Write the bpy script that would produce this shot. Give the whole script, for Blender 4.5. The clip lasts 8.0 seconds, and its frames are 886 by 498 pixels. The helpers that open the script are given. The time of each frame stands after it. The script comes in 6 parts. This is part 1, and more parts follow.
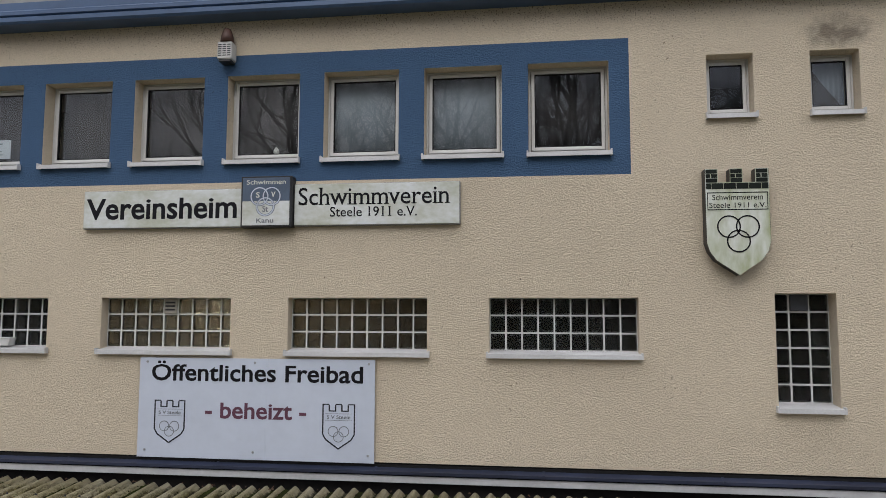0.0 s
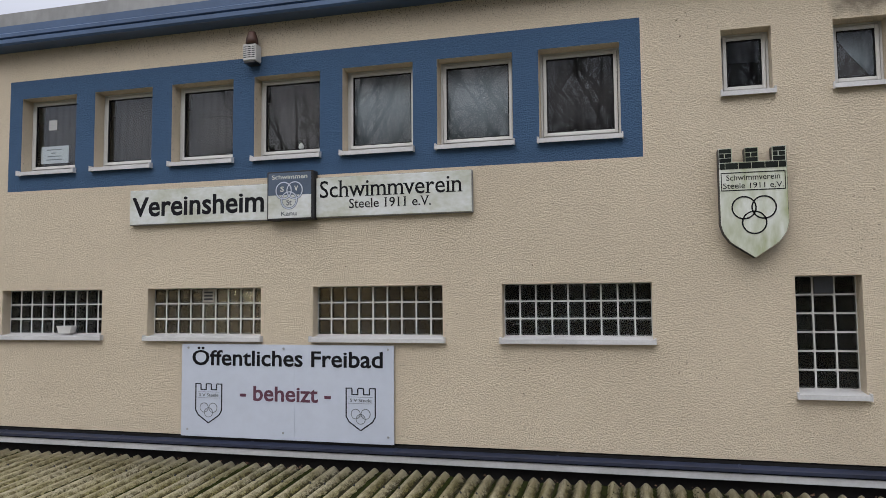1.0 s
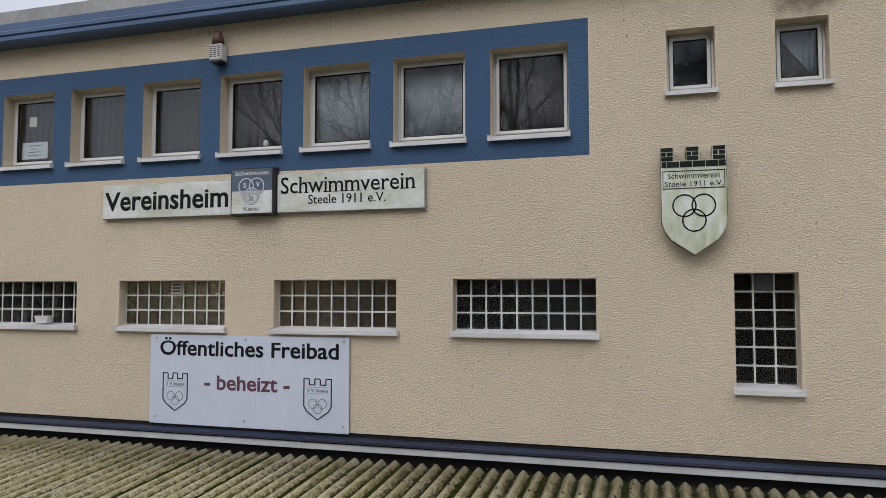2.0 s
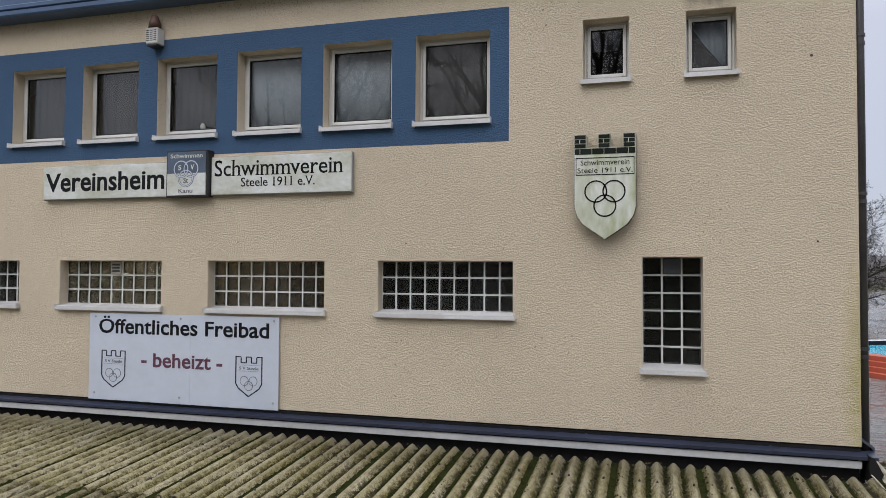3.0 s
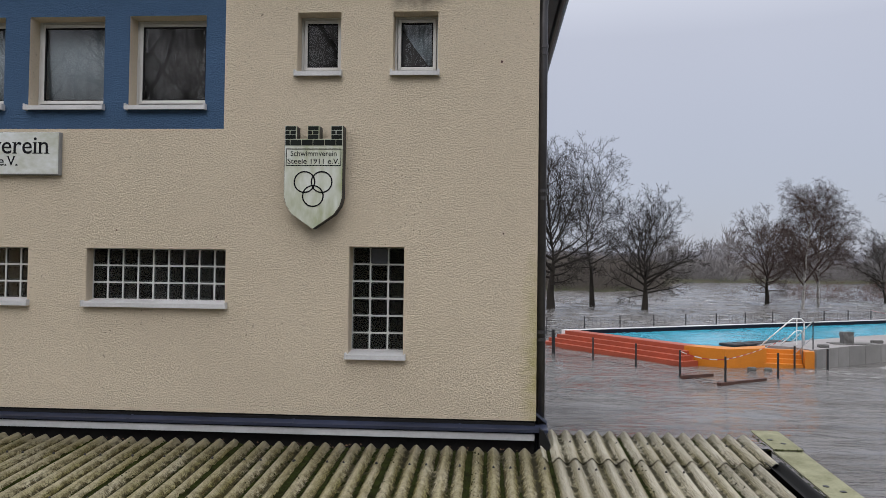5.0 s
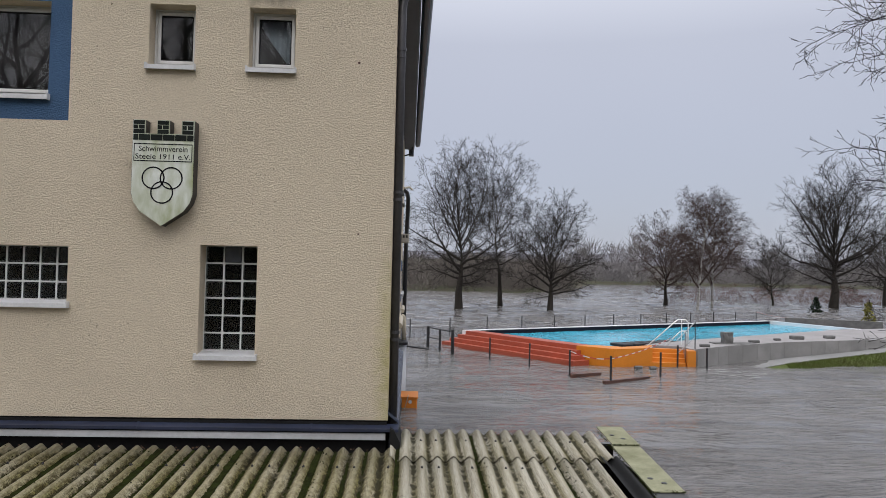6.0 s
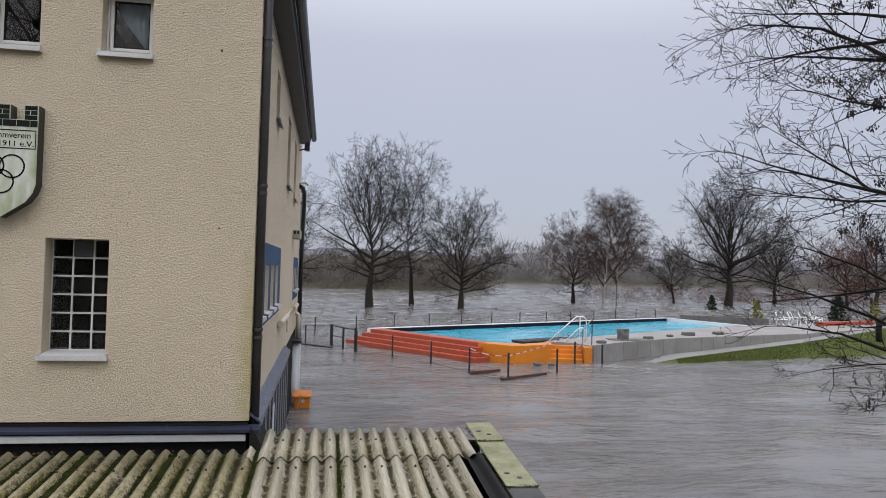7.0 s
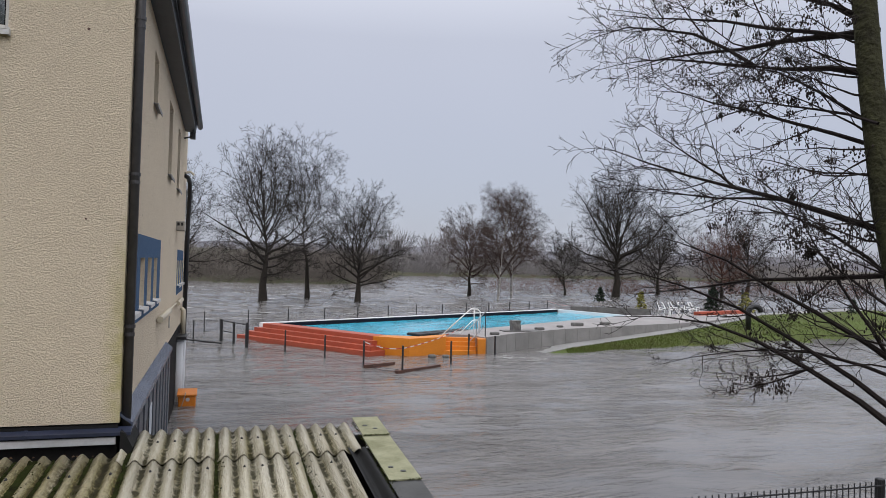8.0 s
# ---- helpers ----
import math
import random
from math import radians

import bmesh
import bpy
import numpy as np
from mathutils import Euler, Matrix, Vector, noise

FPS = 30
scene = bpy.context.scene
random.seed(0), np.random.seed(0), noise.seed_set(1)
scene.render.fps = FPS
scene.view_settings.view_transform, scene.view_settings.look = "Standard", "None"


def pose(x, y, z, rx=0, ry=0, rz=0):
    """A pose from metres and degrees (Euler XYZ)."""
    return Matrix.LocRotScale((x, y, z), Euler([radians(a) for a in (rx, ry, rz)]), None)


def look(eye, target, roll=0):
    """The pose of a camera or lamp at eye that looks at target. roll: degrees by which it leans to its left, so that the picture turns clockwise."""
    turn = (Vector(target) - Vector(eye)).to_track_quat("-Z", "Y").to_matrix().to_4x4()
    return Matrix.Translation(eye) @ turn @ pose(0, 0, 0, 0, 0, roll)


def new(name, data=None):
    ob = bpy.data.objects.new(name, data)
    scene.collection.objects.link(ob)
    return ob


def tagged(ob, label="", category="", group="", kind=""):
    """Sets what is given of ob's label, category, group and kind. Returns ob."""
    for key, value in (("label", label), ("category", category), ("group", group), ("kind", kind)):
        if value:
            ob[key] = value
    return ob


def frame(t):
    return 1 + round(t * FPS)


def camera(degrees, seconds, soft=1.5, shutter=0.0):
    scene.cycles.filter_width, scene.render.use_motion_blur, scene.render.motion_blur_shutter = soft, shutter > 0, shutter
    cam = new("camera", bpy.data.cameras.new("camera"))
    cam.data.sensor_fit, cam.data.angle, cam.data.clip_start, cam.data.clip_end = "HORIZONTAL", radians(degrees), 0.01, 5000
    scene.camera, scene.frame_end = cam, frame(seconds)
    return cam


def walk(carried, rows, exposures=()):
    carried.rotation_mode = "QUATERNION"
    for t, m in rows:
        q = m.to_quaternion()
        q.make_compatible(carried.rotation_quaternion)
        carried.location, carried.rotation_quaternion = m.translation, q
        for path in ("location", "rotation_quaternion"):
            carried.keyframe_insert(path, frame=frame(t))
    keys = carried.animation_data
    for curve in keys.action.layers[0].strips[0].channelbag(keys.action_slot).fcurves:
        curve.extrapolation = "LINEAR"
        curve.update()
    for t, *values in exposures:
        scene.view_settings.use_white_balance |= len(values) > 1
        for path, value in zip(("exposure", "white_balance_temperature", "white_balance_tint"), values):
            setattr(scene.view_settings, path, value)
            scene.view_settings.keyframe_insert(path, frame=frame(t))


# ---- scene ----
cam = camera(63.4, 8.0, soft=0.5)
METRES, EYE, TILT, LEAN, TURN = 5.9, 3.7, 0.0, 0.0, 7.5
ROWS = [
    (0.0, 0.0, 0.0, 0.0, -0.02, 5.21, -0.18),
    (0.5, 0.0816, -0.0141, 0.0028, 5.39, 4.45, 0.06),
    (1.0, 0.1612, -0.0209, 0.0067, 7.34, 3.9, 0.49),
    (2.5, 0.3823, -0.048, 0.009, 9.23, 2.78, -0.11),
    (3.0, 0.4592, -0.0583, 0.0074, 8.42, 1.96, -0.37),
    (3.5, 0.53, -0.057, 0.0019, 6.82, 1.92, -0.28),
    (4.0, 0.5985, -0.0537, 0.0068, 3.79, 1.88, -0.08),
    (4.5, 0.67, -0.0655, 0.0071, 0.26, 1.51, -0.17),
    (5.0, 0.7363, -0.0749, 0.0036, -3.63, 1.43, -0.72),
    (6.5, 0.9161, -0.1078, 0.0069, -13.3, 1.67, -1.41),
    (7.0, 0.9626, -0.1059, 0.0046, -16.77, 1.6, -1.58),
    (7.5, 0.986, -0.1052, 0.0054, -20.78, 1.46, -1.76),
    (8.0, 0.9895, -0.1049, 0.0055, -24.84, 1.26, -1.54),
]
walk(cam, [(t, pose(0, 0, EYE, TILT, LEAN, TURN) @ pose(METRES * x, METRES * y, METRES * z, 90 + pitch, roll, yaw)) for t, x, y, z, yaw, pitch, roll in ROWS],
     [(0.0, -0.06), (0.5, -0.04), (1.0, 0.0), (2.5, 0.01), (3.5, 0.08), (4.2, -0.04), (5.0, -0.19), (6.5, -0.14), (7.2, -0.13), (8.0, -0.13)])

# ---- world and light: an even overcast sky, three times brighter overhead than at the horizon ----
world = bpy.data.worlds.new("overcast_sky")
scene.world = world
world.use_nodes = True
wn, wl = world.node_tree.nodes, world.node_tree.links
wn.clear()
w_out = wn.new("ShaderNodeOutputWorld")
w_bg = wn.new("ShaderNodeBackground")
w_sky = wn.new("ShaderNodeTexSky")
w_sky.sky_type, w_sky.sun_disc = "NISHITA", False
w_sky.sun_elevation, w_sky.sun_rotation = radians(24), radians(200)
w_co = wn.new("ShaderNodeTexCoord")
w_sep = wn.new("ShaderNodeSeparateXYZ")
w_ramp = wn.new("ShaderNodeValToRGB")
w_ramp.color_ramp.elements[0].position, w_ramp.color_ramp.elements[0].color = 0.0, (0.42, 0.445, 0.555, 1)
w_ramp.color_ramp.elements[1].position, w_ramp.color_ramp.elements[1].color = 1.0, (2.25, 2.28, 2.38, 1)
e = w_ramp.color_ramp.elements.new(0.30)
e.color = (0.56, 0.58, 0.68, 1)
w_cloud = wn.new("ShaderNodeTexNoise")
w_cloud.inputs["Scale"].default_value, w_cloud.inputs["Detail"].default_value = 1.6, 3.0
w_cmul = wn.new("ShaderNodeMapRange")
w_cmul.inputs["To Min"].default_value, w_cmul.inputs["To Max"].default_value = 0.94, 1.06
w_vary = wn.new("ShaderNodeMix")
w_vary.data_type, w_vary.blend_type = "RGBA", "MULTIPLY"
w_vary.inputs["Factor"].default_value = 1.0
w_mix = wn.new("ShaderNodeMix")
w_mix.data_type = "RGBA"
w_mix.inputs["Factor"].default_value = 0.015
w_bg.inputs["Strength"].default_value = 1.0
wl.new(w_co.outputs["Generated"], w_sep.inputs[0])
wl.new(w_sep.outputs["Z"], w_ramp.inputs["Fac"])
wl.new(w_co.outputs["Generated"], w_cloud.inputs["Vector"])
wl.new(w_cloud.outputs["Fac"], w_cmul.inputs["Value"])
wl.new(w_ramp.outputs["Color"], w_vary.inputs["A"])
wl.new(w_cmul.outputs["Result"], w_vary.inputs["B"])
wl.new(w_vary.outputs["Result"], w_mix.inputs["A"])
wl.new(w_sky.outputs["Color"], w_mix.inputs["B"])
wl.new(w_mix.outputs["Result"], w_bg.inputs["Color"])
wl.new(w_bg.outputs["Background"], w_out.inputs["Surface"])

sun_data = bpy.data.lights.new("veiled_sun", "SUN")
sun_data.energy, sun_data.angle, sun_data.color = 0.95, radians(40), (1.0, 0.97, 0.93)
sun = new("veiled_sun", sun_data)
sun.matrix_world = look((0, -30, 30), (4, 0, 0))

# a lamp burns in the room behind two of the glass-block windows
room_lamp = bpy.data.lights.new("room_lamp", "POINT")
room_lamp.energy, room_lamp.color, room_lamp.shadow_soft_size = 75, (1.0, 0.80, 0.58), 0.15
new("room_lamp", room_lamp).location = (-4.2, 9.35, 4.25)


# ---- materials ----
def material(name, col, rough=0.6, metal=0.0, col2=None, big=0.8, fine=25.0, bump=0.0, bump_scale=60.0, spec=0.5, amount=0.35, random=0.0, stretch=(1, 1, 1)):
    """A painted or natural surface: base colour with broad stains and fine grain, and a fine relief."""
    m = bpy.data.materials.new(name)
    m.use_nodes = True
    n, l = m.node_tree.nodes, m.node_tree.links
    b = n["Principled BSDF"]
    b.inputs["Roughness"].default_value, b.inputs["Metallic"].default_value = rough, metal
    b.inputs["Specular IOR Level"].default_value = spec
    co = n.new("ShaderNodeTexCoord")
    mp = n.new("ShaderNodeMapping")
    mp.inputs["Scale"].default_value = stretch
    l.new(co.outputs["Object"], mp.inputs["Vector"])
    n1, n2 = n.new("ShaderNodeTexNoise"), n.new("ShaderNodeTexNoise")
    n1.inputs["Scale"].default_value, n1.inputs["Detail"].default_value = big, 5
    n2.inputs["Scale"].default_value, n2.inputs["Detail"].default_value = fine, 3
    l.new(mp.outputs[0], n1.inputs["Vector"])
    l.new(mp.outputs[0], n2.inputs["Vector"])
    add = n.new("ShaderNodeMath")
    add.operation = "MULTIPLY_ADD"
    add.inputs[1].default_value = 0.45
    l.new(n2.outputs["Fac"], add.inputs[0])
    l.new(n1.outputs["Fac"], add.inputs[2])
    rng = n.new("ShaderNodeMapRange")
    rng.inputs["From Min"].default_value, rng.inputs["From Max"].default_value = 0.45, 1.0
    l.new(add.outputs[0], rng.inputs["Value"])
    mix = n.new("ShaderNodeMix")
    mix.data_type = "RGBA"
    c2 = col2 or tuple(c * (1 - amount) for c in col)
    mix.inputs["A"].default_value, mix.inputs["B"].default_value = (*col, 1), (*c2, 1)
    l.new(rng.outputs["Result"], mix.inputs["Factor"])
    last = mix.outputs["Result"]
    if random:
        info = n.new("ShaderNodeObjectInfo")
        r2 = n.new("ShaderNodeMapRange")
        r2.inputs["To Min"].default_value, r2.inputs["To Max"].default_value = 1 - random, 1 + random
        l.new(info.outputs["Random"], r2.inputs["Value"])
        mul = n.new("ShaderNodeMix")
        mul.data_type, mul.blend_type = "RGBA", "MULTIPLY"
        mul.inputs["Factor"].default_value = 1
        l.new(last, mul.inputs["A"])
        l.new(r2.outputs["Result"], mul.inputs["B"])
        last = mul.outputs["Result"]
    l.new(last, b.inputs["Base Color"])
    if bump:
        n3 = n.new("ShaderNodeTexNoise")
        n3.inputs["Scale"].default_value, n3.inputs["Detail"].default_value = bump_scale, 3
        l.new(mp.outputs[0], n3.inputs["Vector"])
        bp = n.new("ShaderNodeBump")
        bp.inputs["Strength"].default_value, bp.inputs["Distance"].default_value = 1.0, bump
        l.new(n3.outputs["Fac"], bp.inputs["Height"])
        l.new(bp.outputs["Normal"], b.inputs["Normal"])
    return m


def roughcast(name, col, stain, marks=False):
    """Scraped roughcast render: worm-like grains some centimetres long, and dirt specks high under the eaves."""
    m = material(name, col, rough=0.92, amount=0.12, big=0.35, fine=9, spec=0.2)
    n, l = m.node_tree.nodes, m.node_tree.links
    b = n["Principled BSDF"]
    co = n.new("ShaderNodeTexCoord")
    mp = n.new("ShaderNodeMapping")
    mp.inputs["Scale"].default_value = (0.52, 0.52, 1.4)
    l.new(co.outputs["Object"], mp.inputs["Vector"])
    g1, g2 = n.new("ShaderNodeTexNoise"), n.new("ShaderNodeTexNoise")
    g1.inputs["Scale"].default_value, g1.inputs["Detail"].default_value, g1.inputs["Distortion"].default_value = 74, 2.0, 0.8
    g2.inputs["Scale"].default_value, g2.inputs["Detail"].default_value = 130, 2
    l.new(mp.outputs[0], g1.inputs["Vector"])
    l.new(mp.outputs[0], g2.inputs["Vector"])
    ad = n.new("ShaderNodeMath")
    ad.operation = "MULTIPLY_ADD"
    ad.inputs[1].default_value = 0.25
    l.new(g2.outputs["Fac"], ad.inputs[0])
    l.new(g1.outputs["Fac"], ad.inputs[2])
    bp = n.new("ShaderNodeBump")
    bp.inputs["Strength"].default_value, bp.inputs["Distance"].default_value = 1.0, 0.021
    l.new(ad.outputs[0], bp.inputs["Height"])
    l.new(bp.outputs["Normal"], b.inputs["Normal"])
    # the relief's shading is also put into the colour: pits darker, grains lighter
    gr_, gm_ = n.new("ShaderNodeMapRange"), n.new("ShaderNodeMix")
    gr_.inputs["From Min"].default_value, gr_.inputs["From Max"].default_value = 0.45, 0.75
    gr_.inputs["To Min"].default_value, gr_.inputs["To Max"].default_value = 0.93, 1.04
    gm_.data_type, gm_.blend_type = "RGBA", "MULTIPLY"
    gm_.inputs["Factor"].default_value = 1.0
    l.new(ad.outputs[0], gr_.inputs["Value"])
    l.new(b.inputs["Base Color"].links[0].from_socket, gm_.inputs["A"])
    l.new(gr_.outputs[0], gm_.inputs["B"])
    l.new(gm_.outputs["Result"], b.inputs["Base Color"])
    # dirt specks
    d1, d2 = n.new("ShaderNodeTexNoise"), n.new("ShaderNodeTexNoise")
    d1.inputs["Scale"].default_value, d1.inputs["Detail"].default_value = 26, 4
    d2.inputs["Scale"].default_value, d2.inputs["Detail"].default_value = 0.9, 3
    l.new(co.outputs["Object"], d1.inputs["Vector"])
    l.new(co.outputs["Object"], d2.inputs["Vector"])
    r1, r2 = n.new("ShaderNodeMapRange"), n.new("ShaderNodeMapRange")
    r1.inputs["From Min"].default_value, r1.inputs["From Max"].default_value = 0.635, 0.70
    r2.inputs["From Min"].default_value, r2.inputs["From Max"].default_value = 0.50, 0.72
    l.new(d1.outputs["Fac"], r1.inputs["Value"])
    l.new(d2.outputs["Fac"], r2.inputs["Value"])
    mu = n.new("ShaderNodeMath")
    mu.operation = "MULTIPLY"
    l.new(r1.outputs[0], mu.inputs[0])
    l.new(r2.outputs[0], mu.inputs[1])
    if marks:
        # splashes of black algae, thick in a ragged band high on the wall
        hz, hr, hn, hd, hm, ha = n.new("ShaderNodeSeparateXYZ"), n.new("ShaderNodeMapRange"), n.new("ShaderNodeTexNoise"), n.new("ShaderNodeMapRange"), n.new("ShaderNodeMath"), n.new("ShaderNodeMath")
        l.new(co.outputs["Object"], hz.inputs[0])
        hr.inputs["From Min"].default_value, hr.inputs["From Max"].default_value = 7.08, 7.46
        l.new(hz.outputs["Z"], hr.inputs["Value"])
        hn.inputs["Scale"].default_value, hn.inputs["Detail"].default_value = 52, 5
        l.new(co.outputs["Object"], hn.inputs["Vector"])
        hd.inputs["From Min"].default_value, hd.inputs["From Max"].default_value = 0.56, 0.66
        l.new(hn.outputs["Fac"], hd.inputs["Value"])
        hm.operation, ha.operation, ha.use_clamp = "MULTIPLY", "ADD", True
        l.new(hr.outputs[0], hm.inputs[0])
        l.new(hd.outputs[0], hm.inputs[1])
        l.new(mu.outputs[0], ha.inputs[0])
        l.new(hm.outputs[0], ha.inputs[1])
        mu = ha
    mx = n.new("ShaderNodeMix")
    mx.data_type = "RGBA"
    mx.inputs["B"].default_value = (*stain, 1)
    l.new(b.inputs["Base Color"].links[0].from_socket, mx.inputs["A"])
    l.new(mu.outputs[0], mx.inputs["Factor"])
    last = mx.outputs["Result"]
    # soot over one small window, and algae creeping in from the damp corner
    for at, size, ink, strength in (((3.48, 8.58, 6.98), (0.62, 1, 0.34), (0.09, 0.075, 0.06), 0.7), ((4.95, 8.6, 2.6), (0.35, 0.5, 2.2), (0.40, 0.36, 0.09), 0.55)) if marks else ():
        mp2, gr, no, mu2, mx2 = n.new("ShaderNodeMapping"), n.new("ShaderNodeTexGradient"), n.new("ShaderNodeTexNoise"), n.new("ShaderNodeMath"), n.new("ShaderNodeMix")
        mp2.inputs["Location"].default_value = tuple(-a / q for a, q in zip(at, size))
        mp2.inputs["Scale"].default_value = tuple(1 / q for q in size)
        gr.gradient_type = "SPHERICAL"
        no.inputs["Scale"].default_value, no.inputs["Detail"].default_value = 7, 6
        mu2.operation = "MULTIPLY"
        rg2 = n.new("ShaderNodeMapRange")
        rg2.inputs["From Min"].default_value, rg2.inputs["From Max"].default_value, rg2.inputs["To Max"].default_value = 0.12, 0.42, strength
        mx2.data_type = "RGBA"
        mx2.inputs["B"].default_value = (*ink, 1)
        l.new(co.outputs["Object"], mp2.inputs["Vector"])
        l.new(mp2.outputs[0], gr.inputs["Vector"])
        l.new(co.outputs["Object"], no.inputs["Vector"])
        l.new(gr.outputs["Fac"], mu2.inputs[0])
        l.new(no.outputs["Fac"], mu2.inputs[1])
        l.new(mu2.outputs[0], rg2.inputs["Value"])
        l.new(rg2.outputs[0], mx2.inputs["Factor"])
        l.new(last, mx2.inputs["A"])
        last = mx2.outputs["Result"]
    l.new(last, b.inputs["Base Color"])
    return m


def glass(name, tint=(1, 1, 1), rough=0.0, bump=0.0, scale=30, ior=1.5):
    m = bpy.data.materials.new(name)
    m.use_nodes = True
    n, l = m.node_tree.nodes, m.node_tree.links
    b = n["Principled BSDF"]
    b.inputs["Base Color"].default_value = (*tint, 1)
    b.inputs["Transmission Weight"].default_value, b.inputs["Roughness"].default_value, b.inputs["IOR"].default_value = 1.0, rough, ior
    if bump:
        co, no, bp = n.new("ShaderNodeTexCoord"), n.new("ShaderNodeTexNoise"), n.new("ShaderNodeBump")
        no.inputs["Scale"].default_value, no.inputs["Distortion"].default_value = scale, 2.5
        bp.inputs["Distance"].default_value = bump
        l.new(co.outputs["Object"], no.inputs["Vector"])
        l.new(no.outputs["Fac"], bp.inputs["Height"])
        l.new(bp.outputs["Normal"], b.inputs["Normal"])
    return m


def flood_water(name, col, rough, scales, heights, flow=(0.35, 1.0, 1.0), spec=0.5):
    """Moving water at rest: broad swirls and fine ripples, drawn out along the current."""
    m = bpy.data.materials.new(name)
    m.use_nodes = True
    n, l = m.node_tree.nodes, m.node_tree.links
    b = n["Principled BSDF"]
    b.inputs["Base Color"].default_value, b.inputs["Roughness"].default_value = (*col, 1), rough
    b.inputs["IOR"].default_value, b.inputs["Specular IOR Level"].default_value = 1.33, spec
    co, mp = n.new("ShaderNodeTexCoord"), n.new("ShaderNodeMapping")
    mp.inputs["Scale"].default_value, mp.inputs["Rotation"].default_value = flow, (0, 0, radians(20))
    l.new(co.outputs["Object"], mp.inputs["Vector"])
    # calm glassy patches lie between ruffled streaks
    rf, rr = n.new("ShaderNodeTexNoise"), n.new("ShaderNodeMapRange")
    rf.inputs["Scale"].default_value, rf.inputs["Detail"].default_value, rf.inputs["Distortion"].default_value = 0.42, 5, 2.2
    l.new(mp.outputs[0], rf.inputs["Vector"])
    rr.inputs["From Min"].default_value, rr.inputs["From Max"].default_value = 0.40, 0.62
    rr.inputs["To Min"].default_value, rr.inputs["To Max"].default_value = 0.10, 1.0
    l.new(rf.outputs["Fac"], rr.inputs["Value"])
    normal = None
    for s, d in zip(scales, heights):
        no, bp = n.new("ShaderNodeTexNoise"), n.new("ShaderNodeBump")
        no.inputs["Scale"].default_value, no.inputs["Detail"].default_value, no.inputs["Distortion"].default_value = s, 4, 0.8
        bp.inputs["Distance"].default_value = d
        l.new(mp.outputs[0], no.inputs["Vector"])
        l.new(no.outputs["Fac"], bp.inputs["Height"])
        l.new(rr.outputs[0], bp.inputs["Strength"])
        if normal:
            l.new(normal, bp.inputs["Normal"])
        normal = bp.outputs["Normal"]
    l.new(normal, b.inputs["Normal"])
    sw, rg, mx = n.new("ShaderNodeTexNoise"), n.new("ShaderNodeMapRange"), n.new("ShaderNodeMix")
    sw.inputs["Scale"].default_value, sw.inputs["Detail"].default_value, sw.inputs["Distortion"].default_value = 0.35, 4, 1.5
    l.new(mp.outputs[0], sw.inputs["Vector"])
    rg.inputs["From Min"].default_value, rg.inputs["From Max"].default_value = 0.35, 0.7
    l.new(sw.outputs["Fac"], rg.inputs["Value"])
    mx.data_type = "RGBA"
    mx.inputs["A"].default_value, mx.inputs["B"].default_value = (*col, 1), (*(c * 0.72 for c in col), 1)
    l.new(rg.outputs[0], mx.inputs["Factor"])
    l.new(mx.outputs["Result"], b.inputs["Base Color"])
    return m


M_YELLOW = roughcast("yellow_roughcast", (0.712, 0.608, 0.464), (0.16, 0.12, 0.08), True)
M_BLUE_WALL = roughcast("blue_roughcast", (0.069, 0.129, 0.232), (0.033, 0.058, 0.095))
M_BLUE_METAL = material("blue_coated_metal", (0.06, 0.11, 0.215), rough=0.38, amount=0.25, big=1.5, fine=14)
M_NAVY = material("dark_blue_flashing", (0.035, 0.043, 0.078), rough=0.30, amount=0.5, big=1.4, fine=18, spec=0.45)
# lighter than the flashing: the ledge's bright sheen is put into its colour
M_LEDGE = material("ledge_sheet_painted_sheen", (0.105, 0.12, 0.165), rough=0.25, col2=(0.04, 0.05, 0.08), big=2.5, fine=20, spec=0.6)
M_WHITE = material("white_window_paint", (0.64, 0.63, 0.61), rough=0.35, amount=0.18, big=1.2, fine=30)
M_SILL = material("white_sill_metal", (0.66, 0.655, 0.66), rough=0.4, amount=0.30, big=2.0, fine=35)
M_BOARD = material("white_fascia_board", (0.62, 0.62, 0.63), rough=0.5, amount=0.3, big=2, fine=22)
M_GASKET_GAP = material("black_gasket_and_shadow_gap", (0.012, 0.012, 0.013), rough=0.7, spec=0.2)
M_PANE = glass("window_glass", (0.86, 0.90, 0.90))
M_BLOCK = glass("glass_block", (0.22, 0.25, 0.235), rough=0.01, bump=0.13, scale=19, ior=1.36)
M_MORTAR = material("white_mortar", (0.70, 0.70, 0.68), rough=0.9, amount=0.3, big=3, fine=60)
# the darkness of the unlit rooms is put into this near-black plaster
M_ROOM = material("room_plaster_darkened", (0.05, 0.048, 0.05), rough=0.9, amount=0.4)
M_ROOM_WARM = material("beige_room_plaster", (0.62, 0.50, 0.36), rough=0.9, amount=0.35, big=2.2)
M_CURTAIN = material("grey_net_curtain", (0.25, 0.28, 0.32), rough=0.95, amount=0.25, big=2, stretch=(2, 1, 0.5))
M_CURTAIN_DARK = material("dark_curtain", (0.055, 0.050, 0.053), rough=0.95, amount=0.4, big=3, stretch=(6, 1, 0.3))
M_PAPER = material("white_paper", (0.50, 0.53, 0.57), rough=0.8, amount=0.1)
M_INK = material("black_lettering", (0.008, 0.008, 0.011), rough=0.6, spec=0.15)
M_GREY_INK = material("grey_print", (0.16, 0.17, 0.19), rough=0.6)
M_DARK_INK = material("dark_blue_print", (0.022, 0.025, 0.036), rough=0.6, spec=0.2)
M_RED_INK = material("faded_red_lettering", (0.125, 0.042, 0.075), rough=0.5, amount=0.35, fine=60)
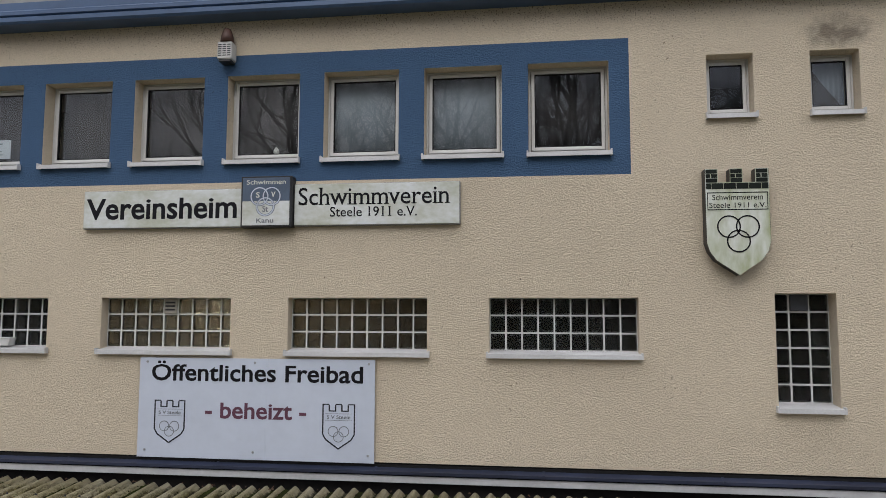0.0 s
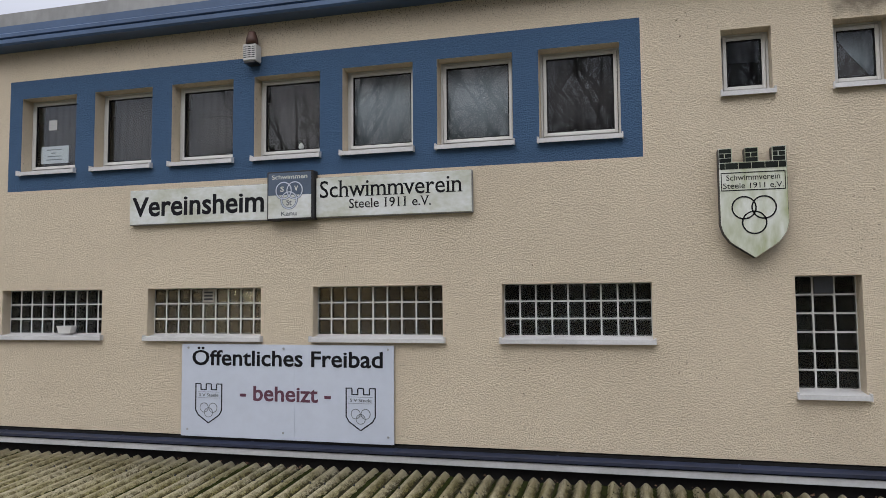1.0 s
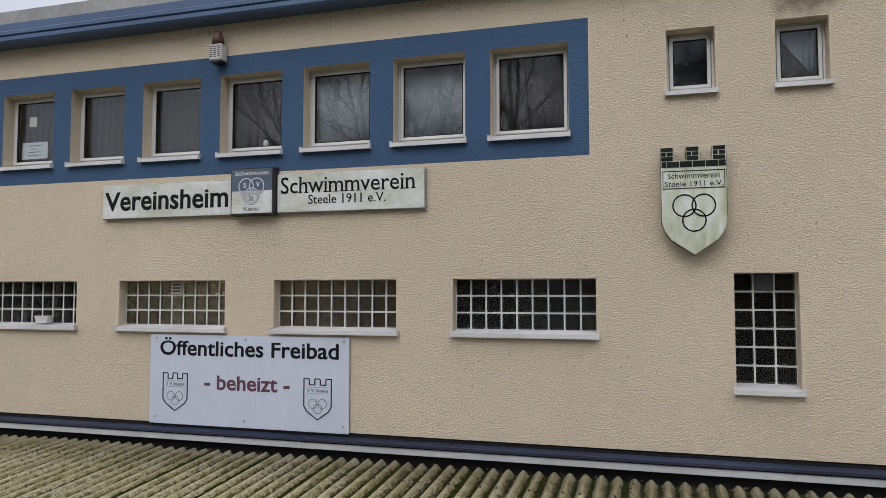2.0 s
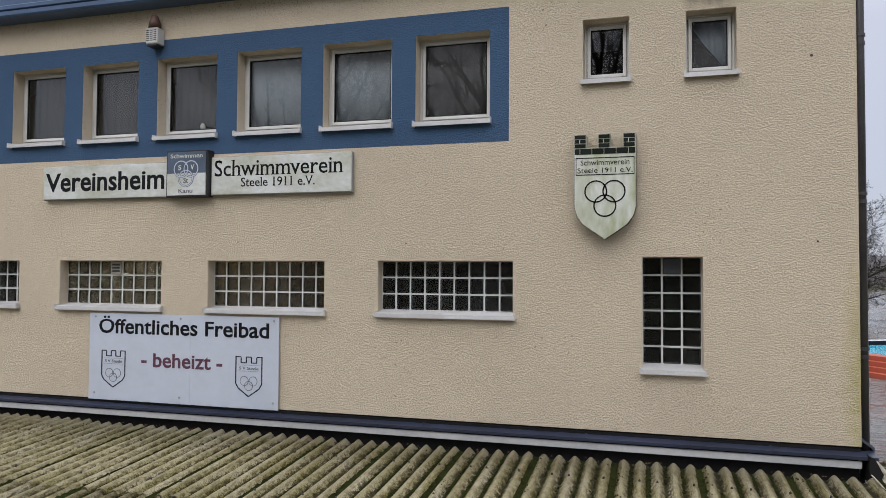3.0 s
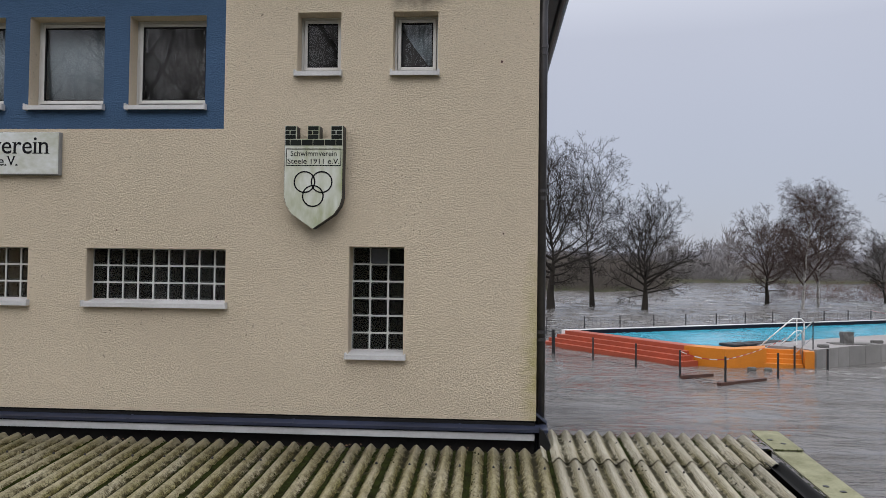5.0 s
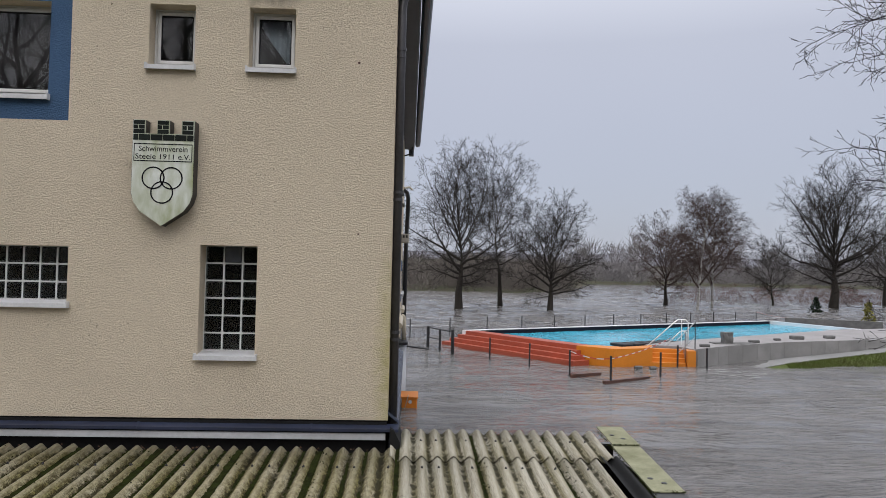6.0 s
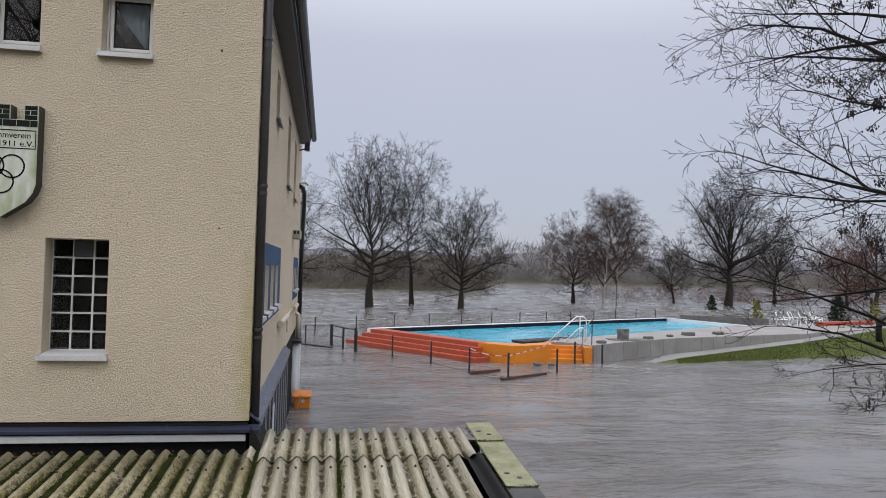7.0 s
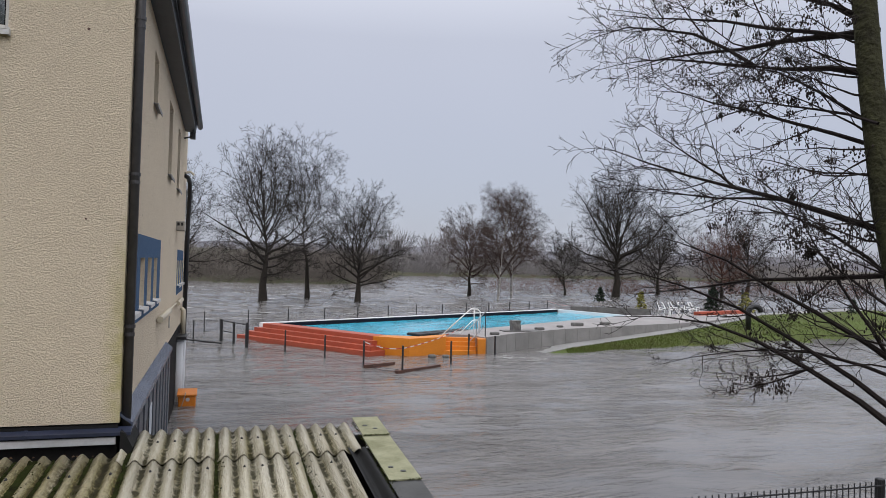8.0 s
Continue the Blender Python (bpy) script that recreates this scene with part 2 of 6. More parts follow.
M_SIGN = material("weathered_white_sign", (0.70, 0.72, 0.735), rough=0.4, col2=(0.44, 0.45, 0.36), big=2.4, fine=14, stretch=(1, 1, 1.6))
M_BANNER = material("pale_blue_white_panel", (0.56, 0.605, 0.705), rough=0.35, amount=0.12, big=0.9, fine=10)
M_SIGN_BLUE = material("slate_blue_print", (0.085, 0.12, 0.18), rough=0.4, amount=0.3, big=3)
M_SHIELD = material("mossy_white_shield", (0.72, 0.74, 0.71), rough=0.45, col2=(0.27, 0.30, 0.11), big=2.8, fine=9, stretch=(1.6, 1, 0.6))
M_BLACK = material("black_painted_metal", (0.018, 0.018, 0.02), rough=0.45, amount=0.4, big=3)
M_DARKBRICK = material("black_brick_print", (0.012, 0.016, 0.013), rough=0.6, spec=0.15, random=0.35)
M_PIPE = material("dark_grey_zinc_pipe", (0.085, 0.082, 0.085), rough=0.38, metal=0.5, amount=0.4, big=2)
M_GREY_PIPE = material("cream_plastic_pipe", (0.62, 0.55, 0.42), rough=0.5, amount=0.3)
M_WHITE_PIPE = material("pale_grey_pipe", (0.55, 0.56, 0.58), rough=0.5, amount=0.35)
M_SOFFIT = material("dark_slate_cladding", (0.05, 0.055, 0.065), rough=0.5, amount=0.4, big=3)
M_CLADDING = material("grey_metal_cladding", (0.105, 0.115, 0.135), rough=0.45, amount=0.4, big=2.5)
M_PARAPET = material("weathered_grey_upstand", (0.34, 0.34, 0.34), rough=0.85, amount=0.45, big=1.4, fine=9, bump=0.004, stretch=(1, 1, 0.5))
M_VENT = material("stained_concrete_box", (0.42, 0.39, 0.34), rough=0.85, amount=0.45, big=5)
M_CAP = material("lichen_green_verge_plate", (0.33, 0.325, 0.215), rough=0.95, col2=(0.16, 0.158, 0.085), big=4.5, fine=45, bump=0.006)
M_CAP_DARK = material("dark_grey_verge_plate", (0.085, 0.085, 0.085), rough=0.85, amount=0.4, big=4, bump=0.004)
M_BITUMEN = material("black_bitumen_sheet", (0.014, 0.014, 0.014), rough=0.7, spec=0.2, amount=0.4, big=3, bump=0.003)
M_MOSS = material("dark_moss", (0.030, 0.038, 0.010), rough=1.0, col2=(0.010, 0.009, 0.005), big=9, fine=60, spec=0.03)
M_LEAF = material("dead_leaf", (0.10, 0.05, 0.025), rough=0.9, col2=(0.06, 0.035, 0.02), big=9)
M_SHED = material("dark_shed_boards", (0.025, 0.023, 0.022), rough=0.95, spec=0.1, amount=0.4)
M_ORANGE = material("orange_pool_paint", (0.66, 0.215, 0.014), rough=0.5, amount=0.25, big=1.0, fine=14)
M_RED = material("brick_red_pool_paint", (0.40, 0.075, 0.035), rough=0.5, amount=0.28, big=0.9, fine=12)
M_CONCRETE = material("grey_concrete_panel", (0.27, 0.26, 0.25), rough=0.85, amount=0.35, big=1.2, fine=20, random=0.08, bump=0.003)
M_DECK = material("pale_pool_deck", (0.31, 0.29, 0.285), rough=0.75, amount=0.3, big=0.7, fine=9)
M_PATH = material("pale_concrete_path", (0.25, 0.245, 0.24), rough=0.85, amount=0.3, big=0.6, fine=9)
M_RIM = material("white_pool_rim", (0.80, 0.80, 0.81), rough=0.4, amount=0.12)
M_TILE_DARK = material("dark_overflow_tile", (0.008, 0.008, 0.016), rough=0.7, spec=0.2)
M_POOL_LINER = material("pool_blue_liner", (0.05, 0.36, 0.52), rough=0.5, amount=0.15)
M_STEEL = material("white_tube_rail", (0.78, 0.78, 0.78), rough=0.3, amount=0.15)
M_GALV = material("galvanised_tube", (0.42, 0.43, 0.45), rough=0.35, metal=0.7, amount=0.3)
M_FENCE = material("anthracite_fence_steel", (0.022, 0.022, 0.025), rough=0.5, amount=0.3)
M_TAPE_R = material("red_barrier_tape", (0.55, 0.06, 0.05), rough=0.5)
M_TAPE_W = material("white_barrier_tape", (0.8, 0.8, 0.8), rough=0.5)
M_STONE = material("rough_grey_stone", (0.17, 0.165, 0.16), rough=0.95, amount=0.5, big=4, fine=22, bump=0.02, bump_scale=12)
M_PLANK = material("wet_brown_plank", (0.11, 0.05, 0.035), rough=0.6, amount=0.5, big=4)
M_RAFT = material("black_rubber_mat", (0.014, 0.014, 0.016), rough=0.6)
M_GRASS = material("winter_grass", (0.080, 0.115, 0.022), rough=0.95, col2=(0.06, 0.062, 0.022), big=0.5, fine=6, bump=0.06, bump_scale=9, spec=0.2)
M_BLADE = material("grass_blade", (0.088, 0.130, 0.025), rough=0.9, col2=(0.085, 0.08, 0.03), big=0.6, spec=0.2)
M_EARTH = material("dark_wet_earth", (0.075, 0.062, 0.045), rough=0.95, col2=(0.05, 0.06, 0.03), big=0.4, fine=5, bump=0.05, bump_scale=6, spec=0.2)
M_BARK = material("grey_brown_bark", (0.042, 0.036, 0.030), rough=0.95, col2=(0.024, 0.021, 0.018), big=2.5, fine=18, bump=0.02, bump_scale=14, spec=0.2, stretch=(1, 1, 0.4))
M_TWIG = material("dark_twigs", (0.034, 0.029, 0.025), rough=0.95, amount=0.35, big=0.4, spec=0.2)
M_TWIG_RED = material("reddish_twigs", (0.082, 0.058, 0.050), rough=0.95, amount=0.35, big=0.4, spec=0.2)
M_BIRCH = material("birch_bark", (0.50, 0.48, 0.45), rough=0.85, col2=(0.10, 0.09, 0.085), big=2.2, fine=9, spec=0.2, stretch=(1, 1, 2.5))
M_ALDER = material("mossy_alder_bark", (0.060, 0.060, 0.030), rough=0.95, col2=(0.022, 0.020, 0.014), big=5, fine=30, bump=0.05, bump_scale=14, spec=0.2)
M_ALDER_TWIG = material("black_alder_twigs", (0.022, 0.017, 0.016), rough=0.95, amount=0.3, spec=0.2)
M_CONE = material("alder_cone", (0.020, 0.013, 0.010), rough=0.95)
# distance haze is put into the base colours of these woods and the hill
M_WOOD_FAR = material("far_bare_woods_hazed", (0.200, 0.175, 0.160), rough=1.0, col2=(0.14, 0.125, 0.11), big=0.05, fine=0.6, spec=0.1)
M_WOOD_BANK = material("dense_far_hedge_hazed", (0.15, 0.135, 0.125), rough=1.0, col2=(0.11, 0.10, 0.088), big=0.08, fine=1.2, spec=0.1)
M_WOOD_HAZE = material("far_woods_painted_haze", (0.235, 0.22, 0.222), rough=1.0, col2=(0.17, 0.16, 0.16), big=0.05, fine=0.6, spec=0.1)
M_HILL = material("wooded_hill_painted_haze", (0.175, 0.175, 0.20), rough=1.0, col2=(0.14, 0.135, 0.15), big=0.02, fine=0.2, spec=0.1)
M_RUST = material("rust_red_scrub", (0.115, 0.052, 0.040), rough=1.0, col2=(0.06, 0.038, 0.03), big=0.4, spec=0.1)
M_EVERGREEN = material("dark_evergreen", (0.022, 0.034, 0.022), rough=0.95, col2=(0.012, 0.018, 0.012), big=2, spec=0.2)
M_YELLOW_LEAF = material("yellow_green_shrub", (0.20, 0.185, 0.045), rough=0.9, col2=(0.11, 0.105, 0.03), big=2, spec=0.2)
M_ORANGE_BOX = material("orange_gritbox_plastic", (0.66, 0.20, 0.015), rough=0.45, amount=0.25, big=4)
M_WATER = flood_water("flood_water", (0.166, 0.156, 0.150), 0.08, (0.8, 3.0, 9.0), (0.11, 0.32, 0.08), flow=(0.28, 1.0, 1.0))
M_POOL = flood_water("pool_water", (0.07, 0.44, 0.60), 0.12, (1.2, 5.0), (0.06, 0.025), flow=(1, 1, 1), spec=0.25)


def corrugated_cement(name, base, worn, algae, clean_end=False, streaks=((5.0, 0.36, 0.60, 0.9, (2.4, 0.3, 1)), (20.0, 0.46, 0.58, 0.9, (1.1, 0.6, 1)), (60.0, 0.48, 0.60, 0.85, (0.7, 1.0, 1))), crest=0.30):
    """Old fibre cement: grey, with yellow-green algae in patches and dark lichen spots."""
    m = material(name, base, rough=0.95, col2=worn, big=2.2, fine=30, random=0.14, bump=0.03, bump_scale=45, spec=0.15, stretch=(1.6, 0.2, 1))
    n, l = m.node_tree.nodes, m.node_tree.links
    b = n["Principled BSDF"]
    co = n.new("ShaderNodeTexCoord")
    info = n.new("ShaderNodeObjectInfo")
    sh = n.new("ShaderNodeVectorMath")
    sh.operation = "ADD"
    l.new(co.outputs["Object"], sh.inputs[0])
    l.new(info.outputs["Location"], sh.inputs[1])
    last = b.inputs["Base Color"].links[0].from_socket
    # algae and lichen colours follow the waves: full in the valleys, weaker towards the crests
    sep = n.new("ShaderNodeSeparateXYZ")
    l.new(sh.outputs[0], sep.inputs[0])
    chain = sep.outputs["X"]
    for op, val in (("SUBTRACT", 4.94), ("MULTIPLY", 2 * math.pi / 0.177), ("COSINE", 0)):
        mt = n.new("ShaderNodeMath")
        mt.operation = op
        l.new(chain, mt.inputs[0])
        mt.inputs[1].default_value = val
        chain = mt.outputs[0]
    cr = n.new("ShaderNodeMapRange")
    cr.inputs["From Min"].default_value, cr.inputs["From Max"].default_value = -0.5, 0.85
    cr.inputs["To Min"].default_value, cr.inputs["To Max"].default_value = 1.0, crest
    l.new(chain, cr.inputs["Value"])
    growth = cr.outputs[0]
    if clean_end:
        # nothing grows on the upper ends, which lie dry below the flashing
        ye, ym = n.new("ShaderNodeMapRange"), n.new("ShaderNodeMath")
        ye.inputs["From Min"].default_value, ye.inputs["From Max"].default_value = 8.08, 8.26
        ye.inputs["To Min"].default_value, ye.inputs["To Max"].default_value = 1.0, 0.1
        ym.operation = "MULTIPLY"
        l.new(sep.outputs["Y"], ye.inputs["Value"])
        l.new(growth, ym.inputs[0])
        l.new(ye.outputs[0], ym.inputs[1])
        growth = ym.outputs[0]
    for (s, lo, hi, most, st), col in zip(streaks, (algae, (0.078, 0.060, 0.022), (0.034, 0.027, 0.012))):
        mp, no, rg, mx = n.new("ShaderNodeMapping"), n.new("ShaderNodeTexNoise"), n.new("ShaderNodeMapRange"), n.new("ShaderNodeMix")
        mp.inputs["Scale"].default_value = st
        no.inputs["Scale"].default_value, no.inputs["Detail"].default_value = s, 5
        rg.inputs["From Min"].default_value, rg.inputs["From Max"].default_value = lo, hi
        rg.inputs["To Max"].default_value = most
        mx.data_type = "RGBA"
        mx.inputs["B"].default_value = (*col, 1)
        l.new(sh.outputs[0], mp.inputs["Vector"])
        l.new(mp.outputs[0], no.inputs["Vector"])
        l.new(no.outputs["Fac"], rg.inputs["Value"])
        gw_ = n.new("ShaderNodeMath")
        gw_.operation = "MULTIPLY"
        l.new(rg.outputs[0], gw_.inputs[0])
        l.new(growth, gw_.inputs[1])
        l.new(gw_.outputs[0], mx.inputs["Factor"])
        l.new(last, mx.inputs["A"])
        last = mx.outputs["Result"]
    # a near-black brown is mixed in towards the bottoms of the waves, with a ragged edge
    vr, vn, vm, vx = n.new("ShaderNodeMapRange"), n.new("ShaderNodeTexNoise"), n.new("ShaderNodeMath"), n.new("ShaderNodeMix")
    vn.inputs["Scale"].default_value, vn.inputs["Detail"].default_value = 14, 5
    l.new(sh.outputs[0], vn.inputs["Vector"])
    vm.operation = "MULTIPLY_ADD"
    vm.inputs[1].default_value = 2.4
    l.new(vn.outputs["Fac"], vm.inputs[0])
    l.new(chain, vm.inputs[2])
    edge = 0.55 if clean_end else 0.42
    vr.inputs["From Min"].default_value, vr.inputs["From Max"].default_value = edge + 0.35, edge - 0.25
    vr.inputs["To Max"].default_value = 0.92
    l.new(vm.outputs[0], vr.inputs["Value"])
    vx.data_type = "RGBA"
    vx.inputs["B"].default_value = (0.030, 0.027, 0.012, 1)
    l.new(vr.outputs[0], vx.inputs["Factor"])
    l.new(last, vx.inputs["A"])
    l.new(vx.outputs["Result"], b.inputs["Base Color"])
    return m


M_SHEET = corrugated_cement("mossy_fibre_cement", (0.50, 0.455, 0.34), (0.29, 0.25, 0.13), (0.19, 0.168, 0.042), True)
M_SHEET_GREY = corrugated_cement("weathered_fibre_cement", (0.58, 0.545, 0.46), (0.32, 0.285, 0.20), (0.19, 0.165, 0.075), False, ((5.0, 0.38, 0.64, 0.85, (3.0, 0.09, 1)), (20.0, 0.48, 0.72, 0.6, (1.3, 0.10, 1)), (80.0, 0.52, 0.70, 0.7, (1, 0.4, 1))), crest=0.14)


# ---- builders ----
def world_of(ob):
    m = ob.matrix_basis.copy()
    return world_of(ob.parent) @ ob.matrix_parent_inverse @ m if ob.parent else m


def part(name, bm, mat, parent=None, label="", smooth=False):
    """Links a bmesh, a mesh or (vertices, faces) as one object, under a thing or a part; its coordinates are the world's."""
    if isinstance(bm, bpy.types.Mesh):
        me = bm
    else:
        me = bpy.data.meshes.new(name)
        if isinstance(bm, tuple):
            me.from_pydata(bm[0], [], bm[1])
        else:
            bm.to_mesh(me)
            bm.free()
        for m in (mat if isinstance(mat, (list, tuple)) else [mat]):
            me.materials.append(m)
        if smooth:
            me.polygons.foreach_set("use_smooth", [True] * len(me.polygons))
    ob = new(name, me)
    if parent:
        ob.parent = parent
        ob.matrix_parent_inverse = world_of(parent).inverted()
    if label:
        ob["label"] = label
    return ob


def thing(name, at, label, category, group="", kind=""):
    ob = new(name)
    ob.location = at
    ob.empty_display_size = 0.1
    return tagged(ob, label, category, group, kind)


def box(bm, x0, x1, y0, y1, z0, z1, bevel=0.0, m=None):
    vs = bmesh.ops.create_cube(bm, size=1)["verts"]
    for v in vs:
        v.co = Vector(((x0 + x1) / 2 + v.co.x * (x1 - x0), (y0 + y1) / 2 + v.co.y * (y1 - y0), (z0 + z1) / 2 + v.co.z * (z1 - z0)))
        if m:
            v.co = m @ v.co
    if bevel:
        es = list({e for v in vs for e in v.link_edges})
        bmesh.ops.bevel(bm, geom=es, offset=bevel, segments=1, affect="EDGES")
    return bm


def boxes(*rows, bevel=0.0):
    bm = bmesh.new()
    for r in rows:
        box(bm, *r, bevel=bevel)
    return bm


def tube(bm, pts, r, n=8, caps=True):
    """A round tube along points; r is one radius or one for each point."""
    pts = [Vector(p) for p in pts]
    rs = r if isinstance(r, (list, tuple)) else [r] * len(pts)
    rings = []
    side = None
    for i, p in enumerate(pts):
        d = (pts[min(i + 1, len(pts) - 1)] - pts[max(i - 1, 0)]).normalized()
        if side is None:
            side = d.orthogonal().normalized()
        side = (side - d * side.dot(d)).normalized()
        up = d.cross(side)
        rings.append([bm.verts.new(p + (side * math.cos(2 * math.pi * k / n) + up * math.sin(2 * math.pi * k / n)) * rs[i]) for k in range(n)])
    for a, b in zip(rings, rings[1:]):
        for k in range(n):
            bm.faces.new((a[k], a[(k + 1) % n], b[(k + 1) % n], b[k]))
    if caps:
        bm.faces.new(rings[0][::-1])
        bm.faces.new(rings[-1])
    return bm


def prism(bm, outline, axis, a, b):
    """An outline of (u, v) pushed from a to b along an axis: 'y' takes (x, z), 'x' takes (y, z), 'z' takes (x, y)."""
    def at(u, v, w):
        return {"y": (u, w, v), "x": (w, u, v), "z": (u, v, w)}[axis]
    lo = [bm.verts.new(at(u, v, a)) for u, v in outline]
    hi = [bm.verts.new(at(u, v, b)) for u, v in outline]
    fs = [bm.faces.new(lo), bm.faces.new(hi[::-1])]
    for i in range(len(lo)):
        j = (i + 1) % len(lo)
        fs.append(bm.faces.new((lo[i], hi[i], hi[j], lo[j])))
    bmesh.ops.recalc_face_normals(bm, faces=fs)
    return bm


def ring(bm, x, y, z, radius, width, depth, n=40):
    """A flat ring that stands in the wall's plane."""
    for k in range(n):
        a0, a1 = 2 * math.pi * k / n, 2 * math.pi * (k + 1) / n
        q = [(x + r * math.cos(a), z + r * math.sin(a)) for a, r in ((a0, radius - width / 2), (a0, radius + width / 2), (a1, radius + width / 2), (a1, radius - width / 2))]
        bm.faces.new([bm.verts.new((u, y, v)) for u, v in q])
        bm.faces.new([bm.verts.new((q[i][0], yy, q[i][1])) for i, yy in ((1, y), (1, y + depth), (2, y + depth), (2, y))])
    return bm


def text_mesh(text, bold=0.0):
    cu = bpy.data.curves.new("text", "FONT")
    cu.body, cu.offset, cu.extrude, cu.resolution_u = text, bold, 0.02, 3
    ob = new("text", cu)
    bpy.context.view_layer.update()
    me = bpy.data.meshes.new_from_object(ob.evaluated_get(bpy.context.evaluated_depsgraph_get()))
    bpy.data.objects.remove(ob)
    return me


X_HEIGHT, CAP_HEIGHT = (max(v.co.y for v in text_mesh(c).vertices) for c in "xH")


def serifs(me, bold):
    """Thin slab feet at the ends of the upright strokes."""
    bm = bmesh.new()
    bm.from_mesh(me)
    feet = []
    for e in bm.edges:
        (u0, w0, d0), (u1, w1, d1) = e.verts[0].co, e.verts[1].co
        if d0 > 0 and d1 > 0 and abs(w0 - w1) < 0.004 and 0.05 < abs(u0 - u1) < 0.24:
            for level, inward in ((0, 1), (X_HEIGHT, -1), (CAP_HEIGHT, -1)):
                if abs(w0 - level) < 0.012 + bold:
                    feet.append((min(u0, u1), max(u0, u1), w0, inward))
    for u0, u1, w, inward in feet:
        left, right = 0.055, 0.055 if inward > 0 else 0.015
        box(bm, u0 - left, u1 + right, min(w, w + 0.035 * inward), max(w, w + 0.035 * inward), -0.02, 0.02)
    bm.to_mesh(me)
    bm.free()


def lettering(text, x0, x1, z0, z1, y, mat, parent, bold=0.0, name="lettering", label="", serif=False):
    """Words in the built-in font with a tall x-height, facing -y, fitted into x0..x1 and z0..z1 (the whole height of the glyphs)."""
    me = text_mesh(text, bold)
    if serif:
        serifs(me, bold)
    grown = (0.65 if serif else 0.73) * CAP_HEIGHT
    for v in me.vertices:
        w = v.co.y
        if 0 < w < X_HEIGHT:
            v.co.y = w * grown / X_HEIGHT
        elif X_HEIGHT <= w < CAP_HEIGHT:
            v.co.y = grown + (w - X_HEIGHT) * (CAP_HEIGHT - grown) / (CAP_HEIGHT - X_HEIGHT)
    co = np.array([v.co for v in me.vertices])
    lo, hi = co.min(0), co.max(0)
    sx, sz = (x1 - x0) / (hi[0] - lo[0]), (z1 - z0) / (hi[1] - lo[1])
    for v in me.vertices:
        u, w, d = v.co
        v.co = (x0 + (u - lo[0]) * sx, y - (0.003 if d > 0 else 0.0), z0 + (w - lo[1]) * sz)
    me.materials.clear()
    me.materials.append(mat)
    # one part for each word: glyphs are told apart by the gaps between them
    bm = bmesh.new()
    bm.from_mesh(me)
    left, glyphs = set(bm.verts), []
    while left:
        todo, island = [left.pop()], []
        while todo:
            v = todo.pop()
            island.append(v)
            for e in v.link_edges:
                o = e.other_vert(v)
                if o in left:
                    left.remove(o)
                    todo.append(o)
        glyphs.append((min(v.co.x for v in island), max(v.co.x for v in island), {v.index for v in island}))
    bm.free()
    glyphs.sort(key=lambda g: g[0])
    words, end = [], None
    for g0, g1, ids in glyphs:
        if end is None or g0 - end > 0.23 * (z1 - z0):
            words.append(set())
            end = g1
        words[-1] |= ids
        end = max(end, g1)
    if len(words) == 1:
        return part(name, me, mat, parent, label)
    for ids in words:
        bm = bmesh.new()
        bm.from_mesh(me)
        bm.verts.ensure_lookup_table()
        bmesh.ops.delete(bm, geom=[v for v in bm.verts if v.index not in ids], context="VERTS")
        part(name, bm, mat, parent, label)



# ---- the clubhouse: shell ----
WALL, CORNER, END, LEFT, TOP = 8.58, 4.90, 21.8, -13.0, 7.60


def pierced_wall(bm, span, heights, openings, thick, place, blue=()):
    """A wall with openings (u0, u1, z0, z1). place(u, depth, z) sets it in the world; faces in a blue field take the second material."""
    us = sorted({*span, *(u for o in openings for u in o[:2]), *(u for o in blue for u in o[:2])})
    zs = sorted({*heights, *(z for o in openings for z in o[2:]), *(z for o in blue for z in o[2:])})

    def inside(u, z, rects):
        return any(a < u < b and c < z < d for a, b, c, d in rects)

    cache = {}

    def vert(u, d, z):
        key = (round(u, 4), d, round(z, 4))
        if key not in cache:
            cache[key] = bm.verts.new(place(u, d, z))
        return cache[key]

    faces = []
    for u0, u1 in zip(us, us[1:]):
        for z0, z1 in zip(zs, zs[1:]):
            mu, mz = (u0 + u1) / 2, (z0 + z1) / 2
            if inside(mu, mz, openings):
                continue
            for d in (0, thick):
                f = bm.faces.new([vert(u, d, z) for u, z in ((u0, z0), (u1, z0), (u1, z1), (u0, z1))])
                f.material_index = 1 if d == 0 and inside(mu, mz, blue) else 0
                faces.append(f)
            for (a, b), probe in ((((u0, z0), (u1, z0)), (mu, z0 - 1e-3)), (((u0, z1), (u1, z1)), (mu, z1 + 1e-3)), (((u0, z0), (u0, z1)), (u0 - 1e-3, mz)), (((u1, z0), (u1, z1)), (u1 + 1e-3, mz))):
                out = not (span[0] < probe[0] < span[1] and heights[0] < probe[1] < heights[1])
                if out or inside(*probe, openings):
                    faces.append(bm.faces.new((vert(a[0], 0, a[1]), vert(b[0], 0, b[1]), vert(b[0], thick, b[1]), vert(a[0], thick, a[1]))))
    bmesh.ops.recalc_face_normals(bm, faces=faces)
    return bm


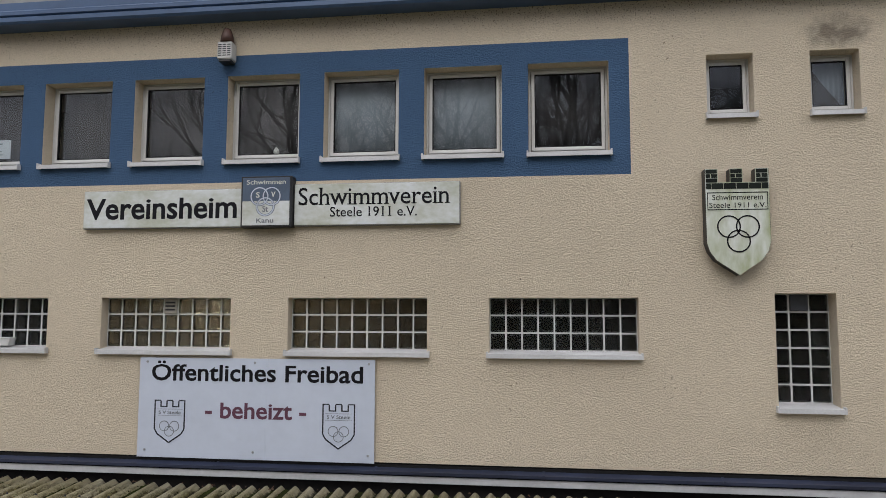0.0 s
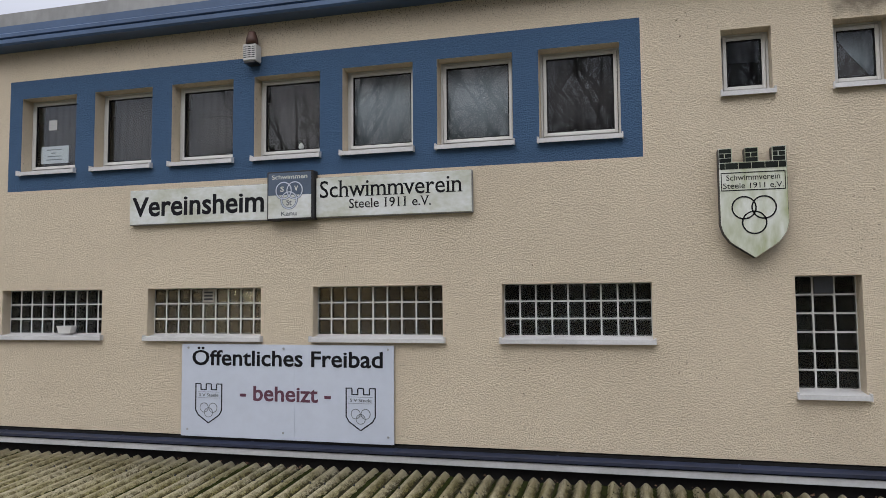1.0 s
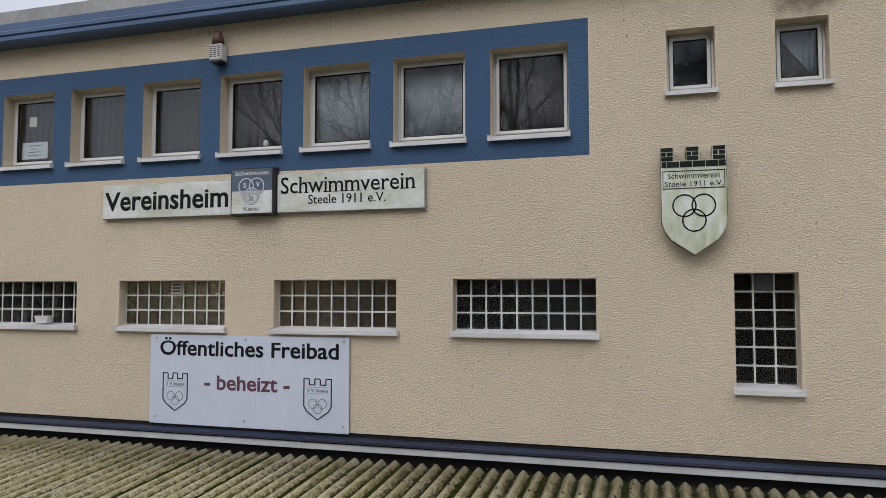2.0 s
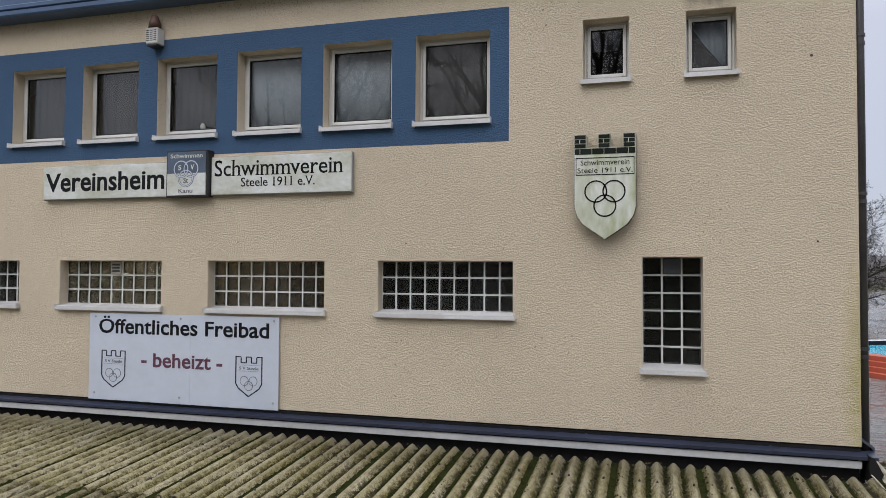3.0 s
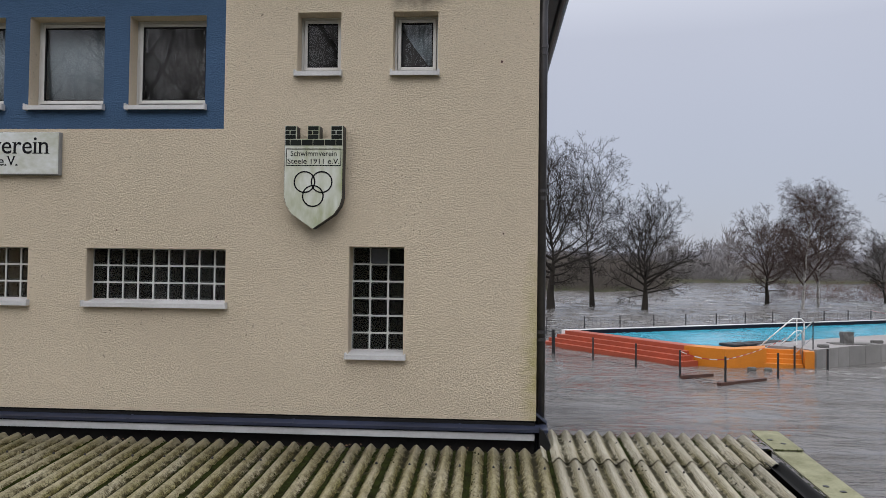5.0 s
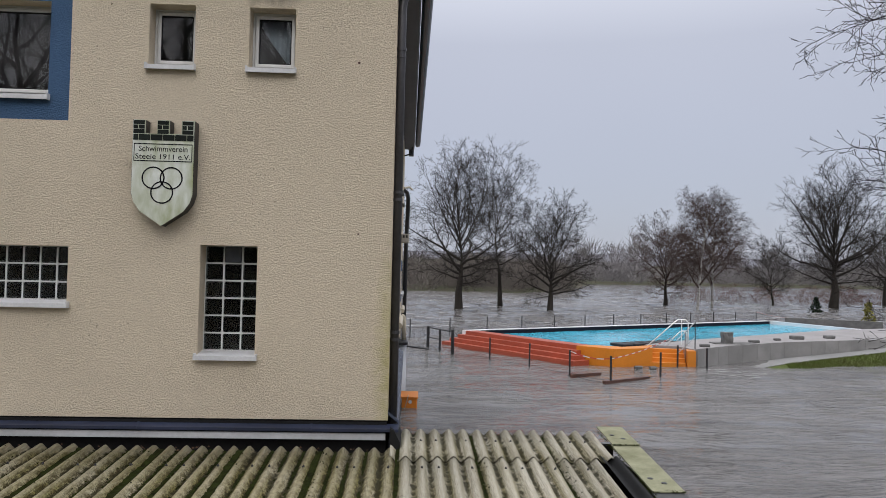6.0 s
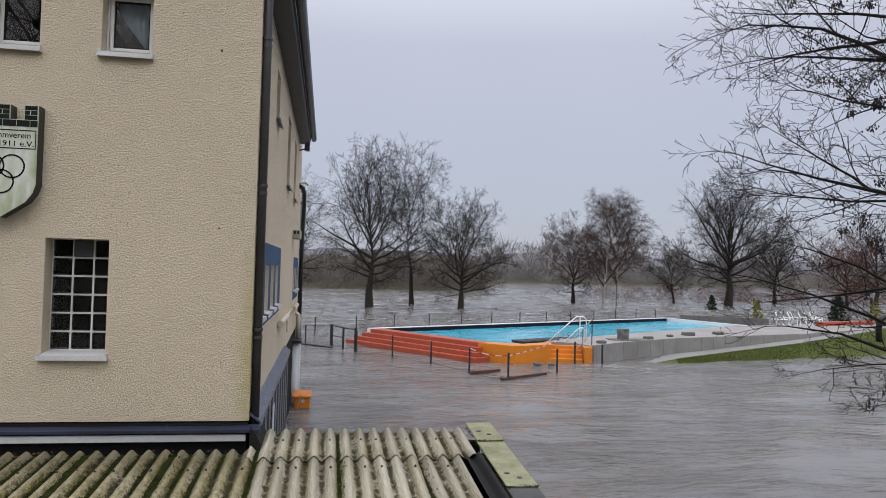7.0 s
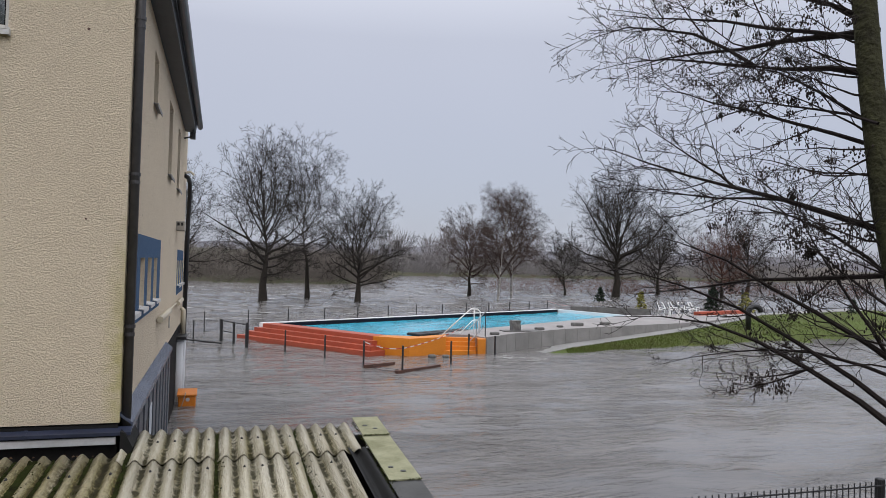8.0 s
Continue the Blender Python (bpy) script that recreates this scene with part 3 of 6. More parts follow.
UPPER = [(-7.77 + 1.28 * i, -6.81 + 1.28 * i, 5.635, 6.75) for i in range(7)]
SMALL = [(2.00, 2.53, 6.035, 6.77), (3.16, 3.70, 6.035, 6.77)]
LOW = [(-8.03 + 2.485 * i, -6.29 + 2.485 * i, 3.235, 3.90) for i in range(4)]
TALL = [(2.67, 3.33, 2.665, 3.95)]
BAND = [(-8.0, 1.11, 5.36, 7.02)]
wall = part("wall_north", pierced_wall(bmesh.new(), (LEFT, CORNER), (1.94, TOP), UPPER + SMALL + LOW + TALL, 0.30, lambda u, d, z: (u, WALL + d, z), BAND), [M_YELLOW, M_BLUE_WALL])
tagged(wall, "cream yellow roughcast wall with a blue painted window band", "wall", kind="structure")

SIDE_BLUE = [(8.9, 13.45, 2.90, 4.02), (18.6, 21.7, 2.82, 3.93)]
SIDE_SLITS = [(9.15 + 1.02 * i, 9.75 + 1.02 * i, 3.06, 3.72) for i in range(4)] + [(18.85 + 0.98 * i, 19.4 + 0.98 * i, 3.06, 3.66) for i in range(3)]
SIDE_HIGH = [(11.2, 11.9, 5.95, 6.72), (14.5, 15.5, 5.30, 6.70), (17.4, 18.4, 5.30, 6.70)]
wall_e = part("wall_east", pierced_wall(bmesh.new(), (WALL + 0.30, END), (1.94, TOP), SIDE_SLITS + SIDE_HIGH, 0.30, lambda u, d, z: (CORNER - d, u, z), SIDE_BLUE), [M_YELLOW, M_BLUE_WALL])
tagged(wall_e, "cream yellow roughcast side wall with blue window panels", "wall", kind="structure")
# the outer corner piece between the two walls, and the plain walls that close the house
tagged(part("wall_south", boxes((LEFT, CORNER, END, END + 0.3, -1.5, TOP)), M_YELLOW), "plain yellow rendered back wall", "wall", kind="structure")
tagged(part("wall_west", boxes((LEFT - 0.3, LEFT, WALL, END + 0.3, -1.5, TOP)), M_YELLOW), "plain yellow rendered end wall", "wall", kind="structure")
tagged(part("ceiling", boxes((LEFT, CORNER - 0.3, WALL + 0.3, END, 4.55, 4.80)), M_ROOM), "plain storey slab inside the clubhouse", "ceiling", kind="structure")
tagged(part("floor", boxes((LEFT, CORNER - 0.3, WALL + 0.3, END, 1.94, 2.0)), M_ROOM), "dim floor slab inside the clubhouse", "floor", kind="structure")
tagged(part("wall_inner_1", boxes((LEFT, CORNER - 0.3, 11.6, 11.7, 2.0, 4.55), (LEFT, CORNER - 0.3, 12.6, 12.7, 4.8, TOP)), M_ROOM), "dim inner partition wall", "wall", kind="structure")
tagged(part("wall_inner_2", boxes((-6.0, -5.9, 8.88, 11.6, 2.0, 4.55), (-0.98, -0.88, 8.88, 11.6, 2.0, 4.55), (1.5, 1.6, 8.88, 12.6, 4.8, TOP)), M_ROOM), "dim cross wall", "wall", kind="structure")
tagged(part("wall_inner_3", boxes((-5.89, -0.99, 10.5, 10.58, 2.0, 4.54)), M_ROOM_WARM), "beige wall of the lit washroom", "wall", kind="structure")

# basement under the ledge, flooded
tagged(part("wall_basement", boxes((LEFT, CORNER - 0.02, WALL + 0.03, WALL + 0.3, -1.5, 1.935), (CORNER - 0.35, CORNER - 0.02, WALL + 0.3, END, -1.5, 1.935)), M_SHED), "dark basement wall standing in flood water", "wall", kind="structure")

# flashing along the foot of the wall: a dark blue sheet that slopes out over a white board
bm = bmesh.new()
prism(bm, [(WALL + 0.03, 1.895), (WALL - 0.115, 1.862), (WALL - 0.115, 1.828), (WALL - 0.095, 1.828), (WALL - 0.095, 1.845), (WALL + 0.03, 1.875)], "x", LEFT, CORNER + 0.13)
flash = tagged(part("flashing", bm, M_NAVY), "dark blue metal flashing under the rendered wall", "flashing", kind="structure")
for i in range(9):
    bm = bmesh.new()
    x = 4.0 - 1.98 * i
    prism(bm, [(WALL + 0.025, 1.897), (WALL - 0.118, 1.866), (WALL - 0.118, 1.84), (WALL - 0.121, 1.84), (WALL - 0.121, 1.869), (WALL + 0.025, 1.901)], "x", x, x + 0.03)
    part("seam", bm, M_NAVY, flash)
# a black strip stands in for the shadow gap between render and flashing
tagged(part("seal_strip", boxes((LEFT, CORNER - 0.01, WALL - 0.004, WALL + 0.026, 1.884, 1.918)), M_GASKET_GAP), "black strip standing in for the shadow gap at the wall's foot", "trim", kind="structure")
tagged(part("trim", boxes((LEFT, CORNER - 0.02, WALL - 0.085, WALL - 0.06, 1.728, 1.806), bevel=0.004), M_BOARD), "white painted board under the flashing", "trim", kind="structure")
# ledge along the side, with grey cladding below
bm = bmesh.new()
prism(bm, [(CORNER - 0.02, 2.055), (CORNER + 0.13, 1.93), (CORNER + 0.13, 1.86), (CORNER + 0.118, 1.86), (CORNER + 0.118, 1.91), (CORNER - 0.02, 2.02)], "y", WALL + 0.03, 15.6)
side_ledge = bm
tagged(part("side_flashing", side_ledge, M_LEDGE), "dark blue sloping sheet metal ledge on the side wall", "flashing", kind="structure")
clad = thing("side_cladding", (CORNER + 0.1, 12.8, -0.6), "grey metal cladding panels below the ledge, flooded at the foot", "cladding", kind="structure")
for i in range(21):
    y = 8.75 + 0.345 * i
    part("panel", boxes((CORNER, CORNER + 0.075 + 0.018 * (i % 2), y, y + 0.305, -1.0, 1.85), bevel=0.006), M_CLADDING, clad)
part("notice", boxes((CORNER + 0.093, CORNER + 0.098, 11.15, 11.55, 1.15, 1.6)), M_PAPER, clad, "white notice sheet")
part("notice", boxes((CORNER + 0.093, CORNER + 0.098, 10.75, 10.95, 1.0, 1.5)), M_BLACK, clad, "black slot")

# ---- roof edge ----
bm = bmesh.new()
prism(bm, [(WALL + 0.3, 7.47), (WALL - 0.26, 7.48), (WALL - 0.285, 7.51), (WALL - 0.285, 7.565), (WALL - 0.255, 7.585), (WALL - 0.285, 7.60), (WALL - 0.285, 7.65), (WALL - 0.25, 7.675), (WALL - 0.25, 7.78), (WALL + 0.3, 7.79)], "x", LEFT - 0.3, CORNER - 0.02)
tagged(part("fascia", bm, M_BLUE_METAL), "blue metal fascia with stepped lips along the eaves", "fascia", kind="structure")
bm = bmesh.new()
prism(bm, [(WALL + 0.3, 7.79), (WALL - 0.20, 7.792), (WALL - 0.19, 8.0), (WALL + 0.3, 8.02)], "x", LEFT - 0.3, CORNER - 0.02)
tagged(part("parapet", bm, M_PARAPET), "weathered grey concrete upstand over the fascia", "parapet", kind="structure")
tagged(part("roof", boxes((LEFT - 0.3, CORNER, WALL + 0.02, END + 0.3, TOP, 7.9)), M_SOFFIT), "flat dark roof slab over the clubhouse", "roof", kind="structure")
eave = thing("side_eave", (5.05, 15, 7.1), "dark slate clad roof overhang with a gutter", "eave", kind="structure")
bm = bmesh.new()
prism(bm, [(CORNER, 7.10), (5.17, 7.08), (5.19, 7.30), (CORNER, 7.62)], "y", WALL - 0.1, 20.4)
part("soffit", bm, M_SOFFIT, eave)
bm = bmesh.new()
prism(bm, [(5.195 + 0.075 * math.cos(a) + 0.075, 7.27 + 0.085 * math.sin(a)) for a in [math.pi + math.pi * k / 8 for k in range(9)]] + [(5.34, 7.30), (5.20, 7.30)], "y", WALL - 0.2, 20.5)
part("gutter", bm, M_PIPE, eave, "dark zinc half-round gutter")
part("board", boxes((5.02, 5.16, 20.41, 20.62, 6.93, 7.12), bevel=0.01), M_SOFFIT, eave)

# downpipe at the corner
pipe = thing("downpipe", (4.95, 8.72, 1.75), "dark zinc downpipe with clips on the house corner", "downpipe")
part("pipe", tube(bmesh.new(), [(4.955, 8.70, 1.72), (4.955, 8.70, 6.85), (4.97, 8.71, 6.98), (5.04, 8.73, 7.10), (5.18, 8.76, 7.24)], 0.052, 14), M_PIPE, pipe, smooth=True)
for z in (2.95, 4.62, 6.35):
    part("clip", tube(bmesh.new(), [(4.955, 8.70, z), (4.955, 8.70, z + 0.035)], 0.062, 14), M_PIPE, pipe)
    part("collar", tube(bmesh.new(), [(4.955, 8.70, z - 0.09), (4.955, 8.70, z - 0.05)], 0.058, 14), M_PIPE, pipe)

# ---- windows ----
window_no = 0


def sill(bm, x0, x1, z, depth=0.065, drop=0.065, back=0.19):
    """A folded metal sill that falls outward, with upstands at its ends."""
    prism(bm, [(WALL + back, z + 0.03), (WALL - depth, z), (WALL - depth, z - drop), (WALL - depth + 0.006, z - drop), (WALL - depth + 0.006, z - 0.012), (WALL + back, z + 0.016)], "x", x0, x1)
    for a in (x0 - 0.004, x1 - 0.014):
        box(bm, a, a + 0.018, WALL - depth - 0.006, WALL + 0.0, z - drop, z + 0.022)
    return bm


def casement(o, label, dark=True):
    global window_no
    window_no += 1
    x0, x1, z0, z1 = o
    y = WALL + 0.19
    w = thing("window_%d" % window_no, ((x0 + x1) / 2, y, z0), label, "window", kind="structure")
    f, s = 0.028, 0.042
    zb = z0 + 0.02
    part("window_frame", boxes((x0, x0 + f, y, y + 0.06, zb, z1), (x1 - f, x1, y, y + 0.06, zb, z1), (x0 + f, x1 - f, y, y + 0.06, z1 - f, z1), (x0 + f, x1 - f, y, y + 0.06, zb, zb + f + 0.02), bevel=0.005), M_WHITE, w)
    a0, a1, b0, b1 = x0 + f + 0.006, x1 - f - 0.006, zb + f + 0.026, z1 - f - 0.006
    part("rebate", boxes((x0 + 0.01, x1 - 0.01, y + 0.045, y + 0.055, zb + 0.01, b0 + 0.02), (x0 + 0.01, x1 - 0.01, y + 0.045, y + 0.055, b1 - 0.02, z1 - 0.01), (x0 + 0.01, a0 + 0.02, y + 0.045, y + 0.055, b0 + 0.02, b1 - 0.02), (a1 - 0.02, x1 - 0.01, y + 0.045, y + 0.055, b0 + 0.02, b1 - 0.02)), M_GASKET_GAP, w)
    part("sash", boxes((a0, a0 + s, y - 0.012, y + 0.05, b0, b1), (a1 - s, a1, y - 0.012, y + 0.05, b0, b1), (a0 + s, a1 - s, y - 0.012, y + 0.05, b1 - s, b1), (a0 + s, a1 - s, y - 0.012, y + 0.05, b0, b0 + s), bevel=0.006), M_WHITE, w)
    g = 0.012
    c0, c1, d0, d1 = a0 + s, a1 - s, b0 + s, b1 - s
    part("gasket", boxes((c0, c0 + g, y, y + 0.03, d0, d1), (c1 - g, c1, y, y + 0.03, d0, d1), (c0 + g, c1 - g, y, y + 0.03, d1 - g, d1), (c0 + g, c1 - g, y, y + 0.03, d0, d0 + g)), M_GASKET_GAP, w)
    p = part("pane", boxes((c0 + 0.002, c1 - 0.002, y + 0.012, y + 0.018, d0 + 0.002, d1 - 0.002)), M_PANE, w)
    p.visible_shadow = False
    part("window_sill", sill(bmesh.new(), x0 - 0.02, x1 + 0.02, z0 + 0.004, drop=0.052), M_SILL, w, "white metal sill")
    return w, (c0, c1, d0, d1, y)


def drape(x0, x1, z0, z1, y, mat, label, folds=7, sag=0.0, deep=0.012):
    """A hanging cloth with soft folds behind a pane."""
    n, vs, fs = folds * 6, [], []
    for i in range(n + 1):
        u = i / n
        off = deep * (math.sin(u * folds * 2 * math.pi) + 0.4 * math.sin(u * folds * 5.1))
        vs += [(x0 + (x1 - x0) * u, y + off, z0), (x0 + (x1 - x0) * u, y + off * 0.8, z1 - sag * math.sin(math.pi * u))]
        vs += [(x0 + (x1 - x0) * u, y + off + 0.004, z0), (x0 + (x1 - x0) * u, y + off * 0.8 + 0.004, z1 - sag * math.sin(math.pi * u))]
    for i in range(n):
        a, b = 4 * i, 4 * i + 4
        fs += [(a, b, b + 1, a + 1), (a + 2, a + 3, b + 3, b + 2), (a + 1, b + 1, b + 3, a + 3), (a, a + 2, b + 2, b)]
    return tagged(part("curtain", (vs, fs), mat, smooth=True), label, "curtain")


CLOTHS = [(M_CURTAIN_DARK, 1.0), (M_CURTAIN_DARK, 1.0), (M_CURTAIN_DARK, 1.0), (M_CURTAIN_DARK, 1.0), (M_CURTAIN, 1.0), (M_CURTAIN, 1.0), (M_CURTAIN_DARK, 1.0)]
for o, cloth in zip(UPPER, CLOTHS):
    w, (c0, c1, d0, d1, y) = casement(o, "white framed window with dark glass in a cream reveal")
    if cloth:
        drape(c0 - 0.05, c1 + 0.05, d0 - 0.05, d1 + 0.1, y + (0.22 if cloth[0] is M_CURTAIN_DARK else 0.10), cloth[0], "dark curtain hanging behind glass" if cloth[0] is M_CURTAIN_DARK else "plain pale grey blind hanging behind glass", deep=0.012 if cloth[0] is M_CURTAIN_DARK else 0.002)
# a notice and a small vent stuck in the first window
y = WALL + 0.19
sheet = thing("window_notice", (-7.3, y + 0.02, 5.8), "white paper notice leaning inside the window", "notice")
part("paper", boxes((-7.62, -7.13, y + 0.030, y + 0.034, 5.80, 6.06)), M_PAPER, sheet)
for i, (a, b) in enumerate(((-7.52, -7.25), (-7.44, -7.36), (-7.50, -7.26), (-7.52, -7.24))):
    part("print_line", boxes((a, b, y + 0.027, y + 0.030, 6.00 - 0.05 * i, 6.014 - 0.05 * i)), M_GREY_INK, sheet)
vent = thing("window_vent", (-7.4, y, 6.3), "small white louvred vent in the pane", "vent")
part("frame", boxes((-7.47, -7.33, y + 0.002, y + 0.011, 6.30, 6.45), bevel=0.003), M_WHITE, vent)
for k in range(5):
    part("slat", boxes((-7.46, -7.34, y - 0.004, y + 0.002, 6.315 + 0.025 * k, 6.325 + 0.025 * k)), M_BOARD, vent)
bird = part("figurine", tube(bmesh.new(), [(-3.36, y + 0.07, 5.77), (-3.36, y + 0.07, 5.80), (-3.36, y + 0.07, 5.83), (-3.36, y + 0.07, 5.86)], [0.025, 0.04, 0.035, 0.012], 8), M_WHITE)
tagged(bird, "small white ornament on the inner window sill", "ornament")
for o in SMALL:
    casement(o, "small white framed window with dark glass")
drape(3.24, 3.64, 6.08, 6.74, WALL + 0.31, M_CURTAIN, "pale grey folded sheet behind the small window", deep=0.003)
# a dark cloth hangs slanting behind one of the small panes
bm = bmesh.new()
prism(bm, [(3.20, 6.08), (3.63, 6.08), (3.52, 6.24), (3.38, 6.42), (3.20, 6.70)], "y", WALL + 0.235, WALL + 0.241)
tagged(part("curtain", bm, M_CURTAIN_DARK), "dark cloth drawn slantwise behind the small window", "curtain")

# ---- glass-block windows ----
def block_mesh(w, h):
    bm = bmesh.new()
    box(bm, -w / 2, w / 2, 0, 0.08, -h / 2, h / 2, bevel=0.016)
    # a pressed groove runs round the face
    bm.normal_update()
    face = min(bm.faces, key=lambda f: (f.calc_center_median().y, -f.calc_area()))
    bmesh.ops.inset_region(bm, faces=[face], thickness=0.006, depth=-0.006)
    bmesh.ops.inset_region(bm, faces=[face], thickness=0.005, depth=0.006)
    me = bpy.data.meshes.new("glass_block")
    bm.to_mesh(me)
    bm.free()
    me.materials.append(M_BLOCK)
    return me


def block_window(o, cols, rows, label, vent_at=None, deep=0.14):
    global window_no
    window_no += 1
    x0, x1, z0, z1 = o
    y = WALL + deep
    w = thing("window_%d" % window_no, ((x0 + x1) / 2, y, z0), label, "window", kind="structure")
    zb = z0 + 0.035
    px, pz = (x1 - x0) / cols, (z1 - zb) / rows
    j = 0.0095
    bars = [(x0 + px * i - (j if i else 0), x0 + px * i + (j if i < cols else 0), y + 0.012, y + 0.085, zb, z1) for i in range(cols + 1)]
    for k in range(rows + 1):
        for i in range(cols):
            bars.append((x0 + px * i + j, x0 + px * (i + 1) - j, y + 0.012, y + 0.085, max(zb, zb + pz * k - j), min(z1, zb + pz * k + j)))
    part("mortar", boxes(*bars), M_MORTAR, w, "white mortar grid")
    me = block_mesh(px - 2 * j, pz - 2 * j)
    for i in range(cols):
        for k in range(rows):
            at = (x0 + px * (i + 0.5), y + 0.004, zb + pz * (k + 0.5))
            if vent_at == (i, k):
                part("vent_flap", boxes((at[0] - px / 2 + j, at[0] + px / 2 - j, y - 0.012, y + 0.08, at[2] - pz / 2 + j, at[2] + pz / 2 - j), bevel=0.008), M_SOFFIT if rows > 3 else M_VENT, w, "vent flap in place of a block")
                if rows < 4:
                    for zz in (-0.045, 0.0, 0.045):
                        part("slot", boxes((at[0] - px / 2 + 0.03, at[0] + px / 2 - 0.03, y - 0.015, y - 0.010, at[2] + zz - 0.011, at[2] + zz + 0.011)), M_BLACK, w)
                continue
            b = new("glass_block", me)
            b.parent = w
            b.matrix_parent_inverse = world_of(w).inverted()
            b.location = at
    part("window_sill", sill(bmesh.new(), x0 - 0.025, x1 + 0.03, z0 + 0.004, drop=0.052, back=deep + 0.02), M_SILL, w, "white metal sill")
    return w


for i, o in enumerate(LOW):
    block_window(o, 9, 3, "glass-block window lit warmly from inside" if i in (1, 2) else "dark glass-block window with white joints", (4, 2) if i == 1 else None)
block_window(TALL[0], 3, 6, "tall glass-block window with a dark vent flap", (1, 5), deep=0.22)
tray = thing("window_box", (-6.93, WALL + 0.05, 3.28), "small white plastic box on the window sill", "box")
bm = bmesh.new()
prism(bm, [(-7.03, 3.28), (-6.84, 3.28), (-6.81, 3.37), (-7.06, 3.37)], "y", WALL + 0.01, WALL + 0.12)
part("tray", bm, M_WHITE, tray)
part("lid", boxes((-7.065, -6.805, WALL, WALL + 0.125, 3.37, 3.385), bevel=0.004), M_WHITE, tray)

# side wall windows: narrow, in cream reveals
for u0, u1, z0, z1 in SIDE_SLITS + SIDE_HIGH:
    window_no += 1
    x = CORNER - 0.16
    w = thing("window_%d" % window_no, (x, (u0 + u1) / 2, z0), "narrow white framed window in the side wall", "window", kind="structure")
    part("window_frame", boxes((x - 0.05, x, u0, u0 + 0.06, z0 + 0.02, z1), (x - 0.05, x, u1 - 0.06, u1, z0 + 0.02, z1), (x - 0.05, x, u0 + 0.06, u1 - 0.06, z1 - 0.06, z1), (x - 0.05, x, u0 + 0.06, u1 - 0.06, z0 + 0.02, z0 + 0.08)), M_WHITE, w)
    part("pane", boxes((x - 0.03, x - 0.024, u0 + 0.062, u1 - 0.062, z0 + 0.082, z1 - 0.062)), M_PANE, w).visible_shadow = False
    bm = bmesh.new()
    prism(bm, [(x, z0 + 0.02), (CORNER + 0.07, z0 - 0.01), (CORNER + 0.07, z0 - 0.06), (CORNER + 0.06, z0 - 0.06), (CORNER + 0.06, z0 - 0.02), (x, z0 + 0.008)], "y", u0 - 0.03, u1 + 0.03)
    part("window_sill", bm, M_SILL if z0 < 4 else M_PARAPET, w)

# ---- signs on the wall ----
def sign_box(x0, x1, z0, z1, y0, label, face):
    s = thing("sign", ((x0 + x1) / 2, WALL, z0), label, "sign")
    part("casing", boxes((x0, x1, y0 + 0.012, WALL + 0.002, z0, z1), bevel=0.006), M_PARAPET, s)
    part("face", boxes((x0 + 0.008, x1 - 0.008, y0, y0 + 0.012, z0 + 0.012, z1 - 0.008), bevel=0.003), face, s)
    return s


Y = WALL - 0.075
s1 = sign_box(-5.81, -3.655, 4.777, 5.27, Y, "weathered white light-box sign with bold black lettering", M_SIGN)
lettering("Vereinsheim", -5.765, -3.73, 4.893, 5.167, Y, M_INK, s1, bold=0.02)
s2 = sign_box(-2.99, -0.915, 4.782, 5.31, Y, "weathered white light-box sign with black club lettering", M_SIGN)
lettering("Schwimmverein", -2.93, -1.035, 5.04, 5.26, Y, M_INK, s2, bold=0.004, serif=True)
lettering("Steele 1911 e.V.", -2.525, -1.435, 4.893, 5.015, Y, M_INK, s2, bold=0.004, serif=True)
Y3 = WALL - 0.125
s3 = thing("sign", (-3.33, WALL, 4.76), "dark framed square sign, slate blue over white, with rings", "sign")
part("casing", boxes((-3.65, -2.995, Y3 - 0.02, WALL + 0.002, 4.765, 5.405), bevel=0.008), M_BLACK, s3)
part("lower_face", boxes((-3.625, -3.02, Y3 - 0.03, Y3 - 0.02, 4.79, 5.09)), M_SIGN, s3)
part("upper_face", boxes((-3.625, -3.02, Y3 - 0.03, Y3 - 0.02, 5.09, 5.385)), M_SIGN_BLUE, s3)
lettering("Schwimmen", -3.575, -3.07, 5.30, 5.355, Y3 - 0.03, M_SIGN, s3, bold=0.01)
lettering("Kanu", -3.44, -3.22, 4.82, 4.875, Y3 - 0.03, M_GREY_INK, s3, bold=0.012)
lettering("S", -3.452, -3.402, 5.133, 5.203, Y3 - 0.03, M_SIGN, s3, bold=0.02)
lettering("V", -3.255, -3.200, 5.137, 5.207, Y3 - 0.03, M_SIGN, s3, bold=0.02)
lettering("St", -3.365, -3.290, 4.952, 5.028, Y3 - 0.03, M_GREY_INK, s3, bold=0.02)
for x, z in ((-3.405, 5.150), (-3.248, 5.150), (-3.327, 5.022)):
    bm = bmesh.new()
    ring(bm, x, Y3 - 0.034, z, 0.108, 0.014, 0.004)
    part("ring", bm, M_BANNER, s3, "pale ring")
    bm = bmesh.new()
    ring(bm, x, Y3 - 0.033, z, 0.097, 0.006, 0.003)
    ring(bm, x, Y3 - 0.033, z, 0.119, 0.006, 0.003)
    part("ring", bm, M_SIGN_BLUE, s3, "dark ring outline")

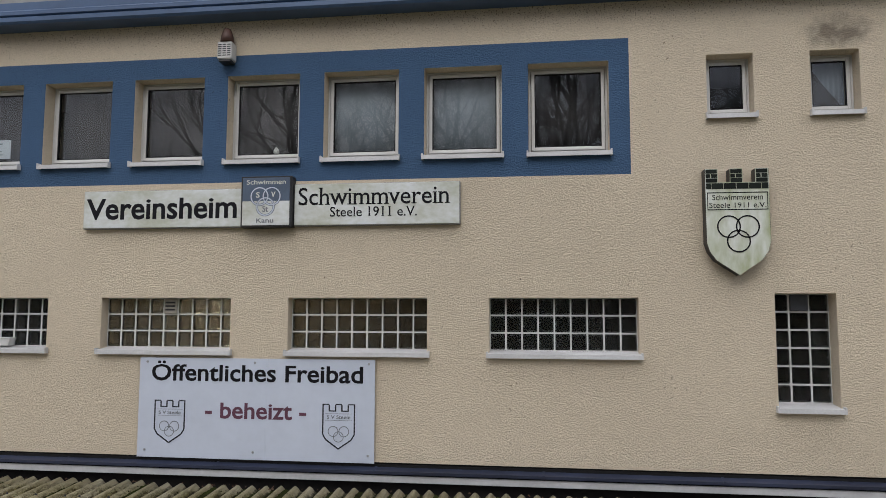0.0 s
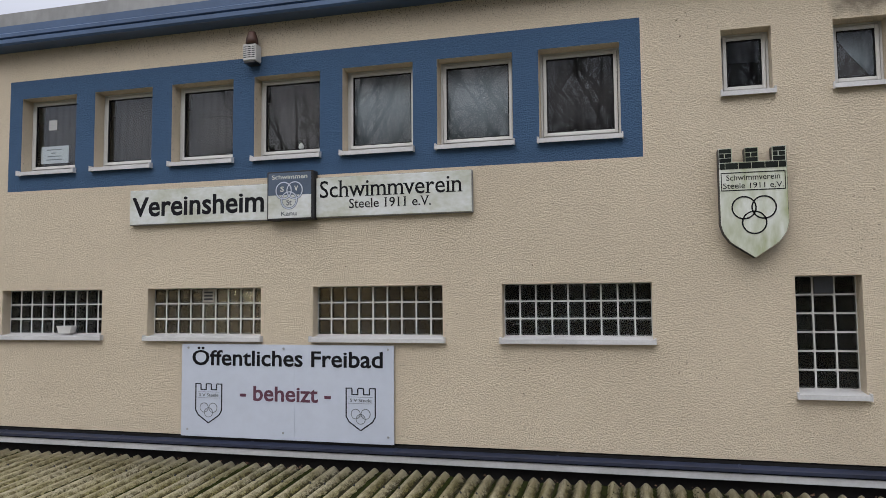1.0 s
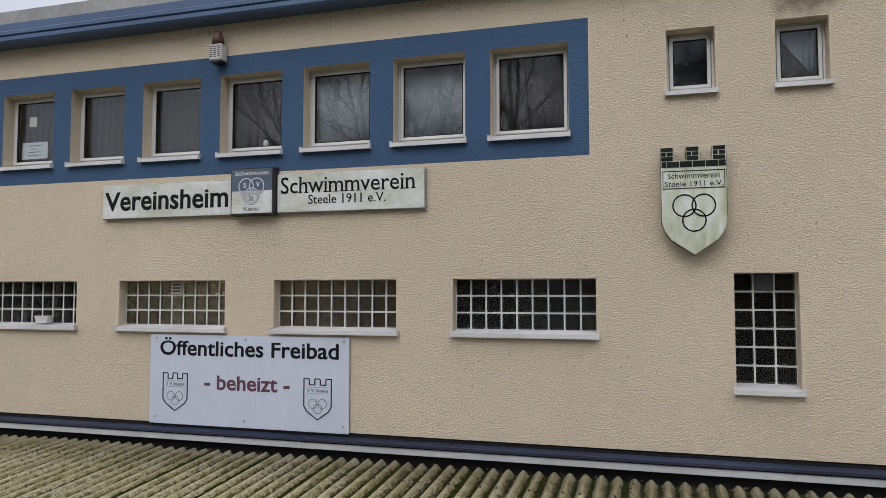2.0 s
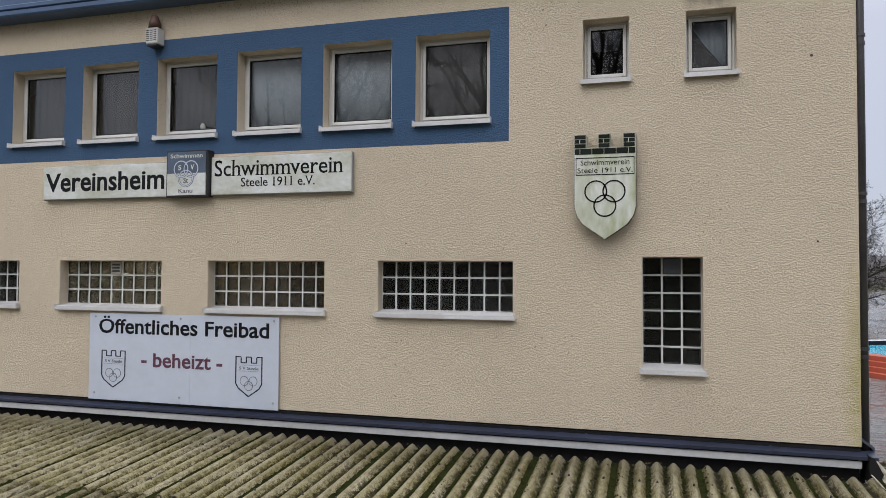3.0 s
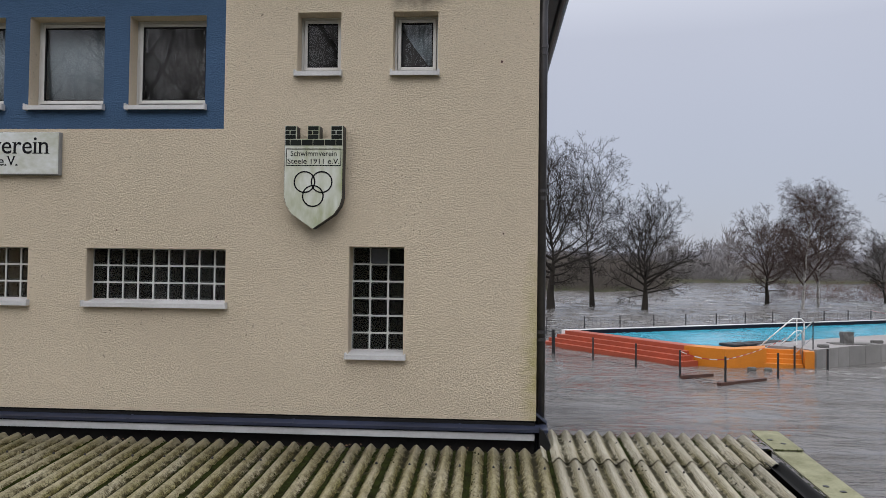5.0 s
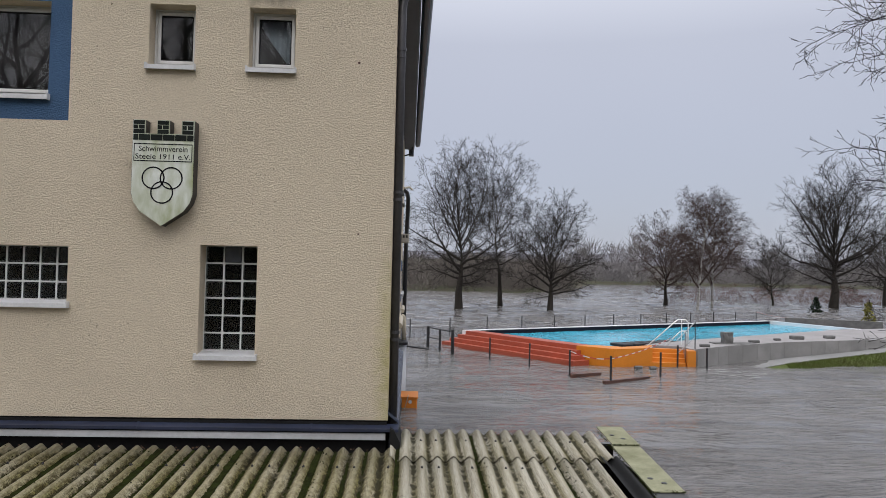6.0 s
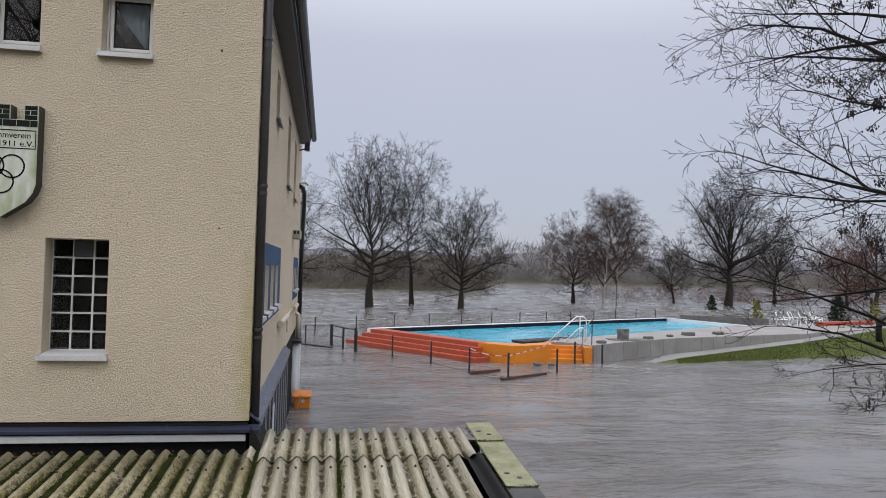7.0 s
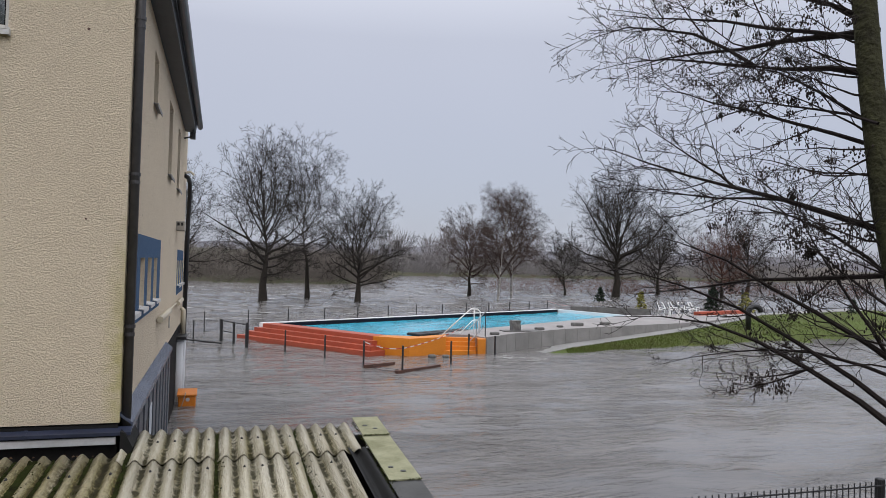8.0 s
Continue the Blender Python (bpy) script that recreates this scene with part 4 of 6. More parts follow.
# the club shield
sh = thing("shield_sign", (2.26, WALL, 4.15), "mossy white shield sign with black battlements and three rings", "sign")
XL, XR, SY = 1.91, 2.61, WALL - 0.16
body = [(XL, 5.366), (XL, 4.52), (XL + 0.03, 4.42), (XL + 0.10, 4.32), (2.26, 4.15), (XR - 0.10, 4.32), (XR - 0.03, 4.42), (XR, 4.52), (XR, 5.366), (2.465, 5.366), (2.465, 5.208), (2.325, 5.208), (2.325, 5.366), (2.185, 5.366), (2.185, 5.208), (2.05, 5.208), (2.05, 5.366)]
bm = bmesh.new()
prism(bm, body, "y", SY + 0.008, WALL + 0.002)
part("casing", bm, M_BLACK, sh, "black casing")
bm = bmesh.new()
prism(bm, [(2.26 + (x - 2.26) * 0.985, z) for x, z in body], "y", SY, SY + 0.008)
part("face", bm, M_SHIELD, sh)


def shield_brick(x0, x1, z0, z1):
    part("brick", boxes((x0 + 0.003, x1 - 0.003, SY - 0.004, SY, z0 + 0.0035, z1 - 0.0035)), M_DARKBRICK, sh)


for k in range(6):
    a = XL + 0.008 + (0.0 if k == 0 else 0.06 + 0.1365 * (k - 1))
    b = XL + 0.008 + 0.06 + 0.1365 * k
    shield_brick(a, min(b, XR - 0.008), 5.129, 5.203)
for a in (1.917, 2.188, 2.467):
    shield_brick(a, a + 0.13, 5.205, 5.259)
    shield_brick(a, a + 0.055, 5.259, 5.31)
    shield_brick(a + 0.06, a + 0.13, 5.259, 5.31)
    shield_brick(a, a + 0.13, 5.31, 5.362)
part("text_frame", boxes((1.93, 2.59, SY - 0.003, SY, 4.890, 4.900), (1.93, 2.59, SY - 0.003, SY, 5.085, 5.095), (1.93, 1.938, SY - 0.003, SY, 4.900, 5.085), (2.582, 2.59, SY - 0.003, SY, 4.900, 5.085)), M_INK, sh)
lettering("Schwimmverein", 1.985, 2.535, 5.005, 5.065, SY, M_INK, sh)
lettering("Steele 1911 e.V.", 1.95, 2.57, 4.915, 4.975, SY, M_INK, sh)
for x, z in ((2.158, 4.70), (2.362, 4.70), (2.26, 4.535)):
    bm = bmesh.new()
    ring(bm, x, SY - 0.004, z, 0.122, 0.016, 0.004)
    part("ring", bm, M_INK, sh, "black ring")

# the banner over the porch roof
BX0, BX1, BZ0, BZ1, BY = -4.96, -1.945, 1.93, 3.15, WALL - 0.035
ban = thing("banner", ((BX0 + BX1) / 2, BY, BZ0), "pale blue-white panel sign with black and faded red lettering", "sign")
seam = BX0 + 0.553 * (BX1 - BX0)
for a, b in ((BX0, seam - 0.0008), (seam + 0.0008, BX1)):
    part("panel", boxes((a, b, BY, BY + 0.010, BZ0, BZ1)), M_BANNER, ban)
part("batten", boxes((BX0 + 0.05, BX1 - 0.05, BY + 0.010, WALL + 0.001, 2.05, 2.11), (BX0 + 0.05, BX1 - 0.05, BY + 0.010, WALL + 0.001, 3.02, 3.08)), M_SHED, ban)
lettering("Öffentliches Freibad", -4.80, -2.09, 2.865, 3.115, BY, M_INK, ban, bold=0.018)
lettering("- beheizt -", -4.08, -2.79, 2.415, 2.61, BY, M_RED_INK, ban, bold=0.018)
for x in (-4.86, (BX0 + BX1) / 2, -2.02):
    for z in (2.02, 3.10):
        part("bolt", tube(bmesh.new(), [(x, BY - 0.008, z), (x, BY, z)], 0.015, 10), M_GALV, ban)


def crest(cx, z0, z1, w):
    """A small printed shield: outline, battlements, a band of words and three rings."""
    h, t, y0, y1 = z1 - z0, 0.016, BY - 0.003, BY
    x0, x1, top = cx - w / 2, cx + w / 2, z1 - h * 0.17
    bm = bmesh.new()
    pts = [(x0, z1), (x0, z0 + h * 0.32), (x0 + w * 0.10, z0 + h * 0.2), (cx, z0), (x1 - w * 0.10, z0 + h * 0.2), (x1, z0 + h * 0.32), (x1, z1)]
    for (ax, az), (bx, bz) in zip(pts, pts[1:]):
        d = Vector((bx - ax, 0, bz - az)).normalized()
        nx, nz = -d.z * t / 2, d.x * t / 2
        prism(bm, [(ax - nx, az - nz), (bx - nx, bz - nz), (bx + nx, bz + nz), (ax + nx, az + nz)], "y", y0, y1)
    part("crest_outline", bm, M_DARK_INK, ban)
    m = w / 5
    rows = []
    for k in range(5):
        a = x0 + m * k
        if k % 2 == 0:
            rows.append((a, a + m, y0, y1, z1 - t * 0.8, z1))
            if k:
                rows.append((a - t / 2, a + t / 2, y0, y1, top, z1 - t * 0.8))
            if k < 4:
                rows.append((a + m - t / 2, a + m + t / 2, y0, y1, top, z1 - t * 0.8))
        else:
            rows.append((a + t / 2, a + m - t / 2, y0, y1, top, top + t * 0.8))
    part("crest_battlement", boxes(*rows), M_DARK_INK, ban)
    part("crest_band", boxes((x0 + 0.03, x1 - 0.03, y0, y1, top - h * 0.05, top - h * 0.045), (x0 + 0.03, x1 - 0.03, y0, y1, top - h * 0.2, top - h * 0.195)), M_GREY_INK, ban)
    lettering("S V Steele", x0 + 0.05, x1 - 0.05, top - h * 0.165, top - h * 0.085, BY, M_GREY_INK, ban, bold=0.006)
    for dx, dz in ((-0.17, 0.385), (0.17, 0.385), (0, 0.265)):
        bm = bmesh.new()
        ring(bm, cx + dx * w, y0, z0 + h * dz, w * 0.155, 0.008, 0.003, 28)
        part("ring", bm, M_GREY_INK, ban)


crest(-4.545, 2.11, 2.63, 0.39)
crest(-2.385, 2.09, 2.62, 0.39)

# siren under the eaves
sir = thing("siren", (-3.9, WALL, 6.9), "white louvred siren box with a dark lamp on top", "siren")
part("body", boxes((-4.015, -3.825, 8.41, WALL, 6.925, 7.155), bevel=0.012), M_WHITE, sir)
for k in range(6):
    for a in (-4.0, -3.94, -3.88):
        part("slot", boxes((a, a + 0.045, 8.406, 8.409, 6.965 + 0.028 * k, 6.977 + 0.028 * k)), M_BLACK, sir)
part("foot", boxes((-4.0, -3.84, 8.42, WALL, 6.895, 6.925), bevel=0.005), M_BLACK, sir)
part("lamp", tube(bmesh.new(), [(-3.91, 8.47, 7.155), (-3.91, 8.47, 7.23), (-3.91, 8.47, 7.29), (-3.91, 8.47, 7.33)], [0.085, 0.080, 0.060, 0.045], 14), M_PLANK, sir, "dark brown domed lamp", smooth=True)
part("bracket", boxes((-3.93, -3.89, 8.47, WALL, 7.18, 7.22)), M_BLACK, sir)
# fixings left in the wall, and a soot-stained patch above the small window
for x, z, r in ((4.46, 6.155, 0.02), (4.50, 4.12, 0.014), (-0.2, 4.12, 0.012), (-2.6, 4.15, 0.01), (1.05, 4.05, 0.01)):
    tagged(part("wall_plug", tube(bmesh.new(), [(x, WALL - 0.006, z), (x, WALL + 0.01, z)], r * 0.75, 10), M_PLANK), "small rusty fixing on the rendered wall", "fixing", "wall fixings")

# ---- things on the side wall ----
v = thing("vent_box", (4.95, 18.0, 4.36), "stained concrete vent box on the side wall", "vent")
part("body", boxes((CORNER, CORNER + 0.19, 17.65, 18.3, 4.36, 4.57), bevel=0.01), M_VENT, v)
for dx in (0.03, 0.105):
    part("opening", boxes((CORNER + dx, CORNER + dx + 0.05, 17.646, 17.65, 4.47, 4.54)), M_BLACK, v)
p2 = thing("rear_downpipe", (5.0, 21.6, 1.2), "black downpipe curving off the rear of the side wall", "downpipe")
part("pipe", tube(bmesh.new(), [(4.92, 20.7, 5.95), (4.99, 20.9, 5.93), (5.03, 21.2, 5.80), (5.03, 21.4, 5.45), (5.00, 21.5, 4.6), (4.99, 21.6, 1.25)], 0.06, 10), M_BLACK, p2, smooth=True)
part("bend", tube(bmesh.new(), [(4.92, 20.6, 6.02), (5.06, 20.7, 6.06), (5.14, 20.8, 6.0)], 0.03, 8), M_GREY_PIPE, p2)
p3 = thing("waste_pipe", (5.0, 20.4, 0), "cream plastic waste pipe running down into the flood", "pipe")
part("pipe", tube(bmesh.new(), [(4.93, 20.7, 2.37), (4.99, 20.72, 2.33), (5.00, 20.72, 1.68)], 0.065, 10), M_GREY_PIPE, p3, smooth=True)
part("pipe", tube(bmesh.new(), [(5.01, 20.72, 1.61), (5.01, 20.72, -1.2)], 0.075, 10), M_WHITE_PIPE, p3, smooth=True)
part("pipe", tube(bmesh.new(), [(4.93, 20.2, 1.61), (4.93, 20.2, -1.2)], 0.12, 12), M_WHITE_PIPE, p3, smooth=True)
part("shelf", boxes((4.85, 5.12, 20.0, 20.9, 1.60, 1.68), bevel=0.01), M_BLACK, p3, "dark shelf bracket")
aw = thing("light_trough", (4.97, 13.6, 2.55), "long cream tube lamp housing on the side wall", "wall lamp")
part("tube", tube(bmesh.new(), [(4.96, 13.0, 2.69), (4.96, 15.4, 2.67)], 0.055, 10), M_GREY_PIPE, aw)
part("cable", tube(bmesh.new(), [(4.93, 15.4, 2.66), (4.92, 18.6, 2.64)], 0.018, 6), M_GREY_PIPE, aw)
part("tube", tube(bmesh.new(), [(4.96, 18.4, 2.64), (4.96, 20.4, 2.63)], 0.055, 10), M_GREY_PIPE, aw)
for y0, z0 in ((16.2, 2.25),):
    tagged(part("wall_plate", boxes((CORNER, CORNER + 0.02, y0, y0 + 0.15, z0, z0 + 0.25)), M_VENT), "small stained plate on the side wall", "plate")
tagged(part("antenna_bracket", tube(bmesh.new(), [(4.9, 20.0, 6.85), (5.1, 19.9, 6.9), (5.12, 19.9, 7.08)], 0.02, 6), M_BLACK), "thin dark bracket under the eave", "bracket")

# ---- the porch roof of corrugated sheets ----
WAVE, AMP = 0.177, 0.034


def roof_z(y):
    return 1.605 + 0.068 * (y - 7.8)


def sheet_mesh(name, waves, length, mat, steps=10, phase=0.0, thick=0.007):
    """A corrugated sheet: waves along x, straight along y, centred on its fall."""
    n = round(waves * steps)
    vs, fs = [], []
    for k in range(n + 1):
        x = k / steps * WAVE
        z = AMP * math.cos(2 * math.pi * (k / steps + phase))
        for yy, dz in ((0, 0), (length, 0), (0, -thick), (length, -thick)):
            vs.append((x, yy, z + dz))
    for k in range(n):
        a, b = 4 * k, 4 * k + 4
        fs += [(a, b, b + 1, a + 1), (a + 2, a + 3, b + 3, b + 2), (a, a + 2, b + 2, b), (a + 1, b + 1, b + 3, a + 3)]
    fs += [(0, 1, 3, 2), (4 * n, 4 * n + 2, 4 * n + 3, 4 * n + 1)]
    me = bpy.data.meshes.new(name)
    me.from_pydata(vs, [], fs)
    me.materials.append(mat)
    me.polygons.foreach_set("use_smooth", [i % 4 < 2 and i < 4 * n for i in range(len(fs))])
    me.update()
    return me


rng = random.Random(4)
shed = thing("porch_roof", (-2, 6, 1.5), "mossy corrugated fibre cement roof in overlapping rows", "roof", kind="structure")
bolt_bm = bmesh.new()
tube(bolt_bm, [(0, 0, -0.005), (0, 0, 0.006), (0, 0, 0.014), (0, 0, 0.020)], [0.012, 0.012, 0.008, 0.003], 8)
bolt_me = bpy.data.meshes.new("roof_bolt")
bolt_bm.to_mesh(bolt_me)
bolt_bm.free()
bolt_me.materials.append(M_BLACK)


def lay(me, x, y, dz, bolts, length):
    s = new("corrugated_sheet", me)
    s.parent = shed
    s.matrix_parent_inverse = world_of(shed).inverted()
    s.matrix_basis = pose(x, y, roof_z(y) + dz + rng.uniform(-0.003, 0.003), math.degrees(math.atan(0.068)) + rng.uniform(-0.12, 0.12), -0.25 + rng.uniform(-0.1, 0.1), rng.uniform(-0.15, 0.15))
    for bx, by in bolts:
        b = new("roof_bolt", bolt_me)
        b.parent = s
        b.location = (bx * WAVE, by, AMP)
    return s


SHEET = 5 * WAVE
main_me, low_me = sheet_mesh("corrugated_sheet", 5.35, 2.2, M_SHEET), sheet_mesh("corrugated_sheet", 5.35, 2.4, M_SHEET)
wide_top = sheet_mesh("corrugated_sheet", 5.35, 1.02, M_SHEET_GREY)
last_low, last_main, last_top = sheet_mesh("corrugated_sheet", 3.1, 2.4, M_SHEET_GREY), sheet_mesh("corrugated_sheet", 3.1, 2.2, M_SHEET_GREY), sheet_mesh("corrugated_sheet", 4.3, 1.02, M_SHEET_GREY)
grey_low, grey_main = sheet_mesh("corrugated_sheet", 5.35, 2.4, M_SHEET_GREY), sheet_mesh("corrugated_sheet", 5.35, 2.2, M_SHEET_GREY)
old_low, old_main = low_me, main_me
x = 4.94 - 20 * SHEET
while x < 7.0:
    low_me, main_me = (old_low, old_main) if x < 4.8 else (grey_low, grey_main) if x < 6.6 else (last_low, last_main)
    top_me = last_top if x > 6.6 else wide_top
    lay(low_me, x, 3.95 + rng.uniform(-0.02, 0.02), -0.016, (), 2.4)
    far = x > 4.9
    lay(main_me, x, 6.18 + rng.uniform(-0.015, 0.015), 0.0, [(k, 1.53) for k in ((0, 2, 3, 5) if x < 6.6 else (0, 2))] + [(1, 0.35), (4, 0.35)], 2.2)
    if far:
        lay(top_me, x, 8.05, 0.016, [(k, 0.53) for k in (0, 2, 3)], 1.02)
    x += SHEET
# the last sheet by the verge is newer and black
blk = sheet_mesh("bitumen_sheet", 1.5, 4.1, M_BITUMEN)
s = new("bitumen_sheet", blk)
s.parent = shed
s.matrix_parent_inverse = world_of(shed).inverted()
s.matrix_basis = pose(7.30, 4.0, roof_z(4.0) + 0.022, math.degrees(math.atan(0.068)), 0, 0)
s["label"] = "black bitumen corrugated strip at the verge"
for y0, y1, dz, mt, lab in ((8.42, 9.14, 0.055, M_CAP, "lichen-green verge plate"), (7.02, 8.46, 0.035, M_CAP, "lichen-green verge plate"), (5.3, 7.06, 0.015, M_CAP_DARK, "dark grey verge plate")):
    bm = bmesh.new()
    prism(bm, [(7.53, 0.0), (7.85, 0.0), (7.85, -0.2), (7.835, -0.2), (7.835, -0.014), (7.53, -0.014)], "y", 0, y1 - y0)
    bmesh.ops.transform(bm, matrix=pose(0, y0, roof_z(y0) + 0.03 + dz, math.degrees(math.atan(0.068))), verts=bm.verts)
    pl = part("verge_plate", bm, mt, shed, lab)
    for bx, by in ((7.62, y0 + 0.35), (7.72, y0 + 0.22)):
        part("hole", tube(bmesh.new(), [(bx, by, roof_z(by) + 0.03 + dz), (bx, by, roof_z(by) + 0.035 + dz)], 0.03, 10), M_BLACK, pl)
tagged(part("porch_wall", boxes((-13, 7.75, 3.9, 4.0, -1.5, 1.29), (7.65, 7.75, 4.0, 8.9, -1.5, 1.45), (5.3, 7.65, 8.8, 8.9, -1.5, 1.62)), M_SHED), "dark board walls under the porch roof", "wall", kind="structure")
tagged(part("porch_gutter", boxes((-13, CORNER + 0.05, 8.36, WALL + 0.02, 1.24, 1.30)), M_BITUMEN), "dark gutter behind the corrugated sheets", "gutter", kind="structure")
# collar where the upper row meets the house corner
bm = bmesh.new()
prism(bm, [(4.93, 1.60), (5.02, 1.60), (5.06, 1.70), (4.98, 1.86), (4.93, 1.88)], "y", 8.42, 9.1)
tagged(part("corner_flashing", bm, M_BITUMEN), "dark sheet flashing at the foot of the house corner", "flashing", kind="structure")


def clumps(name, mat, label, category, spots, size, seed):
    """Many small ragged lumps as one mesh."""
    r = random.Random(seed)
    vs, fs = [], []
    for x, y, z in spots:
        s = size * r.uniform(0.5, 1.5)
        b = len(vs)
        n = 5
        vs.append((x, y, z + s * 0.7))
        for k in range(n):
            a = 2 * math.pi * k / n + r.uniform(-0.4, 0.4)
            vs.append((x + s * r.uniform(0.6, 1.2) * math.cos(a), y + s * r.uniform(0.8, 1.9) * math.sin(a), z - s * 0.3))
        fs += [(b, b + 1 + k, b + 1 + (k + 1) % n) for k in range(n)]
    return tagged(part(name, (vs, fs), mat), label, category, kind="stuff")


def roof_spot(r, joint):
    y = r.uniform(4.6, 8.35)
    if joint:
        x = 4.94 + SHEET * r.randint(-12, 2) + r.gauss(0.03, 0.03) + WAVE * 0.5
    else:
        x = 4.94 + WAVE * (r.randint(-70, 12) + 0.5) + r.gauss(0, 0.02)
    dz = AMP * math.cos(2 * math.pi * (x - 4.94) / WAVE)
    return (x, y, roof_z(y) + dz + 0.004)


r = random.Random(11)
edge_spots = [(r.uniform(7.53, 7.86), yy + r.gauss(0, 0.012), roof_z(yy) + 0.08 + dz) for yy, dz in ((8.43, 0.0), (7.04, -0.02)) for _ in range(70)] + [(7.525 + r.gauss(0, 0.012), r.uniform(5.4, 9.1), 0.0) for _ in range(160)]
edge_spots = [(a, b, c or roof_z(b) + 0.045) for a, b, c in edge_spots]
loose = [roof_spot(r, k < 2600) for k in range(4100)]
loose = [p for p in loose if p[0] < 4.3 or r.random() < 0.25]
clumps("moss", M_MOSS, "dark moss and debris in the roof valleys", "moss", edge_spots + loose, 0.010, 3)
clumps("leaf_litter", M_LEAF, "brown dead leaves caught under the flashing", "leaves", [(r.uniform(-8, 4.9), r.uniform(8.3, 8.5), roof_z(8.4) - 0.01 + r.uniform(0, 0.012)) for _ in range(130)], 0.013, 5)

# matted moss and dirt lying along the valleys between the waves, broken up
r = random.Random(31)
vs, fs = [], []
for k in range(-96, 13):
    xc = 4.94 + WAVE * (k + 0.5)
    y, thick_here = 4.4, 0.5
    while y < (8.36 if xc < 4.9 else 8.95):
        ln = r.uniform(0.02, 0.06)
        thick_here = min(1.0, max(0.0, thick_here + r.gauss(0, 0.13)))
        joint = k % 5 == 0
        need = 0.08 if xc < 2.0 else 0.16 if xc < 4.8 else 2.0
        if (thick_here > need or joint and thick_here > (0.1 if xc < 4.8 else 0.02)) and not (7.30 < xc):
            w, h = (0.012 + 0.024 * thick_here + 0.004 * joint) * 0.78, -AMP + 0.005 + 0.008 * thick_here
            x0 = xc + r.gauss(0, 0.008)
            b, dz = len(vs), (0.016 if y > 8.05 and xc > 4.9 else 0.0)
            for yy, f in ((y - 0.004, 0.85), (y + ln * 0.5, 1.0), (y + ln + 0.004, 0.85)):
                ww = w * f
                vs += [(x0 - ww * r.uniform(0.7, 1.4), yy, roof_z(yy) + h + dz - 0.003), (x0 + r.gauss(0, 0.005), yy, roof_z(yy) + h + dz + 0.010 * thick_here * f), (x0 + ww * r.uniform(0.7, 1.4), yy, roof_z(yy) + h + dz - 0.003)]
            fs += [(b + o, b + o + 1, b + o + 4, b + o + 3) for o in (0, 1, 3, 4)]
        y += ln
# a thicker dark strip along every side lap: moss, plus the lifted edge's shade
for k in range(-20, 3):
    xj = 4.94 + SHEET * k
    near, y = 0.0, 4.3
    old = xj < 4.3
    first = True
    while y < (8.40 if xj < 4.9 else 8.98):
        b = len(vs)
        o0, o1 = (0.050, 0.122) if old else (0.064, 0.088)
        o0, o1 = o0 + r.gauss(0, 0.0035), o1 + r.gauss(0, 0.0035)
        for f in (0, 0.33, 0.67, 1):
            o = o0 + (o1 - o0) * f
            lump = 0.004 + (0.014 * (0.3 < f < 0.7) if old else 0.006 * (0.3 < f < 0.7)) * r.uniform(0.4, 1.0)
            vs.append((xj + o, y, roof_z(y) + AMP * math.cos(2 * math.pi * o / WAVE) + lump + (0.016 if y > 8.05 and xj > 4.9 else 0.0)))
        if not first:
            fs += [(b - 4 + q, b - 3 + q, b + 1 + q, b + q) for q in range(3)]
        first = not old and r.random() < 0.12
        y += r.uniform(0.03, 0.06)
tagged(part("valley_moss", (vs, fs), M_MOSS), "matted dark moss along the roof valleys, with shade strips at the side laps", "moss", kind="stuff")

# ---- ground and water ----
def smoothstep(a, b, x):
    t = min(1, max(0, (x - a) / (b - a)))
    return t * t * (3 - 2 * t)


def ground_height(x, y):
    """The river bed, the embankment under the walk, and the far banks."""
    z = -1.6
    z = max(z, -1.6 + 3.72 * (1 - smoothstep(1.5, 5.6, y)))
    far = 118 + 0.004 * x * x if x < 32 else 118 + 4 + (x - 32) * 3.4
    far = min(far, 215 + 0.25 * max(0, x - 60))
    z = max(z, -1.6 + 2.3 * smoothstep(far - 6, far + 4, y) + 0.02 * max(0, y - far))
    return z


def grid_mesh(xs, ys, fn):
    vs = [(x, y, fn(x, y)) for y in ys for x in xs]
    n = len(xs)
    fs = [(j * n + i, j * n + i + 1, (j + 1) * n + i + 1, (j + 1) * n + i) for j in range(len(ys) - 1) for i in range(n - 1)]
    return vs, fs


xs = [-1500, -700, -300, -150] + list(range(-100, 301, 8)) + [400, 700, 1500]
ys = [-1500, -500, -100, -30, -10, -4, 0, 1, 1.5, 2, 2.5, 3, 3.5, 4, 4.5, 5, 5.5, 6, 8, 12, 20, 40, 60, 80, 95] + list(range(100, 320, 6)) + [360, 450, 700, 1500, 3000]
tagged(part("ground", grid_mesh(xs, ys, ground_height), M_EARTH, smooth=True), "dark wet earth banks and river bed", "ground", kind="structure")
rs_ = np.random.default_rng(12)
WAVES = [(rs_.normal(0.35 + math.pi / 2, 0.55), 10 ** rs_.uniform(-0.35, 0.85), rs_.uniform(0, 6.28)) for _ in range(26)]


